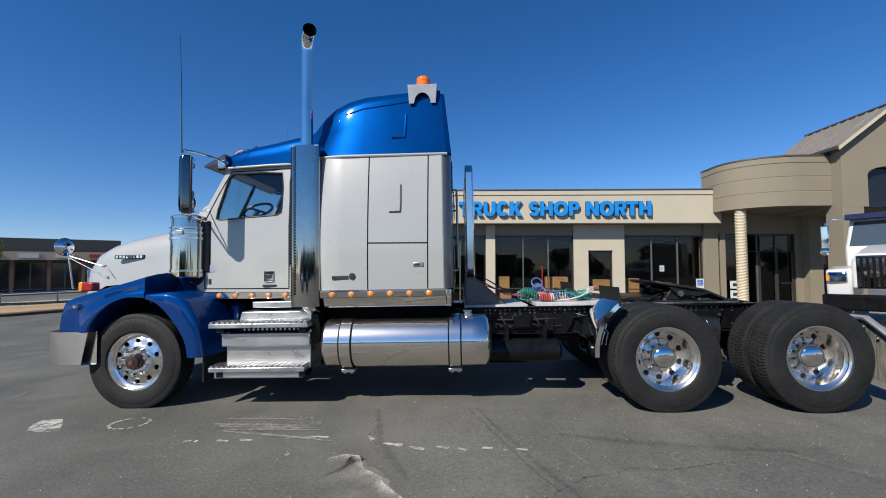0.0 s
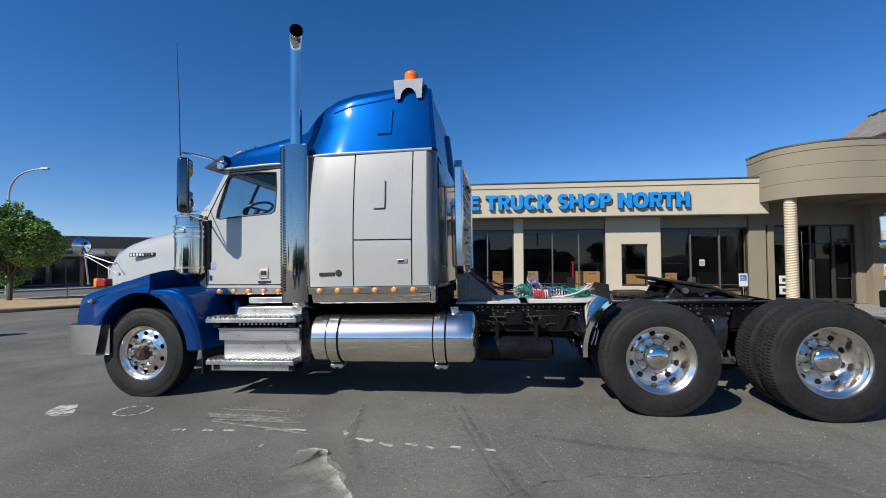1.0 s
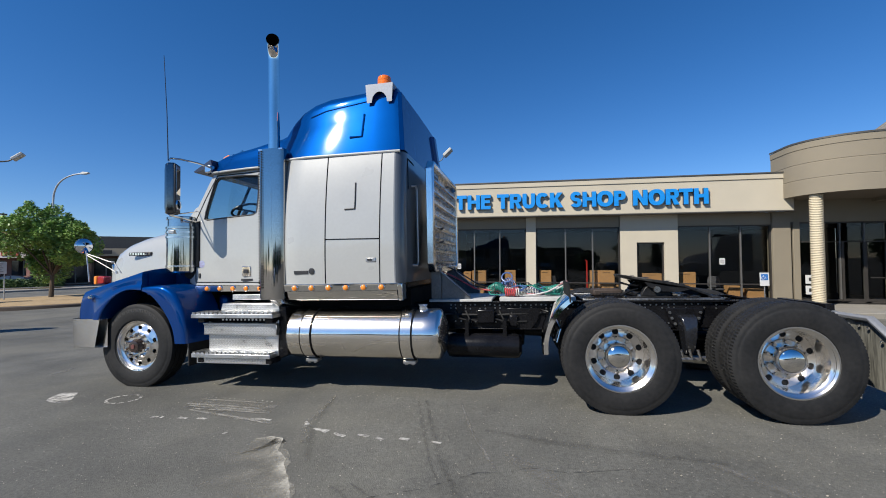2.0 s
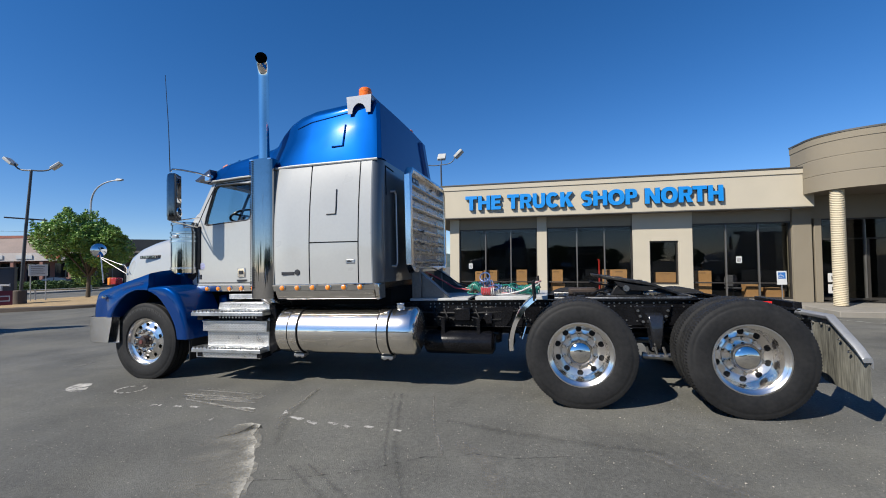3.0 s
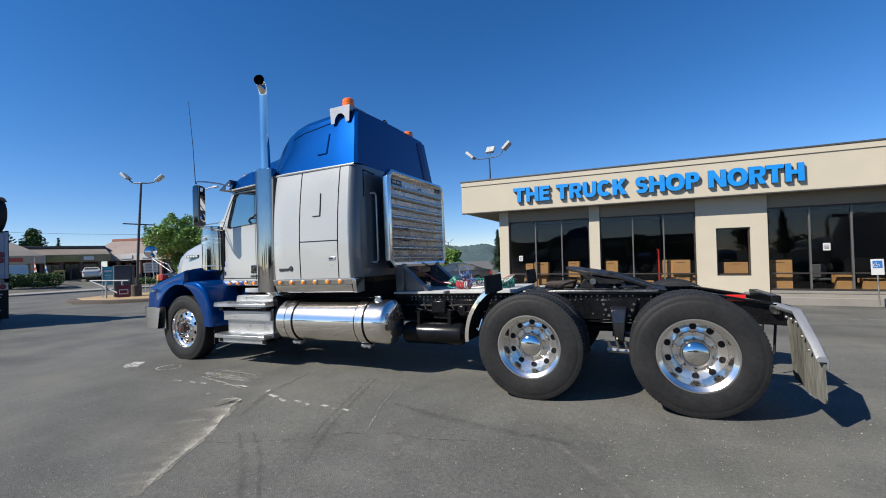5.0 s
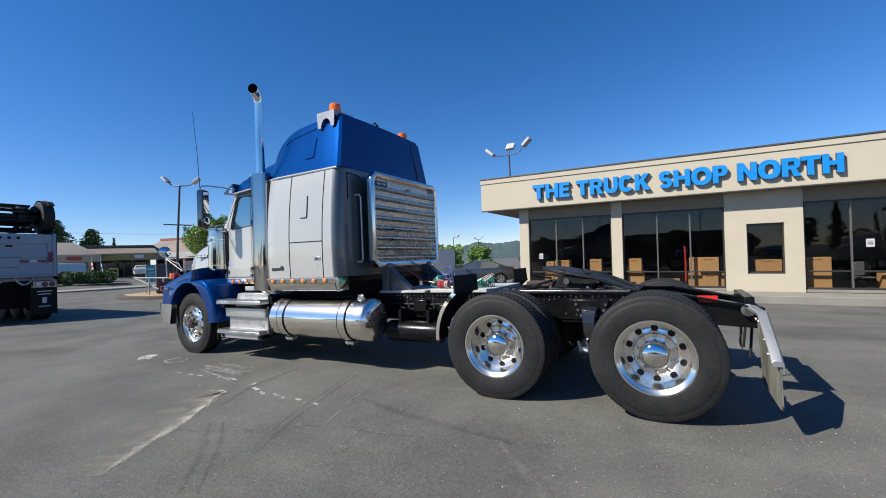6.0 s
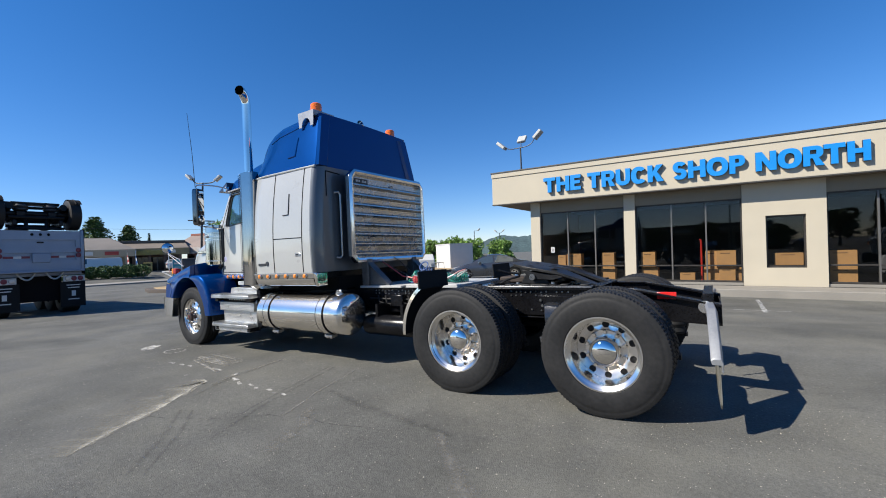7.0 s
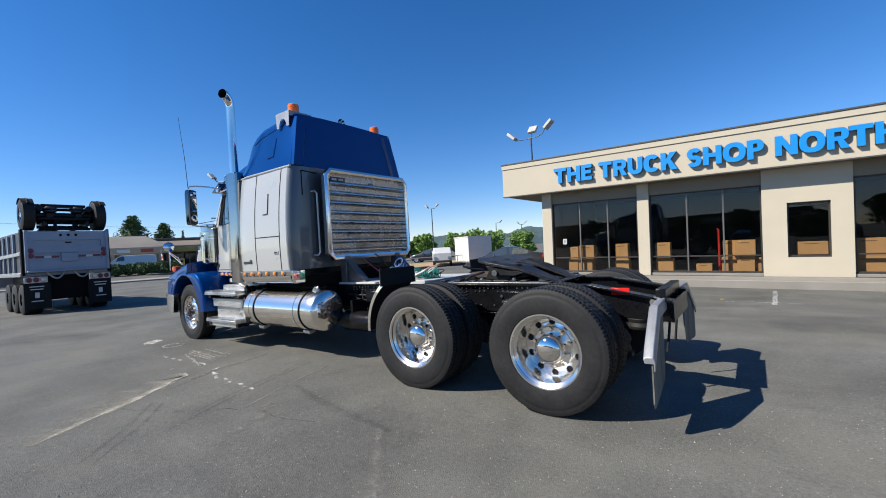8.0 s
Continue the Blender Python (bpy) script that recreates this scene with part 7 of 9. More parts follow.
def glyph(ch, w, h):
    """Outlines of a heavy block letter: the first is its edge, the next its hole."""
    v, t = 0.172, 0.145
    if ch == "T":
        return [[(0, h), (w, h), (w, h - t), (w / 2 + v / 2, h - t), (w / 2 + v / 2, 0), (w / 2 - v / 2, 0), (w / 2 - v / 2, h - t), (0, h - t)]]
    if ch == "H":
        m0, m1 = h * 0.52 - t / 2, h * 0.52 + t / 2
        return [[(0, 0), (0, h), (v, h), (v, m1), (w - v, m1), (w - v, h), (w, h), (w, 0), (w - v, 0), (w - v, m0), (v, m0), (v, 0)]]
    if ch == "E":
        m0, m1 = h * 0.52 - t * 0.45, h * 0.52 + t * 0.45
        return [[(0, 0), (0, h), (w, h), (w, h - t), (v, h - t), (v, m1), (w * 0.93, m1), (w * 0.93, m0), (v, m0), (v, t), (w, t), (w, 0)]]
    if ch == "N":
        return [[(0, 0), (0, h), (v * 1.05, h), (w - v, h * 0.44), (w - v, h), (w, h), (w, 0), (w - v * 1.05, 0), (v, h * 0.56), (v, 0)]]
    if ch == "K":
        return [[(0, 0), (0, h), (v, h), (v, h * 0.60), (w - 0.24, h), (w - 0.02, h), (w * 0.60, h * 0.60), (w, 0), (w - 0.225, 0), (w * 0.40, h * 0.41), (v, h * 0.25), (v, 0)]]
    if ch == "U":
        return [[(0, h)] + bow(w / 2, h * 0.42, w / 2, h * 0.42 + 0.012, 180, 360) + [(w, h), (w - v, h)] + bow(w / 2, h * 0.42, w / 2 - v, h * 0.42 - t, 360, 180) + [(v, h)]]
    if ch == "O":
        return [bow(w / 2, h / 2, w / 2, h / 2 + 0.012, 0, 350, 35), bow(w / 2, h / 2, w / 2 - v * 1.05, h / 2 - t, 0, 350, 35)]
    if ch == "C":
        return [bow(w / 2, h / 2, w / 2, h / 2 + 0.012, 38, 322, 30) + bow(w / 2 + 0.01, h / 2, w / 2 - v * 1.05, h / 2 - t, 312, 48, 26)]
    if ch == "S":
        b_ = (h + 0.02 - t) / 4
        a_ = (w - v) / 2
        line = bow(w / 2, h + 0.01 - t / 2 - b_, a_, b_, 22, 270, 18) + bow(w / 2, -0.01 + t / 2 + b_, a_, b_, 90, -158, 18)[1:]
        left, right = [], []
        for i, p in enumerate(line):
            d = (Vector(line[min(i + 1, len(line) - 1)]) - Vector(line[max(i - 1, 0)])).normalized()
            k = math.hypot(d.y * v / 2, d.x * t / 2)
            left.append((p[0] - d.y * k, p[1] + d.x * k))
            right.append((p[0] + d.y * k, p[1] - d.x * k))
        return [left + right[::-1]]
    r = h * 0.31
    hole = [(v, h - t * 0.9), (w - r * 0.9, h - t * 0.9)] + bow(w - r * 0.9, h - r, r * 0.9 - v, r - t * 0.9, 90, -90, 8)[1:] + [(v, h - 2 * r + t * 0.9)]
    belly = bow(w - r, h - r, r, r, 90, -90, 12)
    if ch == "P":
        return [[(0, 0), (0, h)] + belly + [(v, h - 2 * r), (v, 0)], hole]
    return [[(0, 0), (0, h)] + [(x_ - 0.015, z_) for x_, z_ in belly[:-1]] + [(w * 0.74, h - 2 * r + 0.015), (w + 0.01, 0), (w - 0.20, 0), (w * 0.46, h - 2 * r), (v, h - 2 * r), (v, 0)], [(min(x_, w - v - 0.012), z_) for x_, z_ in hole]]


def letter(ch, x0, x1, z0, z1):
    cu = bpy.data.curves.new("letter", "CURVE")
    cu.dimensions, cu.fill_mode, cu.extrude = "2D", "BOTH", 0.06
    for loop_ in glyph(ch, x1 - x0, z1 - z0):
        sp = cu.splines.new("POLY")
        sp.points.add(len(loop_) - 1)
        for p, (x_, z_) in zip(sp.points, loop_):
            p.co = (x_, z_, 0, 1)
        sp.use_cyclic_u = True
    tmp = bpy.data.objects.new("tmp", cu)
    me = bpy.data.meshes.new_from_object(tmp)
    bpy.data.objects.remove(tmp)
    bpy.data.curves.remove(cu)
    for v in me.vertices:
        v.co = (x0 + v.co.x, -0.605 - 0.13 * (v.co.z + 0.06) / 0.12, z0 + v.co.y)
    me.materials.clear()
    me.materials.append(M["signblue"])
    me.materials.append(M["signside"])
    me.update()
    for p in me.polygons:
        p.material_index = 0 if abs(p.normal.y) > 0.9 else 1
        p.use_smooth = False
    ob = new("letter", me)
    ob.parent = sign
    ob["label"] = "blue letter " + ch
    return ob


wide = {"T": 0.62, "E": 0.50, "N": 0.68, "R": 0.62, "H": 0.64, "U": 0.64, "C": 0.67, "K": 0.66, "S": 0.52, "O": 0.75, "P": 0.53}
for word, a, b in (("THE", -1.92, -0.33), ("TRUCK", -0.06, 2.72), ("SHOP", 3.02, 5.20), ("NORTH", 5.48, 8.28)):
    tot = sum(wide[c] for c in word)
    gap_ = 0.04
    kern = {"RT": -0.05, "RU": -0.01, "UC": -0.01, "CK": -0.01, "HO": -0.01, "OP": -0.01, "NO": -0.01, "OR": -0.01}
    gaps = [gap_ + kern.get(word[i:i + 2], 0) for i in range(len(word) - 1)] + [0]
    unit = (b - a - sum(gaps)) / tot
    x = a - 3.0
    for ch, gp in zip(word, gaps):
        letter(ch, x, x + wide[ch] * unit, 3.93, 4.565)
        x += wide[ch] * unit + gp

# cartons and fittings behind the glass
def carton(x, y, z, w, d, h):
    e = thing("cardboard_box", SHOP @ Matrix.Translation((x, y, z)), "brown cardboard carton with dark print, stacked inside the shop", "box", "cartons in the shop")
    part("carton", boxes((-w / 2, w / 2, -d / 2, d / 2, 0, h)), M["carton"], e, bevel=0.006)
    part("print_bars", boxes((-w * 0.3, w * 0.2, -d / 2 - 0.002, -d / 2, h * 0.82, h * 0.87)), M["tape"], e)
    return e


for x, z, w, h in ((-4.05, 0.02, 0.62, 0.62), (-3.95, 0.64, 0.62, 0.6), (-4.55, 0.02, 0.4, 0.62), (-4.5, 0.64, 0.34, 0.55), (-2.55, 0.02, 0.55, 0.62), (-2.55, 0.64, 0.5, 0.62), (-0.95, 0.02, 0.6, 0.62), (-1.0, 0.64, 0.52, 0.62), (0.35, 0.02, 0.5, 0.4), (1.15, 0.02, 0.5, 0.62), (1.15, 0.64, 0.4, 0.62), (1.62, 0.02, 0.5, 0.62), (1.6, 0.64, 0.6, 0.62), (2.0, 0.02, 0.4, 0.62), (4.75, 0.02, 0.75, 0.62), (4.75, 0.64, 0.75, 0.56), (7.35, 0.02, 0.6, 0.5), (6.6, 0.02, 0.5, 0.62), (3.4, 0.72, 0.75, 0.42)):
    carton(x, 0.46 + 0.06 * math.sin(x * 7), z, w, 0.45, h)
e = thing("office_chair", SHOP @ Matrix.Translation((6.0, 0.62, 0.02)), "grey office chair standing behind the shop window", "chair")
M["chairgrey"] = mat("grey_chair_fabric", (0.078, 0.078, 0.086), 0.8, 0.0, 0.2, 8, 60, bump=0.1)
bm = B()
loft(bm, [[(-w_, 0.20, z), (-w_ * 0.8, 0.13, z), (w_ * 0.8, 0.13, z), (w_, 0.20, z), (w_ * 0.8, 0.24, z), (-w_ * 0.8, 0.24, z)] for z, w_ in ((0.52, 0.2), (0.6, 0.25), (0.85, 0.25), (0.98, 0.20), (1.0, 0.12))])
part("backrest", bm, M["chairgrey"], e, bevel=0.02)
part("seat", boxes((-0.25, 0.25, -0.25, 0.22, 0.42, 0.50)), M["chairgrey"], e, "", 0.03)
part("column", bar([(0, 0, 0.08), (0, 0, 0.42)], 0.03, 8), M["blackplastic"], e)
for k in range(5):
    q = 2 * math.pi * k / 5
    part("foot", bar([(0, 0, 0.10), (0.28 * math.cos(q), 0.28 * math.sin(q), 0.04)], 0.025, 6), M["blackplastic"], e)
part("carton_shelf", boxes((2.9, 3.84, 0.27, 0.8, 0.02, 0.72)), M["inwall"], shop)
bm = B()
tube(bm, [(0.82, 0.55, 0.02), (0.82, 0.55, 1.68), (0.76, 0.55, 1.70)], 0.035, 10)
tagged(part("red_post", bm, M["redpost"]), "slim red painted post inside the shop", "post").matrix_basis = SHOP
for nm, x, z, w, h, m, lab in (("window_notice", -4.85, 1.32, 0.17, 0.24, "signwhite", "small white notice on the shop window"), ("window_notice", 6.05, 1.52, 0.20, 0.26, "signwhite", "small white notice on the shop window")):
    e = thing(nm, SHOP @ Matrix.Translation((x, 0.09, z)), lab, "notice")
    part("sheet", boxes((-w / 2, w / 2, 0, 0.004, 0, h)), M[m], e)
    part("print_bars", boxes(*[(-w * 0.35, w * 0.35, -0.003, -0.0005, h * (0.2 + 0.16 * k), h * (0.27 + 0.16 * k)) for k in range(4)]), M["signink"], e)
# low sign boards by the entrance: unread print as bars
e = thing("door_sign", SHOP @ Matrix.Translation((8.98, -0.05, 0.35)), "white sign boards with dark print beside the entrance", "sign")
for z in (0.0, 0.42):
    b_ = part("board", boxes((-0.05, 0.45, 0, 0.03, z, z + 0.34)), M["signwhite"], e, bevel=0.005)
    part("print_bars", boxes((0.05, 0.32, -0.004, -0.001, z + 0.1, z + 0.24)), M["signink"], e)
# accessible parking sign on a post
ax, ay = 9.25 + 0.35, 17.1
e = thing("parking_sign", (ax, ay, -0.42), "white and blue accessible parking sign on a thin post", "sign")
bm = bar([(0, 0, -0.1), (0, 0, 1.3)], 0.018, 10)
part("post", bm, M["satin"], e)
pl_ = part("sign_plate", boxes((-0.15, 0.15, -0.035, -0.025, 0.82, 1.30)), M["signwhite"], e, "white sign plate with blue pictogram panel", 0.01)
part("blue_panel", boxes((-0.11, 0.11, -0.039, -0.036, 1.03, 1.25)), M["accessblue"], pl_)
bm = B()
tube(bm, [(-0.045 + 0.05 * math.cos(a), -0.042, 1.11 + 0.05 * math.sin(a)) for a in [math.pi * (0.6 + 1.3 * k / 12) for k in range(13)]], 0.008, 6)
tube(bm, [(-0.03, -0.042, 1.21), (-0.03, -0.042, 1.14), (0.03, -0.042, 1.14), (0.05, -0.042, 1.08)], 0.009, 6)
part("pictogram", bm, M["signwhite"], pl_)


# ---- round about the lot ----
M["sand"] = mat("dry_bark_and_sand", (0.328, 0.234, 0.125), 0.95, 0.0, 0.3, 3, 40, bump=0.4)
M["kerb"] = mat("weathered_concrete_kerb", (0.234, 0.218, 0.195), 0.9, 0.0, 0.2, 3, 40, bump=0.15)
M["leaf"] = mat("green_leaves", (0.163, 0.272, 0.052), 0.55, 0.0, 0.25, 2, 12, island=True, rand=0.35)
M["leafdark"] = mat("dark_green_leaves", (0.05, 0.095, 0.022), 0.75, 0.0, 0.25, 2, 12, island=True, rand=0.35)
M["leaffir"] = mat("blue_green_needles", (0.025, 0.055, 0.025), 0.65, 0.0, 0.25, 2, 12, island=True, rand=0.3)
M["bark"] = mat("grey_brown_bark", (0.078, 0.058, 0.039), 0.9, 0.0, 0.3, 8, 40, bump=0.5)
M["polemetal"] = mat("dark_painted_pole", (0.05, 0.055, 0.06), 0.5, 0.2, 0.2, 4, 40)
M["galv"] = mat("galvanised_pole", (0.42, 0.43, 0.43), 0.45, 0.6, 0.12, 4, 40)
M["lamphead"] = mat("pale_lamp_housing", (0.429, 0.429, 0.406), 0.5, 0.0, 0.1, 4, 40)
M["greyroof"] = mat("grey_shingle_roof", (0.172, 0.156, 0.14), 0.85, 0.0, 0.2, 0.6, 12, bump=0.2)
M["beige"] = mat("beige_stucco_strip_mall", (0.39, 0.32, 0.226), 0.85, 0.0, 0.1, 0.8, 30)
M["brick"] = mat("brown_brick_strip_mall", (0.133, 0.082, 0.058), 0.85, 0.0, 0.2, 2, 25, bump=0.1)
M["darkwin"] = mat("dark_far_glass", (0.015, 0.017, 0.02), 0.08, 0.0, 0.1, 1, 10)
M["signred"] = mat("faded_red_sign", (0.351, 0.039, 0.031), 0.5)
M["signteal"] = mat("teal_banner", (0.047, 0.296, 0.359), 0.6, 0, 0.2, 3, 20)
M["signmaroon"] = mat("maroon_yard_sign", (0.156, 0.023, 0.039), 0.6)
M["carwhite"] = mat("white_car_paint", (0.562, 0.562, 0.546), 0.3, 0, 0.03, 2, 30, coat=0.8)
M["carglass"] = mat("tinted_car_glass", (0.05, 0.066, 0.076), 0.04, 0.0, 0.05, 2, 20, coat=1.0, spec=1.0)
M["cargrey"] = mat("grey_car_paint", (0.082, 0.088, 0.10), 0.28, 0.6, 0.05, 2, 30, coat=0.8)
M["carblack"] = mat("black_car_paint", (0.02, 0.02, 0.022), 0.25, 0.2, 0.05, 2, 30, coat=0.8)
M["trailergrey"] = mat("silver_grey_tailgate", (0.235, 0.275, 0.345), 0.42, 0.3, 0.1, 2, 40, bump=0.03)
M["sheet"] = mat("white_sheet_metal", (0.53, 0.53, 0.523), 0.45, 0.0, 0.06, 1.5, 30)

# planted island in the lot, and the street verge beyond
island_pts = [(-26.5, 12.6), (-24.2, 11.9), (-21.5, 12.2), (-18.8, 13.4), (-17.0, 15.2), (-15.8, 19), (-14.5, 26), (-13.5, 36), (-19, 38), (-22, 30), (-26, 21), (-28, 15)]


def slab(name, pts, h, m, label, z=0.0, category="kerb"):
    bm = B()
    prism(bm, pts, "z", z - 0.3, z + h)
    return tagged(part(name, bm, m, bevel=0.03), label, category, kind="structure")


M["darkkerb"] = mat("dark_stained_kerb", (0.075, 0.06, 0.05), 0.9, 0.0, 0.3, 3, 40, bump=0.15)
slab("island_kerb", island_pts, 0.11, M["darkkerb"], "dark stained kerb of the planted island")
ctr2 = Vector((-20.5, 21))
slab("island_bark", [tuple(Vector(p).lerp(ctr2, 0.045)) for p in island_pts], 0.14, M["sand"], "dry tan bark and sand on the island", category="ground")
slab("street_verge", [(-46, 2), (-43.5, 14), (-40, 30), (-30, 60), (-36, 62), (-46, 34), (-49, 14)], 0.12, M["kerb"], "concrete verge along the far side of the street")


def leaves(bm, rg, c, r, n, size, shell=0.55, squash=1.0):
    """Many small bent leaf clumps in and on an uneven ball."""
    for _ in range(n):
        d = Vector((rg.gauss(0, 1), rg.gauss(0, 1), rg.gauss(0, 1))).normalized()
        q = r * (shell + (1 - shell) * rg.random() ** 0.5)
        p = Vector(c) + Vector((d.x * q, d.y * q, d.z * q * squash))
        u = Vector((rg.gauss(0, 1), rg.gauss(0, 1), rg.gauss(0, 0.6))).normalized()
        w = u.orthogonal().normalized()
        w.rotate(Matrix.Rotation(rg.uniform(0, 6.28), 3, u))
        s = size * rg.uniform(0.6, 1.3)
        a, b, e, f = p - u * s, p + w * s * 0.45, p + u * s, p - w * s * 0.45
        vs = [bm.verts.new(v) for v in (a, b, e, f)]
        bm.faces.new(vs[:3])
        bm.faces.new((vs[0], vs[2], vs[3]))


def leaf_tree(at, height, crown, label, seed=1, n=4200, size=0.11, m="leaf", trunk=0.12, category="tree", group=""):
    rg = random.Random(seed)
    t = thing("tree", at, label, category, group)
    bm = B()
    th = height - crown * 1.55
    tube(bm, [(0, 0, -0.1), (0.03, 0.02, th * 0.6), (0.0, 0.05, th + crown * 0.5), (0.05, 0, th + crown)], [trunk, trunk * 0.8, trunk * 0.55, trunk * 0.2], 9)
    balls = []
    for k in range(14):
        a = k * 2.4 + rg.uniform(-0.3, 0.3)
        q = crown * rg.uniform(0.35, 0.80)
        z = th + crown * rg.uniform(0.05, 1.25)
        p = Vector((q * math.cos(a), q * math.sin(a), z))
        tube(bm, [(0.02, 0.03, th * 0.8), (p.x * 0.5, p.y * 0.5, (th * 0.85 + z) / 2), tuple(p)], [trunk * 0.45, trunk * 0.3, trunk * 0.1], 6)
        balls.append((p, crown * rg.uniform(0.26, 0.48)))
    balls.append((Vector((0, 0, th + crown * 1.1)), crown * 0.5))
    part("trunk", bm, M["bark"], t)
    bm = B()
    for p, r in balls:
        leaves(bm, rg, p, r, int(n * 0.72) // len(balls), size)
    # sprigs past the clumps, that break the outline
    for k in range(92):
        p, r = balls[k % len(balls)]
        d = Vector((rg.gauss(0, 1), rg.gauss(0, 1), abs(rg.gauss(0.5, 0.9)))).normalized()
        for q in (0.85, 1.0, 1.16):
            leaves(bm, rg, p + d * r * q, crown * 0.13 * (1.6 - q), int(n * 0.28) // 276, size * 0.9, 0.2, 1.2)
    part("crown", bm, M[m], t, tidy=False)
    return t


leaf_tree((-24.55, 18.5, 0.15), 4.8, 2.15, "leafy green street tree on the island", 3, 30000, 0.085)


def fir(at, height, radius, label, seed=2, n=2600):
    rg = random.Random(seed)
    t = thing("fir_tree", at, label, "tree")
    part("trunk", bar([(0, 0, -0.1), (0, 0, height * 0.6), (0, 0, height * 0.97)], [height * 0.02, height * 0.012, 0.02], 8), M["bark"], t)
    bm = B()
    for _ in range(n):
        f = rg.random() ** 0.7
        z = height * (0.10 + 0.9 * (1 - f))
        q = radius * f * rg.uniform(0.35, 1.05) * (0.75 + 0.25 * math.sin(z * 9 / height * 3))
        a = rg.uniform(0, 6.28)
        d = Vector((math.cos(a), math.sin(a), -0.35))
        p = Vector((q * d.x, q * d.y, z))
        s = height * 0.035 * rg.uniform(0.6, 1.3)
        w = Vector((-d.y, d.x, 0)) * s * 0.5
        vs = [bm.verts.new(v) for v in (p - d * s, p + w, p + d * s, p - w)]
        bm.faces.new(vs)
    part("crown", bm, M["leaffir"], t, tidy=False)
    return t


# lamp poles
def lot_lamp(at, h, label, heads, bar_z=None, lean=0.0, slim=1.0):
    t = thing("lot_lamp", at, label, "street lamp")
    part("pole", bar([(0, 0, -0.2), (lean * 0.5, 0, h * 0.5), (lean, 0, h * 0.92)], [0.075 * slim, 0.065 * slim, 0.055 * slim], 12), M["polemetal"], t)
    for a, r, up in heads:
        d = Vector((math.cos(radians(a)), math.sin(radians(a)), 0))
        p = Vector((lean, 0, h * 0.92))
        bm = B()
        tube(bm, arc(p, p + d * r * 0.9 + Vector((0, 0, -0.05)), p + d * r + Vector((0, 0, up)), 8), 0.035 * slim, 8)
        part("arm", bm, M["polemetal"], t)
        hd = p + d * (r + 0.18) + Vector((0, 0, up + 0.08))
        bm = B()
        box(bm, -0.24, 0.24, -0.20, 0.20, -0.07, 0.07)
        hb = part("lamp_head", bm, M["lamphead"], t, "pale rectangular lamp head", 0.03)
        hb.matrix_basis = Matrix.Translation(hd) @ Matrix.Rotation(radians(a), 4, "Z") @ Matrix.Rotation(radians(-42), 4, "Y")
    if bar_z:
        part("cross_bar", bar([(lean * 0.55 - 0.4, -0.62, bar_z + 0.04), (lean * 0.55 + 0.4, 0.62, bar_z - 0.02)], 0.035, 8), M["polemetal"], t)
    return t


lot_lamp((-22.9, 14.3, 0.1), 7.0, "dark two-headed lot lamp on a pole in the island", ((200, 0.75, 0.35), (40, 0.75, 0.2)), 4.1, 0.65)
lot_lamp((-3.1, 19.0, 4.5), 1.85, "three-headed lamp on the shop roof", ((180, 0.75, 0.15), (95, 0.15, 0.38), (0, 0.7, 0.36)), slim=0.6)
e = thing("street_lamp", (-37.2, 27.6, 0.1), "tall galvanised street lamp with a curved arm", "street lamp")
part("pole", bar([(0, 0, -0.2), (0, 0, 5), (0, 0, 6.6)] + arc((0, 0, 7.4), (0.0, 0, 9.5), (2.9, 0, 9.5), 12), [0.11, 0.09, 0.08] + [0.075 - 0.002 * k for k in range(13)], 12), M["galv"], e)
bm = B()
loft(bm, [[(2.8, -0.08, 9.44), (2.8, 0.08, 9.44), (2.8, 0.08, 9.56), (2.8, -0.08, 9.56)], [(3.1, -0.17, 9.42), (3.1, 0.17, 9.42), (3.1, 0.14, 9.62), (3.1, -0.14, 9.62)], [(3.6, -0.13, 9.45), (3.6, 0.13, 9.45), (3.6, 0.08, 9.56), (3.6, -0.08, 9.56)]])
part("lamp_head", bm, M["lamphead"], e, bevel=0.02)

# banner, yard sign, rail and bin on the island
e = thing("banner_sign", (-23.9, 13.4, 0.15), "teal upright banner with pale lettering bars on a frame", "sign")
part("frame_post", bar([(-0.25, 0, 0), (-0.25, 0, 1.75)], 0.025, 8), M["galv"], e)
part("frame_post", bar([(0.25, 0, 0), (0.25, 0, 1.75)], 0.025, 8), M["galv"], e)
part("banner", boxes((-0.24, 0.24, -0.015, 0.015, 0.70, 1.72)), M["signteal"], e)
part("print_bars", boxes((-0.17, 0.17, -0.022, -0.016, 1.42, 1.52), (-0.15, 0.15, -0.022, -0.016, 1.22, 1.26), (-0.12, 0.12, -0.022, -0.016, 1.08, 1.11)), M["signwhite"], e)
e.rotation_euler = (0, 0, radians(50))
e = thing("yard_sign", (-21.75, 13.05, 0.13), "maroon yard sign with pale lettering bars", "sign")
part("panel", boxes((-0.28, 0.28, -0.012, 0.012, 0.06, 0.70)), M["signmaroon"], e)
part("print_bars", boxes((-0.20, 0.20, -0.018, -0.013, 0.22, 0.48)), M["signwhite"], e)
part("inner_panel", boxes((-0.165, 0.165, -0.022, -0.019, 0.27, 0.43)), M["signmaroon"], e)
e.rotation_euler = (0, 0, radians(52))
e = thing("barrier_arm", (-23.4, 13.0, 0.15), "white barrier arm leaning on low posts", "barrier")
part("post", bar([(0.1, 0, 0), (0.1, 0, 0.9)], 0.05, 8), M["galv"], e)
part("post", bar([(0.7, 0.48, 0), (0.7, 0.48, 0.88)], 0.045, 8), M["galv"], e)
part("arm", bar([(-0.6, -0.42, 0.98), (0.95, 0.65, 0.90)], 0.035, 8), M["signwhite"], e)
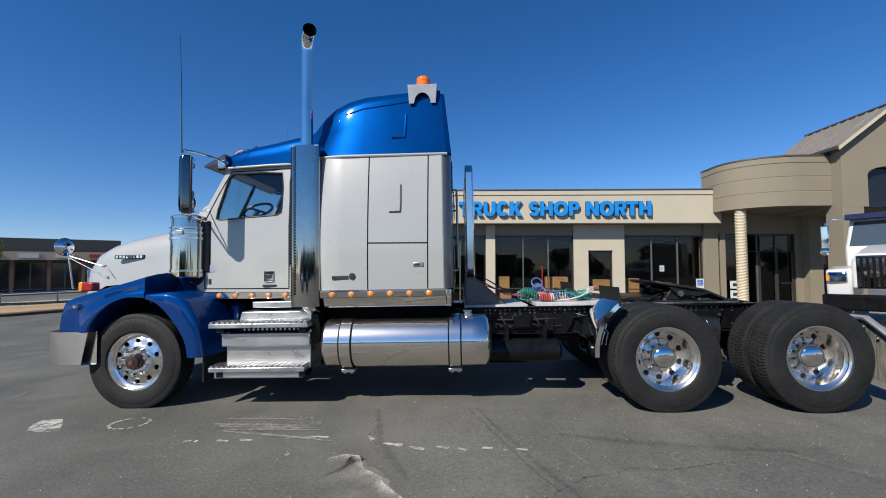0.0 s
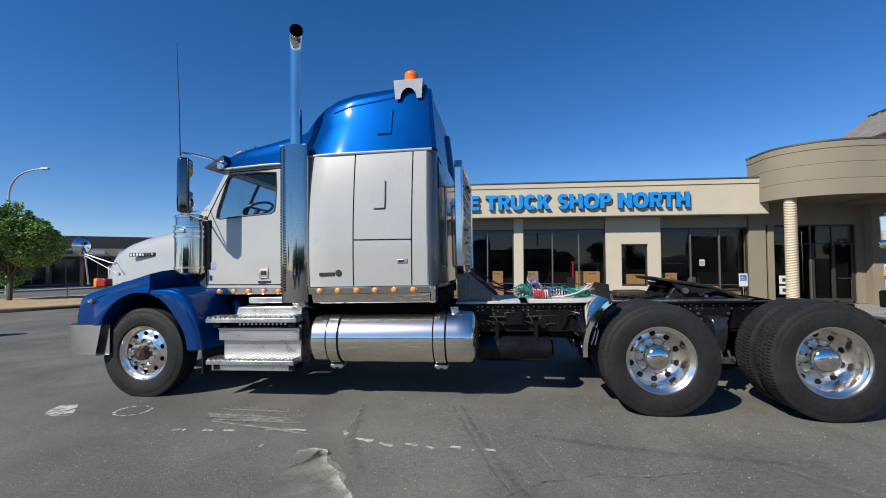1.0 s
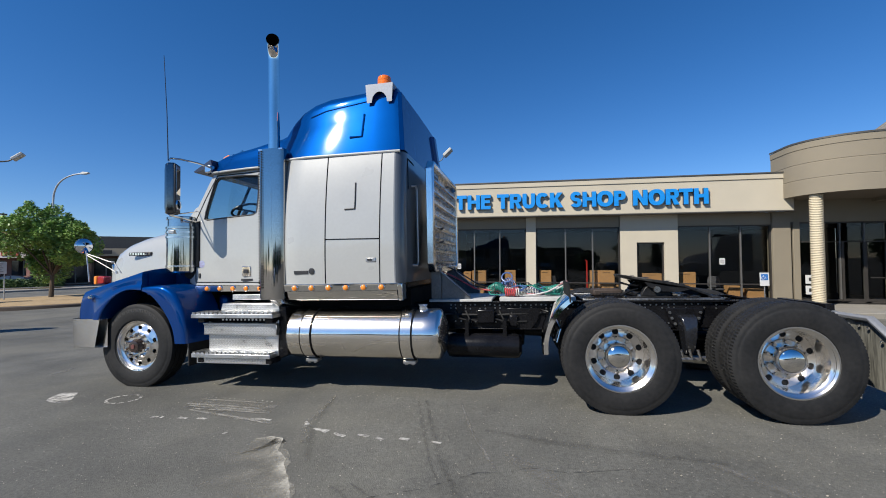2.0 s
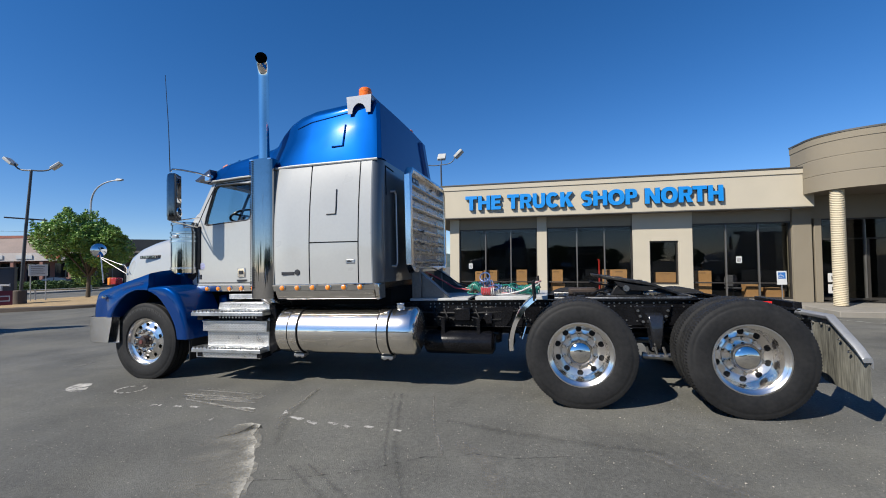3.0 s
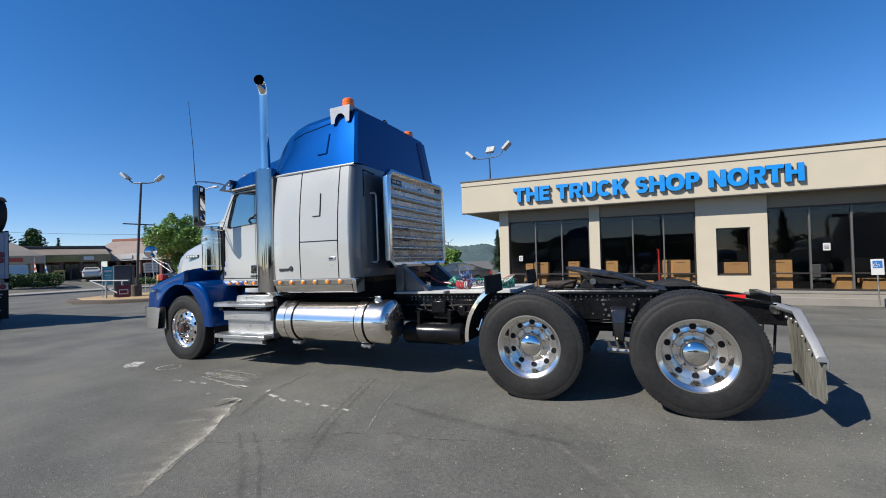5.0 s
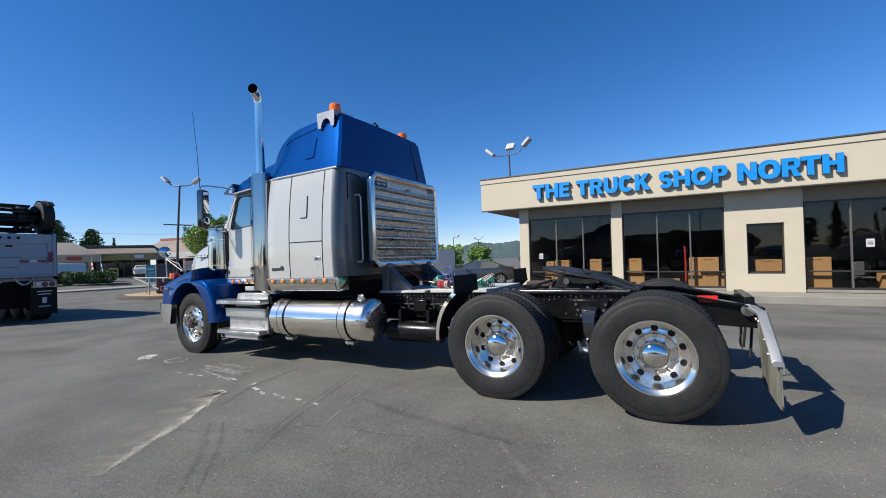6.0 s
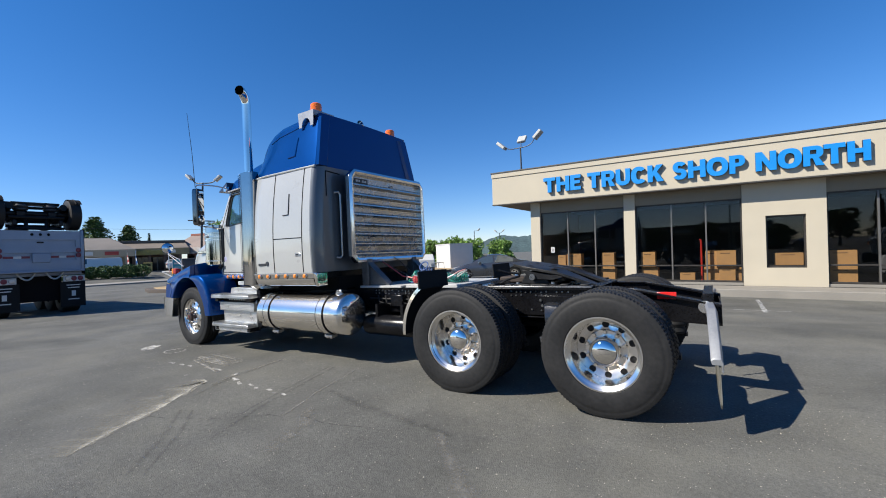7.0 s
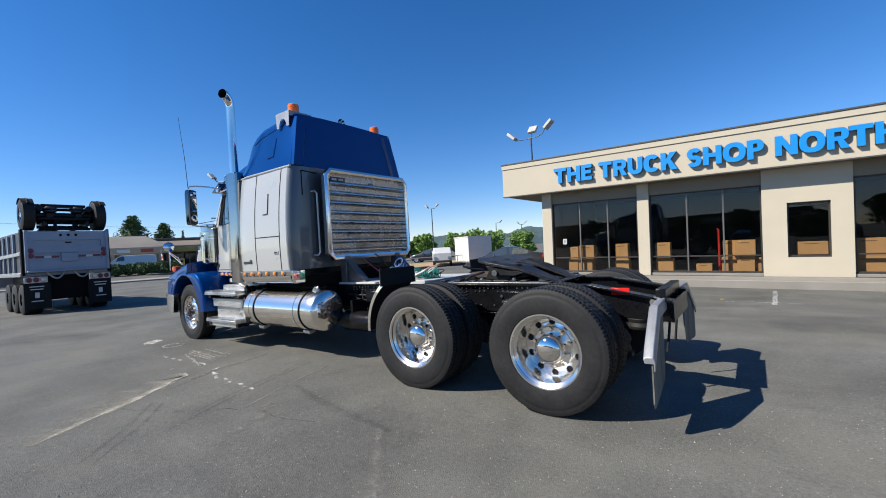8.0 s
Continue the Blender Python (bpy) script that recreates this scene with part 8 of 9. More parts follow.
part("brace", bar([(-0.6, -0.42, 0.98), (0.75, 0.45, 0.12)], 0.04, 8), M["signwhite"], e)
e = thing("utility_cabinet", Matrix.Translation((-23.75, 14.15, 0.13)) @ Matrix.Rotation(radians(50), 4, "Z"), "dark grey utility cabinet standing behind the banner", "cabinet")
cabm = mat("dark_grey_cabinet_paint", (0.055, 0.06, 0.068), 0.5, 0.0, 0.15, 3, 40)
part("body", boxes((-0.42, 0.42, -0.3, 0.3, 0.0, 1.72)), cabm, e, "", 0.02)
part("lid", boxes((-0.45, 0.45, -0.33, 0.33, 1.72, 1.78)), cabm, e, "", 0.015)
door = part("door", boxes((-0.37, 0.37, -0.322, -0.304, 0.1, 1.64)), cabm, e, "", 0.006)
part("handle", boxes((0.25, 0.30, -0.345, -0.322, 0.85, 1.0)), M["galv"], door)
e = thing("pole_base", (-22.9, 14.3, 0.15), "round dark stained base at the lamp pole", "base")
bm = B()
lathe(bm, [(0, 0.25), (0.60, 0.25), (0.64, 0.22), (0.64, 0.05)], (0, 0, 0), "z", 20)
part("drum", bm, M["darkkerb"], e)
e = thing("guard_rail", (-24, 20, 0.1), "low galvanised guard rail along the street", "rail")
for k in range(10):
    part("post", bar([(-2 + k * 1.1, -3.2 + k * 2.0, -0.1), (-2 + k * 1.1, -3.2 + k * 2.0, 0.62)], 0.04, 6), M["galv"], e)
part("rail", bar([(-2.3, -3.7, 0.58), (9, 16.8, 0.58)], 0.04, 6), M["galv"], e)


# strip malls over the street
def strip_mall(at, turn, w, d, wall_h, roof_h, wall_m, roof_m, label, bays, flat=False, seed=0, band=None, run=2.6):
    t = thing("strip_mall", Matrix.Translation(at) @ Matrix.Rotation(radians(turn), 4, "Z"), label, "building")
    part("wall", boxes((-w / 2, w / 2, 0, d, -0.5, wall_h)), wall_m, t, bevel=0.03)
    bm = B()
    if flat:
        box(bm, -w / 2 - 0.6, w / 2 + 0.6, -1.6, d, wall_h - 0.2, wall_h + roof_h)
    else:
        loft(bm, [[(-w / 2 - 1.2, -2.0, wall_h), (w / 2 + 1.2, -2.0, wall_h), (w / 2 + 1.2, d, wall_h), (-w / 2 - 1.2, d, wall_h)], [(-w / 2 - 1.2 + run, 1.2, wall_h + roof_h), (w / 2 + 1.2 - run, 1.2, wall_h + roof_h), (w / 2 + 1.2 - run, d - 1, wall_h + roof_h), (-w / 2 - 1.2 + run, d - 1, wall_h + roof_h)]])
    part("roof", bm, roof_m, t)
    part("sign_band", boxes((-w / 2 - 1.2, w / 2 + 1.2, -2.02, -1.9, wall_h - 0.85, wall_h + 0.05)), band or (wall_m if flat else M["beige"]), t)
    for k in range(bays):
        x = -w / 2 + (k + 0.5) * w / bays
        win = part("window", boxes((x - w / bays * 0.40, x + w / bays * 0.40, -0.06, 0.02, 0.25, wall_h - 1.1)), M["darkwin"], t, "dark shopfront window")
        part("sill", boxes((x - w / bays * 0.42, x + w / bays * 0.42, -0.10, 0.0, 0.12, 0.24)), M["kerb"], win)
        part("mullion", boxes((x - 0.06, x + 0.06, -0.09, -0.06, 0.25, wall_h - 1.1)), M["alulight"], win)
        part("shop_sign", boxes((x - w / bays * 0.3, x + w / bays * 0.25, -2.09, -2.02, wall_h - 0.62, wall_h - 0.18)), (M["signwhite"], M["signred"], M["signink"], M["signwhite"])[(k + seed) % 4], t, "small shop sign bar")
        part("canopy_post", boxes((x + w / bays * 0.48, x + w / bays * 0.48 + 0.3, -1.95, -1.65, -0.4, wall_h - 0.8)), wall_m, t)
    return t


# a parked car: body lofted from side stations, with glass house and wheels
def car(at, turn, paint, label, length=4.55, width=1.75, h=1.42, van=False):
    t = thing("car", Matrix.Translation(at) @ Matrix.Rotation(radians(turn), 4, "Z"), label, "car")
    L, W = length / 2, width / 2
    if van:
        st = [(-L, 0.45, 0.95, 1.0, 0.9), (-L + 0.1, 0.3, 1.0, 1.08, 0.97), (-L + 0.7, 0.25, 1.12, 1.2, 1.0), (-L + 1.3, 0.25, 1.15, h - 0.2, 1.0), (-L + 1.7, 0.25, 1.15, h, 1.0), (L - 0.25, 0.25, 1.15, h, 1.0), (L - 0.06, 0.3, 1.15, h - 0.08, 0.99), (L, 0.35, 1.1, 1.2, 0.95)]
        w0, w1, w2 = -L + 1.0, -L + 2.0, -L + 2.0
    else:
        st = [(-L, 0.40, 0.58, 0.60, 0.72), (-L + 0.08, 0.28, 0.66, 0.69, 0.86), (-L + 0.35, 0.22, 0.74, 0.80, 0.96), (-L + 0.8, 0.20, 0.80, 0.90, 1.0), (-L + 1.2, 0.20, 0.84, 0.99, 1.0), (-L + 1.6, 0.20, 0.87, 1.20, 1.0), (-L + 2.0, 0.20, 0.89, 1.37, 1.0), (-L + 2.4, 0.20, 0.91, h, 1.0), (L - 1.75, 0.20, 0.93, h - 0.01, 1.0), (L - 1.3, 0.20, 0.95, h - 0.09, 1.0), (L - 0.85, 0.21, 0.97, 1.17, 1.0), (L - 0.5, 0.23, 0.98, 1.06, 0.98), (L - 0.12, 0.28, 0.93, 1.0, 0.92), (L, 0.42, 0.80, 0.84, 0.78)]
        w0, w1, w2 = -L + 1.42, -L + 2.55, L - 0.95

    def station(x):
        """Foot, belt, roof and width of the body at a place along it."""
        for p, q in zip(st, st[1:]):
            if x <= q[0]:
                f = (x - p[0]) / (q[0] - p[0])
                return [p[k] + (q[k] - p[k]) * f for k in range(1, 5)]
        return list(st[-1][1:])

    def flank(x, f):
        """Half width and height of the cabin's side, from belt 0 to roof 1."""
        zb, zm, zt, wd = station(x)
        return W * wd * (0.965 - 0.24 * f * min(1, (zt - zm) / 0.45)), zm + (zt - zm) * f

    bm = B()
    rings = []
    for x, zb, zm, zt, wd in st:
        half_ = [(W * wd * 0.94, zb), (W * wd, zb + (zm - zb) * 0.35), (W * wd, zb + (zm - zb) * 0.75), (W * wd * 0.965, zm)]
        half_ += [flank(x, f) for f in (0.5, 0.85, 0.97)] + [(flank(x, 1)[0] * 0.8, zt + 0.005)]
        rings.append([(x, -y_, z_) for y_, z_ in half_] + [(x, y_, z_) for y_, z_ in half_[::-1]])
    loft(bm, rings)
    body = part("body", bm, paint, t, angle=38)
    for sd in (-1, 1):
        for x0, x1 in ((w0 + 0.18, w1 - 0.05), (w1 + 0.05, w2)) if not van else ((w0 + 0.15, w1 - 0.05),):
            bm = B()
            k_ = 7
            rows_ = []
            for f in (0.10, 0.5, 0.86):
                rows_.append([(x0 + (x1 - x0) * i / k_, sd * (flank(x0 + (x1 - x0) * i / k_, f)[0] + 0.008), flank(x0 + (x1 - x0) * i / k_, f)[1]) for i in range(k_ + 1)])
            loft(bm, rows_, False, False)
            part("side_window", bm, M["carglass"], t)
    for x0, x1 in ((-L + 1.28, -L + 2.15), (L - 1.25, L - 0.62)) if not van else ((-L + 0.8, -L + 1.5),):
        bm = B()
        loft(bm, [[(x, -flank(x, 1)[0] * 0.86, station(x)[2] + 0.014), (x, flank(x, 1)[0] * 0.86, station(x)[2] + 0.014)] for x in [x0 + (x1 - x0) * i / 6 for i in range(7)]], False, False)
        part("windscreen", bm, M["carglass"], t)
    for sd in (-1, 1):
        part("wing_mirror", boxes((w0 + 0.25, w0 + 0.37, *sorted((sd * (W + 0.01), sd * (W + 0.16))), 0.93, 1.05)), paint, t, "", 0.03)
    for s in (-1, 1):
        for x in (-L + 0.85, L - 0.9):
            bm = B()
            lathe(bm, [(-0.10, 0.2), (-0.10, 0.30), (-0.07, 0.325), (0.07, 0.325), (0.10, 0.30), (0.10, 0.2)], (x, s * (W - 0.09), 0.325), "y", 22)
            wh = part("wheel", bm, M["rubber"], t)
            bm = B()
            lathe(bm, [(s * 0.108, 0.215), (s * 0.097, 0.19), (s * 0.112, 0.05), (s * 0.112, 0.001)], (x, s * (W - 0.09), 0.325), "y", 18)
            rim_ = part("rim", bm, M["polished"], wh)
            for k in range(5):
                q = 2 * math.pi * (k + 0.5) / 5
                bm = B()
                disc(bm, (x + 0.125 * math.cos(q), s * (W + 0.022), 0.325 + 0.125 * math.sin(q)), 0.042, "y", 8)
                part("spoke_gap", bm, M["gap"], rim_)
            bm = B()
            disc(bm, (x, s * (W + 0.002), 0.34), 0.37, "y", 20)
            part("wheel_arch", bm, M["gap"], body)
        part("headlight", boxes((-L + 0.06, -L + 0.30, *sorted((s * W * 0.62, s * W * 0.93)), 0.60, 0.72)), M["satin"], t, bevel=0.02)
        part("tail_light", boxes((L - 0.16, L - 0.02, *sorted((s * W * 0.6, s * W * 0.93)), 0.72, 0.88)), M["red"], t, bevel=0.02)
    return t


M["pinkwall"] = mat("faded_red_shop_wall", (0.30, 0.15, 0.115), 0.85, 0.0, 0.15, 0.8, 30)
M["tileroof"] = mat("weathered_tan_shingle_roof", (0.235, 0.185, 0.16), 0.85, 0.0, 0.2, 0.6, 12, bump=0.2)
strip_mall((-62, 20.2, 0.55), 72, 7.5, 8, 3.4, 1.7, M["beige"], M["greyroof"], "small beige shop with a grey hipped roof", 3, False, 3)
M["mallroof"] = mat("brown_tan_shingle_mansard", (0.165, 0.138, 0.112), 0.85, 0.0, 0.2, 0.6, 12, bump=0.2)
brown_mall = strip_mall((-60.9, 26.7, 0.1), 65, 7.0, 10, 3.95, 0.95, M["brick"], M["mallroof"], "low brown strip mall with a shingle mansard and a dark cap", 4, False, 1, mat("dull_ochre_fascia", (0.24, 0.19, 0.10), 0.8, 0.0, 0.15, 1, 20), 0.5)
part("roof_cap", boxes((-4.25, 4.25, 0.95, 9.2, 4.88, 5.22)), M["coping"], brown_mall, "dark flat roof cap", 0.03)
part("yellow_band", boxes((-2.4, 1.6, -2.14, -2.09, 3.15, 3.75)), mat("dull_yellow_sign_band", (0.27, 0.22, 0.06), 0.6, 0.0, 0.25, 3, 20), brown_mall, "dull yellow sign band")
gable_mall = strip_mall((-56.6, 34.3, 0.1), 26, 11.0, 10, 4.0, 2.0, M["pinkwall"], M["tileroof"], "small shops with a tan mansard roof and a red ridge band", 4, False, 2, mat("pale_fascia_board", (0.56, 0.50, 0.45), 0.8, 0.0, 0.08, 1, 20), 1.1)
part("ridge_band", boxes((-5.6, 5.6, 1.05, 1.30, 5.95, 6.25)), mat("faded_red_ridge_trim", (0.33, 0.12, 0.08), 0.7, 0.0, 0.2, 2, 20), gable_mall, "faded red ridge band")
strip_mall((-48, 43.0, 0.1), 45, 17, 12, 4.2, 1.5, M["brick"], M["coping"], "dark brown brick strip mall with a flat roof", 6, True, 4, M["beige"])
for k, (x, y, a, p, lab, v) in enumerate(((-57.0, 28.0, -25, M["carwhite"], "white car parked before the strip mall", False), (-55.9, 30.2, -25, M["carwhite"], "white car parked before the strip mall", False), (-49.5, 32.6, 40, M["carblack"], "black car parked before the strip mall", False), (-56.5, 19.2, 75, M["carwhite"], "white van parked behind the hedge", True))):
    car((x, y, lot_height(x, y)), a, p, lab, van=v, h=1.9 if v else 1.42, length=5.2 if v else 4.5)


def hedge(name, x0, y0, x1, y1, h, w, label, seed, n, m="leafdark"):
    rg = random.Random(seed)
    bm = B()
    a, b = Vector((x0, y0, 0)), Vector((x1, y1, 0))
    k = max(2, int((b - a).length / (w * 0.6)))
    for i in range(k + 1):
        p = a.lerp(b, i / k)
        leaves(bm, rg, (p.x + rg.uniform(-0.15, 0.15), p.y + rg.uniform(-0.15, 0.15), lot_height(p.x, p.y) + h * 0.5), w * rg.uniform(0.55, 0.7), n // (k + 1), 0.13, 0.6, h / w * 0.8)
    return tagged(part(name, bm, M[m], tidy=False), label, "hedge", kind="stuff")


hedge("hedge", -54.2, 15.9, -52.6, 22.3, 1.5, 1.6, "clipped green hedge along the street", 5, 6500)
hedge("hedge", -47.8, 28.2, -41.5, 31.2, 1.1, 1.1, "low dark hedge across the street", 9, 5200)
e = thing("notice_board", Matrix.Translation((-25.3, 16.5, 0.1)) @ Matrix.Rotation(radians(58), 4, "Z"), "white notice board with faded print on two posts", "sign")
part("board", boxes((-0.38, 0.38, -0.02, 0.02, 1.36, 1.98)), M["signwhite"], e, "", 0.008)
part("print_bars", boxes(*[(-0.29, 0.26 - 0.06 * (k % 2), -0.026, -0.0205, 1.86 - 0.1 * k, 1.895 - 0.1 * k) for k in range(5)]), M["kerb"], e)
for x in (-0.3, 0.3):
    part("post", bar([(x, 0, -0.05), (x, 0, 1.37)], 0.025, 8), M["galv"], e)
# feather flags and a bin before the small shop
for fx, fy, m in ((-56.2, 22.4, "signred"), (-55.7, 23.1, "accessblue")):
    e = thing("feather_flag", (fx, fy, lot_height(fx, fy)), "tall striped feather flag on a thin pole", "flag")
    part("pole", bar([(0, 0, 0), (0, 0, 2.9)], 0.02, 6), M["galv"], e)
    for k in range(7):
        bm = B()
        z0_, z1_ = 0.7 + k * 0.31, 0.7 + (k + 1) * 0.31
        w0_, w1_ = [0.55 - 0.02 * q - 0.004 * q ** 3 for q in (k, k + 1)]
        prism(bm, [(0.02, z0_), (max(0.05, w0_), z0_ + 0.1), (max(0.04, w1_), z1_ + 0.1), (0.02, z1_)], "y", -0.006, 0.006)
        part("stripe", bm, M["signwhite"] if k % 2 else M[m], e)
M["dullyellow"] = mat("dull_yellow_bin_paint", (0.36, 0.29, 0.10), 0.55, 0.0, 0.2, 5, 30)
e = thing("recycling_bin", Matrix.Translation((-57.2, 25.0, lot_height(-57.2, 25.0))) @ Matrix.Rotation(radians(66), 4, "Z"), "dull yellow upright bin before the strip mall", "bin")
part("body", boxes((-0.45, 0.45, -0.35, 0.35, 0.0, 1.0)), M["dullyellow"], e, "", 0.03)
part("lid", boxes((-0.48, 0.48, -0.38, 0.38, 1.0, 1.12)), M["dullyellow"], e, "", 0.03)
part("flap", boxes((-0.3, 0.3, -0.362, -0.352, 0.68, 0.9)), M["gap"], e)
# tall trees beyond the malls
def cone_tree(at, height, radius, label, seed, n=5200):
    """A dense broad tree whose crown narrows to its top."""
    rg = random.Random(seed)
    t = thing("tree", at, label, "tree")
    part("trunk", bar([(0, 0, -0.1), (0.05, 0.02, height * 0.4), (0, 0, height * 0.8)], [0.3, 0.22, 0.06], 9), M["bark"], t)
    bm = B()
    for k in range(26):
        f = (k + 0.5) / 26
        q = radius * (1 - f) ** 0.75 * rg.uniform(0.35, 0.72)
        a = k * 2.4
        leaves(bm, rg, (q * math.cos(a), q * math.sin(a), height * (0.16 + 0.78 * f)), radius * (0.46 - 0.26 * f) * rg.uniform(0.8, 1.2), n // 26, 0.27, 0.5, 1.25)
    part("crown", bm, M["leafdark"], t, tidy=False)
    return t


cone_tree((-90.6, 29.9, 0), 11.2, 5.0, "broad dark green tree beyond the shops", 21)
cone_tree((-89.2, 34.6, 0), 9.8, 3.8, "broad dark green tree beyond the shops", 22)
fir((-89.5, 38.2, 0), 8.4, 2.2, "dark conifer beyond the shops", 31, 1100)
# power cable strung over the street
strand = bar(arc((-76, 8, 8.6), (-72, 26, 7.0), (-66, 46, 7.9), 20), 0.016, 5)
tagged(part("power_cable", strand, M["polemetal"]), "thin dark power cable strung over the street", "cable")

# behind the shop's end: tree row, container, cars, far lamps and hills
for k in range(9):
    x = -44 + k * 2.75
    leaf_tree((x, 54 + 3 * math.sin(k * 1.7), -0.1), 3.65 + 0.35 * math.sin(k * 2.3), 1.95 + 0.2 * math.cos(k), "leafy green tree in a row behind the lot", 40 + k, 5200, 0.19, "leaf", 0.13, group="tree row")
fir((-11.0, 45, -0.3), 5.0, 1.35, "dark conifer behind the shop", 33, 2600)
sx2, sy2 = -15.9, 32.8
e = thing("box_container", Matrix.Translation((sx2, sy2, lot_height(sx2, sy2))) @ Matrix.Rotation(radians(66), 4, "Z"), "white sheet-metal storage box standing in the lot", "container")
part("body", boxes((0, 2.6, 0, 2.4, 0.12, 2.32)), M["sheet"], e, "", 0.03)
for k in range(6):
    part("side_rib", boxes((0.2 + k * 0.42, 0.215 + k * 0.42, -0.006, 0.0, 0.16, 2.28)), M["sheet"], e)
part("roof_edge", boxes((-0.03, 2.63, -0.03, 2.43, 2.30, 2.39)), M["sheet"], e)
for k in (0.3, 2.0):
    part("skid", boxes((k, k + 0.3, 0.2, 2.2, 0.0, 0.12)), M["iron"], e)
car((-7.1, 23.2, lot_height(-7.1, 23.2)), 27, M["cargrey"], "dark grey sedan parked behind the shop's end", 4.6, 1.78, 1.45)
car((-3.5, 28.5, lot_height(-3.5, 28.5)), 27, M["cargrey"], "dark grey car parked farther back", 4.5, 1.75, 1.42)
car((-24.5, 38.0, lot_height(-24.5, 38)), 20, M["carblack"], "black car parked by the tree row", 4.5, 1.75, 1.42)
ux, uy = -14.6, 27.0
e = thing("small_truck", Matrix.Translation((ux, uy, lot_height(ux, uy))) @ Matrix.Rotation(radians(36), 4, "Z"), "small white cab-over pickup parked facing the lot", "truck")
bm = B()
loft(bm, [[(-0.75, -0.05, 0.45), (0.75, -0.05, 0.45), (0.75, 1.5, 0.45), (-0.75, 1.5, 0.45)], [(-0.75, -0.05, 1.05), (0.75, -0.05, 1.05), (0.75, 1.5, 1.05), (-0.75, 1.5, 1.05)], [(-0.66, 0.30, 1.50), (0.66, 0.30, 1.50), (0.66, 1.4, 1.50), (-0.66, 1.4, 1.50)]])
part("cab", bm, M["carwhite"], e, "", 0.05)
bm = B()
bm.faces.new([bm.verts.new(p) for p in ((-0.62, 0.02, 1.10), (0.62, 0.02, 1.10), (0.58, 0.245, 1.42), (-0.58, 0.245, 1.42))])
part("windscreen", bm, M["darkwin"], e)
part("bumper", boxes((-0.74, 0.74, -0.12, -0.05, 0.32, 0.5)), M["blackplastic"], e, "", 0.02)
for s in (-1, 1):
    part("headlight", boxes((s * 0.55 - 0.12, s * 0.55 + 0.12, -0.09, -0.05, 0.62, 0.78)), M["satin"], e)
    for y in (0.5, 2.6):
        bm = B()
        lathe(bm, [(-0.08, 0.15), (-0.08, 0.27), (0.08, 0.27), (0.08, 0.15)], (s * 0.66, y, 0.27), "x", 16)
        part("wheel", bm, M["rubber"], e)
part("bed", boxes((-0.75, 0.75, 1.5, 3.2, 0.6, 1.0)), M["carwhite"], e, "", 0.02)
for k, (x, y, h) in enumerate(((-17.3, 28.9, 5.2), (-29.3, 62.1, 5.8), (-25.6, 64.0, 5.2))):
    if k == 0:
        lot_lamp((x - 12, y + 16, -0.2), 7.6, "far two-headed lot lamp", ((180, 0.6, 0.3), (20, 0.6, 0.3)))
    elif k == 1:
        lot_lamp((x, y, -0.2), h, "far single-headed lot lamp", ((0, 0.7, 0.1),))
    else:
        lot_lamp((x, y, -0.2), h, "far two-headed lot lamp", ((180, 0.5, 0.3), (20, 0.5, 0.3)))
# Distance haze is mixed into the hills' bluish colour.
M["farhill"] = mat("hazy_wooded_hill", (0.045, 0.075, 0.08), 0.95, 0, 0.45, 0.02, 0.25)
rg = random.Random(77)
bm = B()
prev = None
for k in range(420):
    deg = 92 + k * 0.3
    a, d = radians(deg), 820
    high = ease(92, 98, deg) * (1 - ease(122, 140, deg))
    h = 7 + high * (24 + 5 * math.sin(deg * 0.35) + 3 * math.sin(deg * 1.1 + 1)) + rg.uniform(-1.1, 1.1)
    c = [bm.verts.new((q * math.cos(a), q * math.sin(a), z)) for q, z in ((d, -8), (d * 1.04, h * 0.45), (d * 1.1, h))]
    if prev:
        bm.faces.new((prev[0], c[0], c[1], prev[1]))
        bm.faces.new((prev[1], c[1], c[2], prev[2]))
    prev = c
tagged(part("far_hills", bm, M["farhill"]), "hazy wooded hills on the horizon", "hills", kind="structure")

# the far side of the lot behind the walk: tree belt and low sheds
for k in range(16):
    x = -62 + k * 8.2
    leaf_tree((x, -46 - 5 * math.sin(k * 1.9), 0), 4.5 + 1.0 * math.sin(k * 2.7), 2.1 + 0.4 * math.cos(k * 1.3), "broad green tree along the far edge of the lot", 70 + k % 4, 700, 0.55, "leafdark", 0.25, group="tree belt")
fir((19.2, -25, 0), 6.2, 1.7, "dark conifer standing across the lot", 36, 2200)
strip_mall((-10, -62, 0), 180, 46, 14, 4.2, 0.8, M["beige"], M["coping"], "low beige building beyond the tree belt", 8, True, 6)
for k, (x, y, a) in enumerate(((-14, -24, 80), (-9, -24, 82), (4, -25, 95), (13, -24, 90))):
    car((x, y, 0), a, (M["carwhite"], M["cargrey"], M["carblack"], M["cargrey"])[k], ("white", "grey", "black", "grey")[k] + " car parked across the lot", 4.6)
lot_lamp((6, -22, 0), 8.0, "tall two-headed lot lamp across the lot", ((180, 0.8, 0.3), (0, 0.8, 0.3)))
lot_lamp((-18, -24, 0), 8.0, "tall two-headed lot lamp across the lot", ((180, 0.8, 0.3), (0, 0.8, 0.3)))

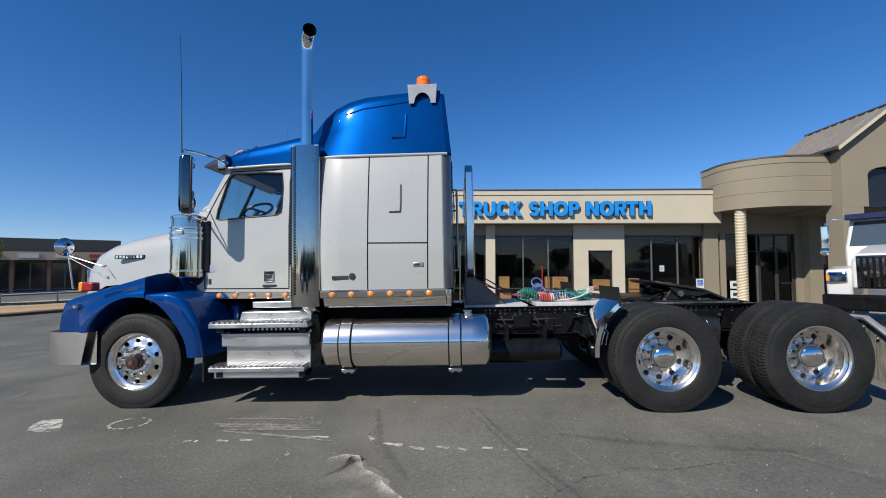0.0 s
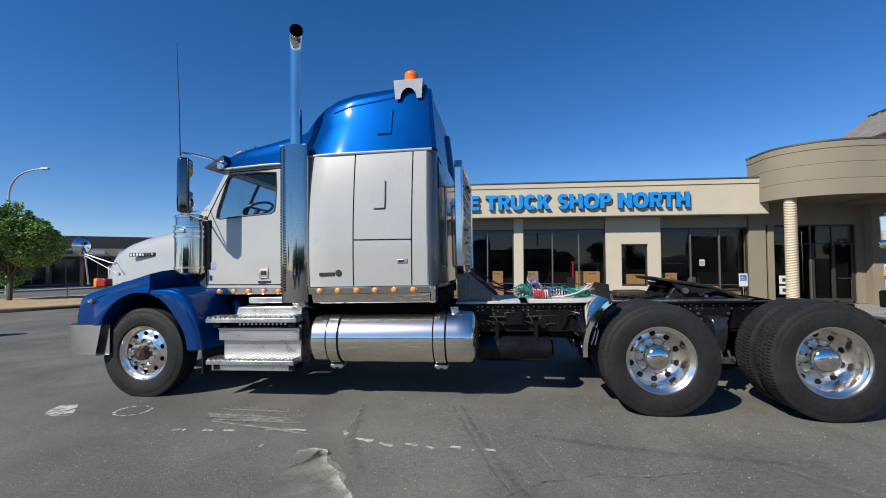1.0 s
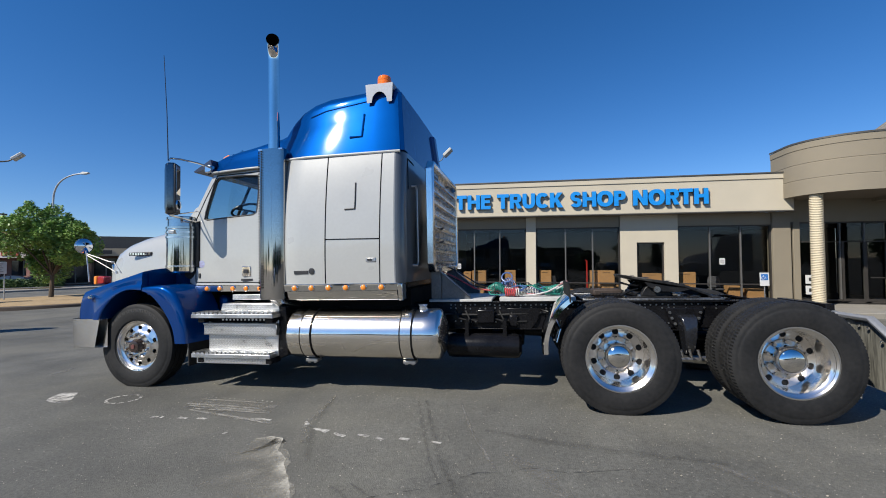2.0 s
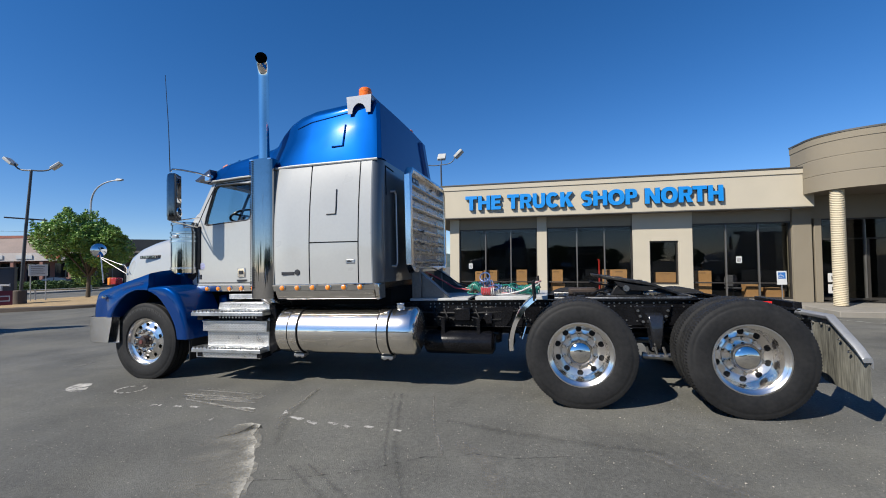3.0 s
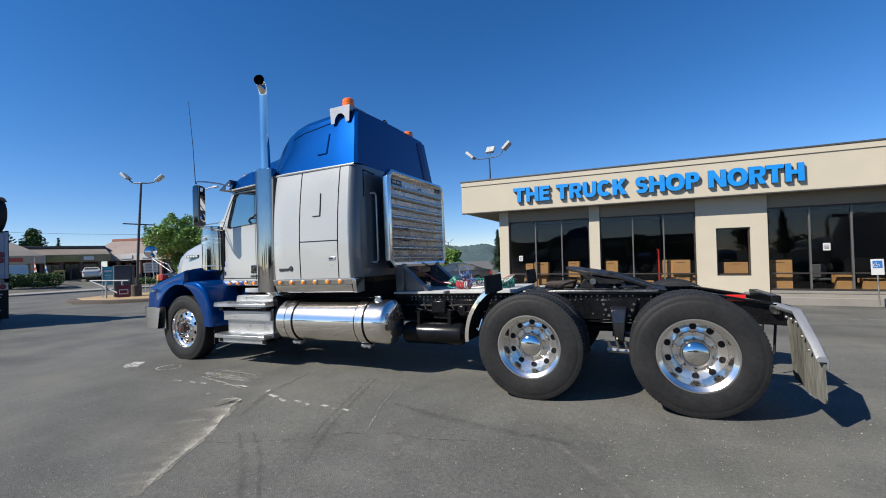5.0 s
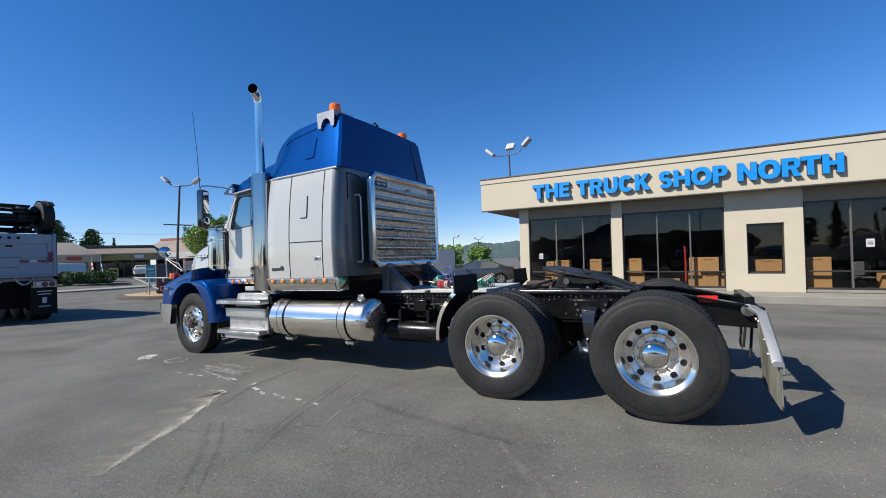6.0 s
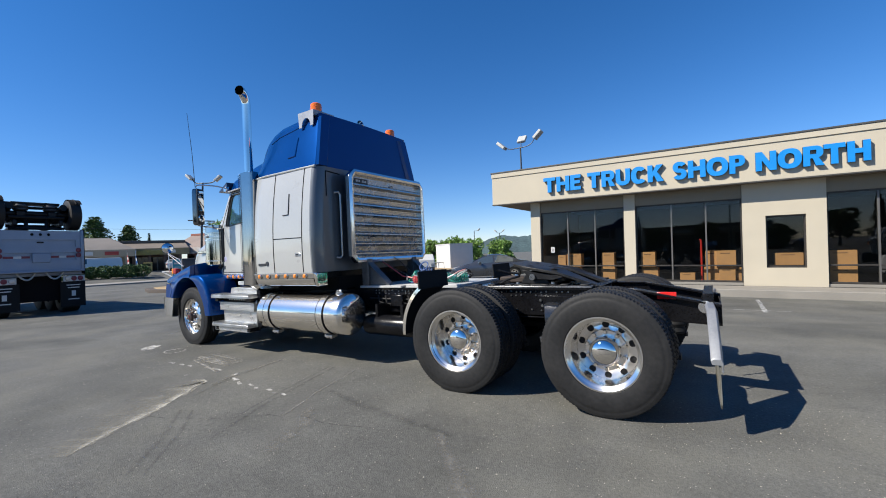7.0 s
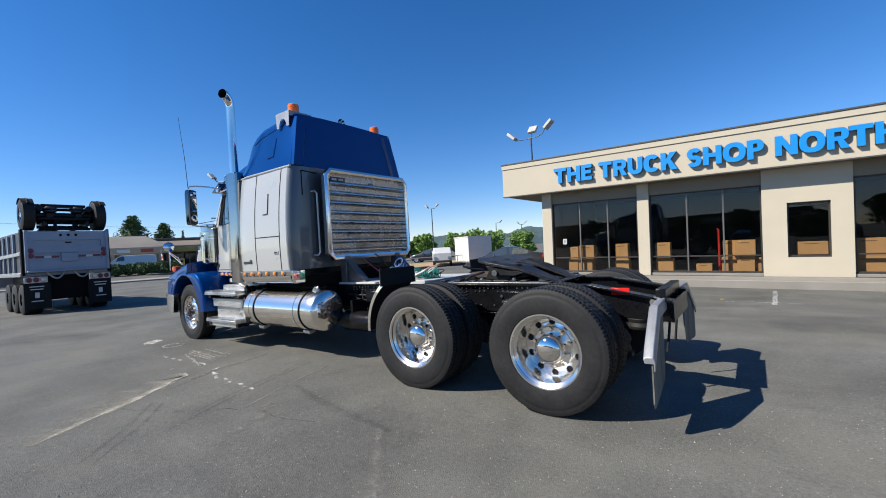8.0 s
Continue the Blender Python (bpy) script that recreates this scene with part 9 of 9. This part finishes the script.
# dump trailer with a raised axle
TX = -14.2
tr = thing("dump_trailer", Matrix.Translation((TX, 4.86, 0.0)) @ Matrix.Diagonal((1, 0.91, 1, 1)), "silver-grey dump truck with a raised trailing axle", "truck")
bm = B()
loft(bm, [[(0, -1.22, 1.42), (0, 1.22, 1.42), (0, 1.22, 2.78), (0, -1.22, 2.78)], [(-7.2, -1.22, 1.25), (-7.2, 1.22, 1.25), (-7.2, 1.22, 2.9), (-7.2, -1.22, 2.9)]])
# The shade on the body's side is put into this dark colour.
M["dumpside"] = mat("shade_toned_dump_side", (0.05, 0.055, 0.065), 0.5, 0.3, 0.2, 2, 30)
M["lampred"] = mat("dull_red_lamp_lens", (0.16, 0.012, 0.03), 0.3)
part("dump_body", bm, M["dumpside"], tr, "dump body with side shade in its dark colour", 0.02)
for s in (-1, 1):
    part("corner_post", boxes((-0.22, -0.01, s * 1.25 - 0.035, s * 1.25 + 0.035, 1.30, 2.85)), M["gap"], tr, "black corner post", 0.02)
    for k in range(6):
        part("side_stake", boxes((-1.4 - k * 1.0, -1.3 - k * 1.0, s * 1.26 - 0.035, s * 1.26 + 0.035, 1.35, 2.75)), M["trailergrey"], tr, "", 0.01)
    part("side_rail", boxes((-7.2, -0.25, s * 1.25 - 0.04, s * 1.25 + 0.04, 1.98, 2.10)), M["satin"], tr, "bright side rail", 0.01)
    part("lower_rail", boxes((-7.2, -0.25, s * 1.25 - 0.05, s * 1.25 + 0.05, 1.28, 1.42)), M["satin"], tr, "", 0.01)
tg = part("tailgate", boxes((0.0, 0.07, -1.20, 1.20, 1.45, 2.76)), M["trailergrey"], tr, "silver-grey ribbed tailgate", 0.015)
part("gate_frame", boxes((0.07, 0.12, -1.12, 1.12, 2.47, 2.76), (0.07, 0.12, -1.12, 1.12, 2.04, 2.225), (0.07, 0.12, -1.12, 1.12, 1.45, 1.79), (0.07, 0.12, -1.12, -0.98, 1.79, 2.04), (0.07, 0.12, 0.98, 1.12, 1.79, 2.04), (0.07, 0.12, -1.12, -0.98, 2.225, 2.47), (0.07, 0.12, 0.98, 1.12, 2.225, 2.47)), M["trailergrey"], tg, "pressed frame of the tailgate")
part("gate_step", boxes((0.08, 0.17, -0.24, 0.24, 1.72, 2.03)), M["trailergrey"], tg, "", 0.02)
part("gate_latch", boxes((0.07, 0.10, -0.09, 0.09, 2.36, 2.41)), M["iron"], tg, "", 0.01)
part("gate_sill", boxes((0.0, 0.24, -1.18, 1.18, 1.40, 1.46)), M["trailergrey"], tg, "", 0.015)
for y in (-0.22, 0.0, 0.22):
    bm = B()
    lathe(bm, [(0.12, 0.045), (0.145, 0.035), (0.147, 0.001)], (0, y, 2.64), "x", 12)
    part("marker_lamp", bm, M["gap"], tg)
for s in (-1, 1):
    part("gate_post", boxes((0.05, 0.15, s * 1.16 - 0.05, s * 1.16 + 0.05, 1.40, 2.80)), M["trailergrey"], tg, "", 0.02)
    for z in (1.95, 2.12):
        bm = B()
        lathe(bm, [(0.12, 0.085), (0.15, 0.07), (0.155, 0.001)], (0, s * 1.05, z), "x", 14)
        part("tail_lamp", bm, M["lampred"], tg, "round red tail lamp")
    part("reflective_strip", boxes((0.072, 0.078, *sorted((s * 0.28, s * 0.95)), 1.87, 1.94)), M["lampred"], tg)
    part("reflective_strip", boxes((0.079, 0.084, *sorted((s * 0.5, s * 0.7)), 1.87, 1.94)), M["signwhite"], tg)
    lp = part("light_panel", boxes((-0.05, 0.0, *sorted((s * 0.62, s * 1.25)), 1.06, 1.26)), M["sheet"], tr, "white lamp panel", 0.01)
    for k in range(3):
        bm = B()
        lathe(bm, [(0.0, 0.085), (0.03, 0.07), (0.035, 0.001)], (0, s * (0.74 + 0.19 * k), 1.16), "x", 14)
        part("lamp", bm, M["lampred"] if k else M["satin"], lp)
    fl = part("mud_flap", boxes((-0.06, -0.04, *sorted((s * 0.54, s * 1.27)), 0.20, 1.06)), M["flap"], tr, "black mud flap with pale bars")
    part("print_bars", boxes(*[(-0.039, -0.035, s * 0.92 - 0.2 + 0.03 * k, s * 0.92 + 0.2 - 0.03 * k, 0.92 - 0.09 * k, 0.95 - 0.09 * k) for k in range(2)], (-0.039, -0.035, s * 0.92 - 0.06, s * 0.92 + 0.06, 0.56, 0.74), (-0.039, -0.035, s * 0.92 - 0.16, s * 0.92 + 0.16, 0.44, 0.47)), M["signwhite"], fl)
    for x in (-0.75, -2.0, -3.3):
        bm = B()
        lathe(bm, [(-0.27, 0.2), (-0.27, 0.46), (-0.24, 0.51), (0.24, 0.51), (0.27, 0.46), (0.27, 0.2)], (x, s * 0.97, 0.51), "y", 32)
        wh = part("wheel", bm, M["rubber"], tr)
        bm = B()
        lathe(bm, [(s * 0.272, 0.30), (s * 0.24, 0.28), (s * 0.15, 0.24), (s * 0.15, 0.11), (s * 0.24, 0.1), (s * 0.25, 0.001)], (x, s * 0.97, 0.51), "y", 28)
        part("rim", bm, M["chrome"], wh, "bright aluminium wheel")
    # raised axle wheels above the gate
    bm = B()
    lathe(bm, [(-0.18, 0.25), (-0.18, 0.45), (-0.15, 0.52), (0.15, 0.52), (0.18, 0.45), (0.18, 0.25)], (-0.35, s * 1.03, 3.34), "y", 34)
    rw = part("raised_wheel", bm, M["rubber"], tr, "raised black tyre of the trailing axle")
    bm = B()
    lathe(bm, [(s * 0.15, 0.29), (s * 0.10, 0.27), (s * 0.06, 0.1), (s * 0.14, 0.09), (s * 0.15, 0.001)], (-0.35, s * 1.05, 3.35), "y", 26)
    part("rim", bm, M["chrome"], rw)
    bm = B()
    tube(bm, [(-0.35 + 0.55 * math.cos(a), s * 1.05, 3.35 + 0.55 * math.sin(a)) for a in [radians(40 + 8 * k) for k in range(13)]], 0.02, 6)
    loft(bm, [[(-0.35 + 0.55 * math.cos(a), s * 0.88, 3.35 + 0.55 * math.sin(a)), (-0.35 + 0.55 * math.cos(a), s * 1.22, 3.35 + 0.55 * math.sin(a))] for a in [radians(40 + 8 * k) for k in range(13)]], False, False)
    part("axle_fender", bm, M["flap"], tr)
    part("lift_arm", bar([(-0.35, s * 0.45, 3.30), (-0.8, s * 0.45, 3.05), (-1.6, s * 0.5, 2.85)], 0.08, 8), M["iron"], tr)
    bm = B()
    lathe(bm, [(0, 0.05), (0, 0.17), (0.03, 0.205), (0.07, 0.205), (0.095, 0.165), (0.12, 0.205), (0.16, 0.205), (0.19, 0.17), (0.21, 0.165), (0.21, 0.02)], (-0.30, s * 0.40, 3.44), "z", 20)
    part("air_spring", bm, M["blackplastic"], tr, "black two-bellow air spring")
    part("axle_beam", boxes((-0.9, 0.0, s * 0.62 - 0.06, s * 0.62 + 0.06, 2.95, 3.12)), M["iron"], tr, "", 0.02)
    part("brake_chamber", bar([(-0.5, s * 0.72, 3.5), (-0.1, s * 0.72, 3.58)], 0.11, 12), M["iron"], tr)
    part("lift_strut", bar([(-0.2, s * 0.25, 2.82), (-0.5, s * 0.35, 3.62)], 0.055, 8), M["iron"], tr)
    part("axle_spring_seat", boxes((-0.55, -0.15, s * 0.42 - 0.12, s * 0.42 + 0.12, 3.22, 3.42)), M["iron"], tr, "", 0.03)
part("lift_frame", boxes((-0.78, -0.5, -0.86, 0.86, 3.12, 3.40), (-0.85, -0.25, -0.66, 0.66, 3.66, 3.73)), M["iron"], tr, "greasy black frame of the raised axle", 0.02)
bm = bar([(-0.35, -0.95, 3.35), (-0.35, 0.95, 3.35)], 0.09, 12)
part("raised_axle", bm, M["iron"], tr, "black raised trailing axle")
for z, x in ((3.72, -0.7), (3.58, -0.65), (3.22, -0.15), (3.10, -0.5), (2.95, -0.5), (2.86, -0.2)):
    part("axle_cross_bar", bar([(x, -0.75, z), (x, 0.75, z)], 0.05, 8), M["iron"], tr)
part("bumper_beam", boxes((-0.3, -0.1, -1.2, 1.2, 1.28, 1.40)), M["trailergrey"], tr, "", 0.02)
# Added near-black sheet between the flaps stands for the dark underside.
part("underside_dark_sheet", boxes((-0.35, -0.2, -0.62, 0.62, 0.45, 1.28)), M["gap"], tr)
part("chassis", boxes((-7.5, -0.3, -0.45, 0.45, 0.75, 1.25)), M["iron"], tr)
bm = B()
for s in (-1, 1):
    tube(bm, arc((0.0, s * 0.15, 1.40), (0.12, s * 0.35, 0.95), (0.0, s * 0.62, 1.40), 10), 0.03, 8)
part("safety_chains", bm, M["satin"], tr)["kind"] = "stuff"
part("dump_cab", boxes((-9.6, -7.6, -1.15, 1.15, 0.8, 2.7)), M["trailergrey"], tr, "", 0.08)
part("tarp_roll", bar([(-0.2, -0.3, 2.85), (-7.0, -0.3, 2.98)], 0.08, 10), M["iron"], tr)

M["navyvisor"] = mat("navy_visor_paint", (0.01, 0.018, 0.06), 0.3)
# white conventional truck nosing in by the shop's right end
wx, wy = 10.68, 10.88
wt = thing("parked_truck", Matrix.Translation((wx, wy, lot_height(wx, wy))) @ Matrix.Rotation(radians(-52), 4, "Z"), "white heavy truck with a chrome grille parked by the shop", "truck")
bm = B()
loft(bm, [[(-0.62, y, 0.95), (-0.62, y, z - 0.2), (-0.5, y, z), (0.5, y, z), (0.62, y, z - 0.2), (0.62, y, 0.95)] for y, z in ((0, 1.85), (0.6, 1.98), (1.6, 2.12))])
part("hood", bm, M["carwhite"], wt, "white hood", 0.04)
part("grille_surround", boxes((-0.52, 0.52, -0.06, 0.0, 0.95, 1.80)), M["navyvisor"], wt, "", 0.03)
for k in range(9):
    part("grille_bar", boxes((-0.46 + k * 0.115 - 0.035, -0.46 + k * 0.115 + 0.02, -0.09, -0.06, 1.0, 1.74)), M["chrome"], wt)
part("grille_mesh", boxes((-0.48, 0.48, -0.07, -0.062, 0.98, 1.76)), M["gap"], wt)
for s in (-1, 1):
    bm = B()
    loft(bm, [[(s * 0.62, y, 0.75), (s * 1.15, y + 0.05, 0.75), (s * 1.15, y + 0.05, z), (s * 0.62, y, z + 0.04)] for y, z in ((0.0, 1.43), (0.5, 1.52), (1.3, 1.48))])
    part("fender", bm, M["carwhite"], wt, "", 0.05)
    hl = part("headlight", boxes((*sorted((s * 0.70, s * 1.10)), -0.03, 0.05, 1.10, 1.38)), M["chrome"], wt, "clear headlight", 0.03)
    part("turn_lamp", boxes((*sorted((s * 1.06, s * 1.125)), -0.035, 0.05, 1.15, 1.31)), M["amber"], hl)
    bm = B()
    lathe(bm, [(-0.15, 0.2), (-0.15, 0.46), (-0.12, 0.51), (0.12, 0.51), (0.15, 0.46), (0.15, 0.2)], (s * 1.0, 0.75, 0.51), "x", 26)
    part("wheel", bm, M["rubber"], wt)
    mm = part("door_mirror", boxes((s * 1.42 - 0.10, s * 1.42 + 0.10, 1.55, 1.68, 2.05, 2.75)), M["chrome"], wt, "chrome door mirror", 0.03)
    part("mirror_arm", bar([(s * 0.95, 1.75, 2.90), (s * 1.25, 1.65, 2.92), (s * 1.42, 1.62, 2.78)], 0.025, 8), M["chrome"], mm)
    bm = B()
    lathe(bm, [(-0.06, 0.001), (-0.05, 0.06), (0, 0.11), (0.02, 0.11), (0.02, 0.001)], (s * 1.3, 0.9, 1.95), "y", 18)
    part("fender_mirror", bm, M["chrome"], wt)
part("bumper", boxes((-1.2, 1.2, -0.22, 0.0, 0.38, 0.80)), M["frame"], wt, "black front bumper", 0.05)
bm = B()
loft(bm, [[(-1.0, 1.6, 1.0), (1.0, 1.6, 1.0), (1.0, 3.4, 1.0), (-1.0, 3.4, 1.0)], [(-1.0, 1.6, 2.05), (1.0, 1.6, 2.05), (1.0, 3.4, 2.05), (-1.0, 3.4, 2.05)], [(-0.92, 1.95, 2.90), (0.92, 1.95, 2.90), (0.92, 3.4, 2.95), (-0.92, 3.4, 2.95)]])
part("cab", bm, M["carwhite"], wt, "", 0.05)
bm = B()
bm.faces.new([bm.verts.new(p) for p in ((-0.90, 1.60, 2.12), (0.90, 1.60, 2.12), (0.82, 1.90, 2.82), (-0.82, 1.90, 2.82))])
part("windscreen", bm, M["carglass"], wt)
part("sun_visor", boxes((-0.98, 0.98, 1.66, 2.0, 2.88, 3.04)), M["navyvisor"], wt, "", 0.02)
part("roof_light", boxes((-0.12, 0.18, 2.2, 2.5, 2.95, 3.08)), M["lamphead"], wt, "", 0.03)
bm = B()
bm.faces.new([bm.verts.new(p) for p in ((0.30, -0.235, 0.64), (0.62, -0.235, 0.90), (0.94, -0.235, 0.64), (0.62, -0.235, 0.38))])
part("hazard_placard", bm, M["signred"], wt, "red diamond placard")

# painted stalls before the shop
for pts, w in (([(5.34, 17.4), (5.17, 12.3)], 0.11), ([(3.95, 12.84), (4.81, 12.97), (5.79, 12.83)], 0.05), ([(9.5, 15.0), (9.6, 12.3)], 0.11), ([(7.2, 12.2), (8.6, 12.1)], 0.06)):
    ribbon("parking_line", pts, (w,) * len(pts), M["linepaint"], "worn white parking line", gaps=0.1, lift=0.008, step=0.12)
ribbon("yellow_mark", [(4.21, 13.1), (4.11, 14.2)], (0.1, 0.06), M["yellowpaint"], "worn yellow paint mark", gaps=0.15, lift=0.009)
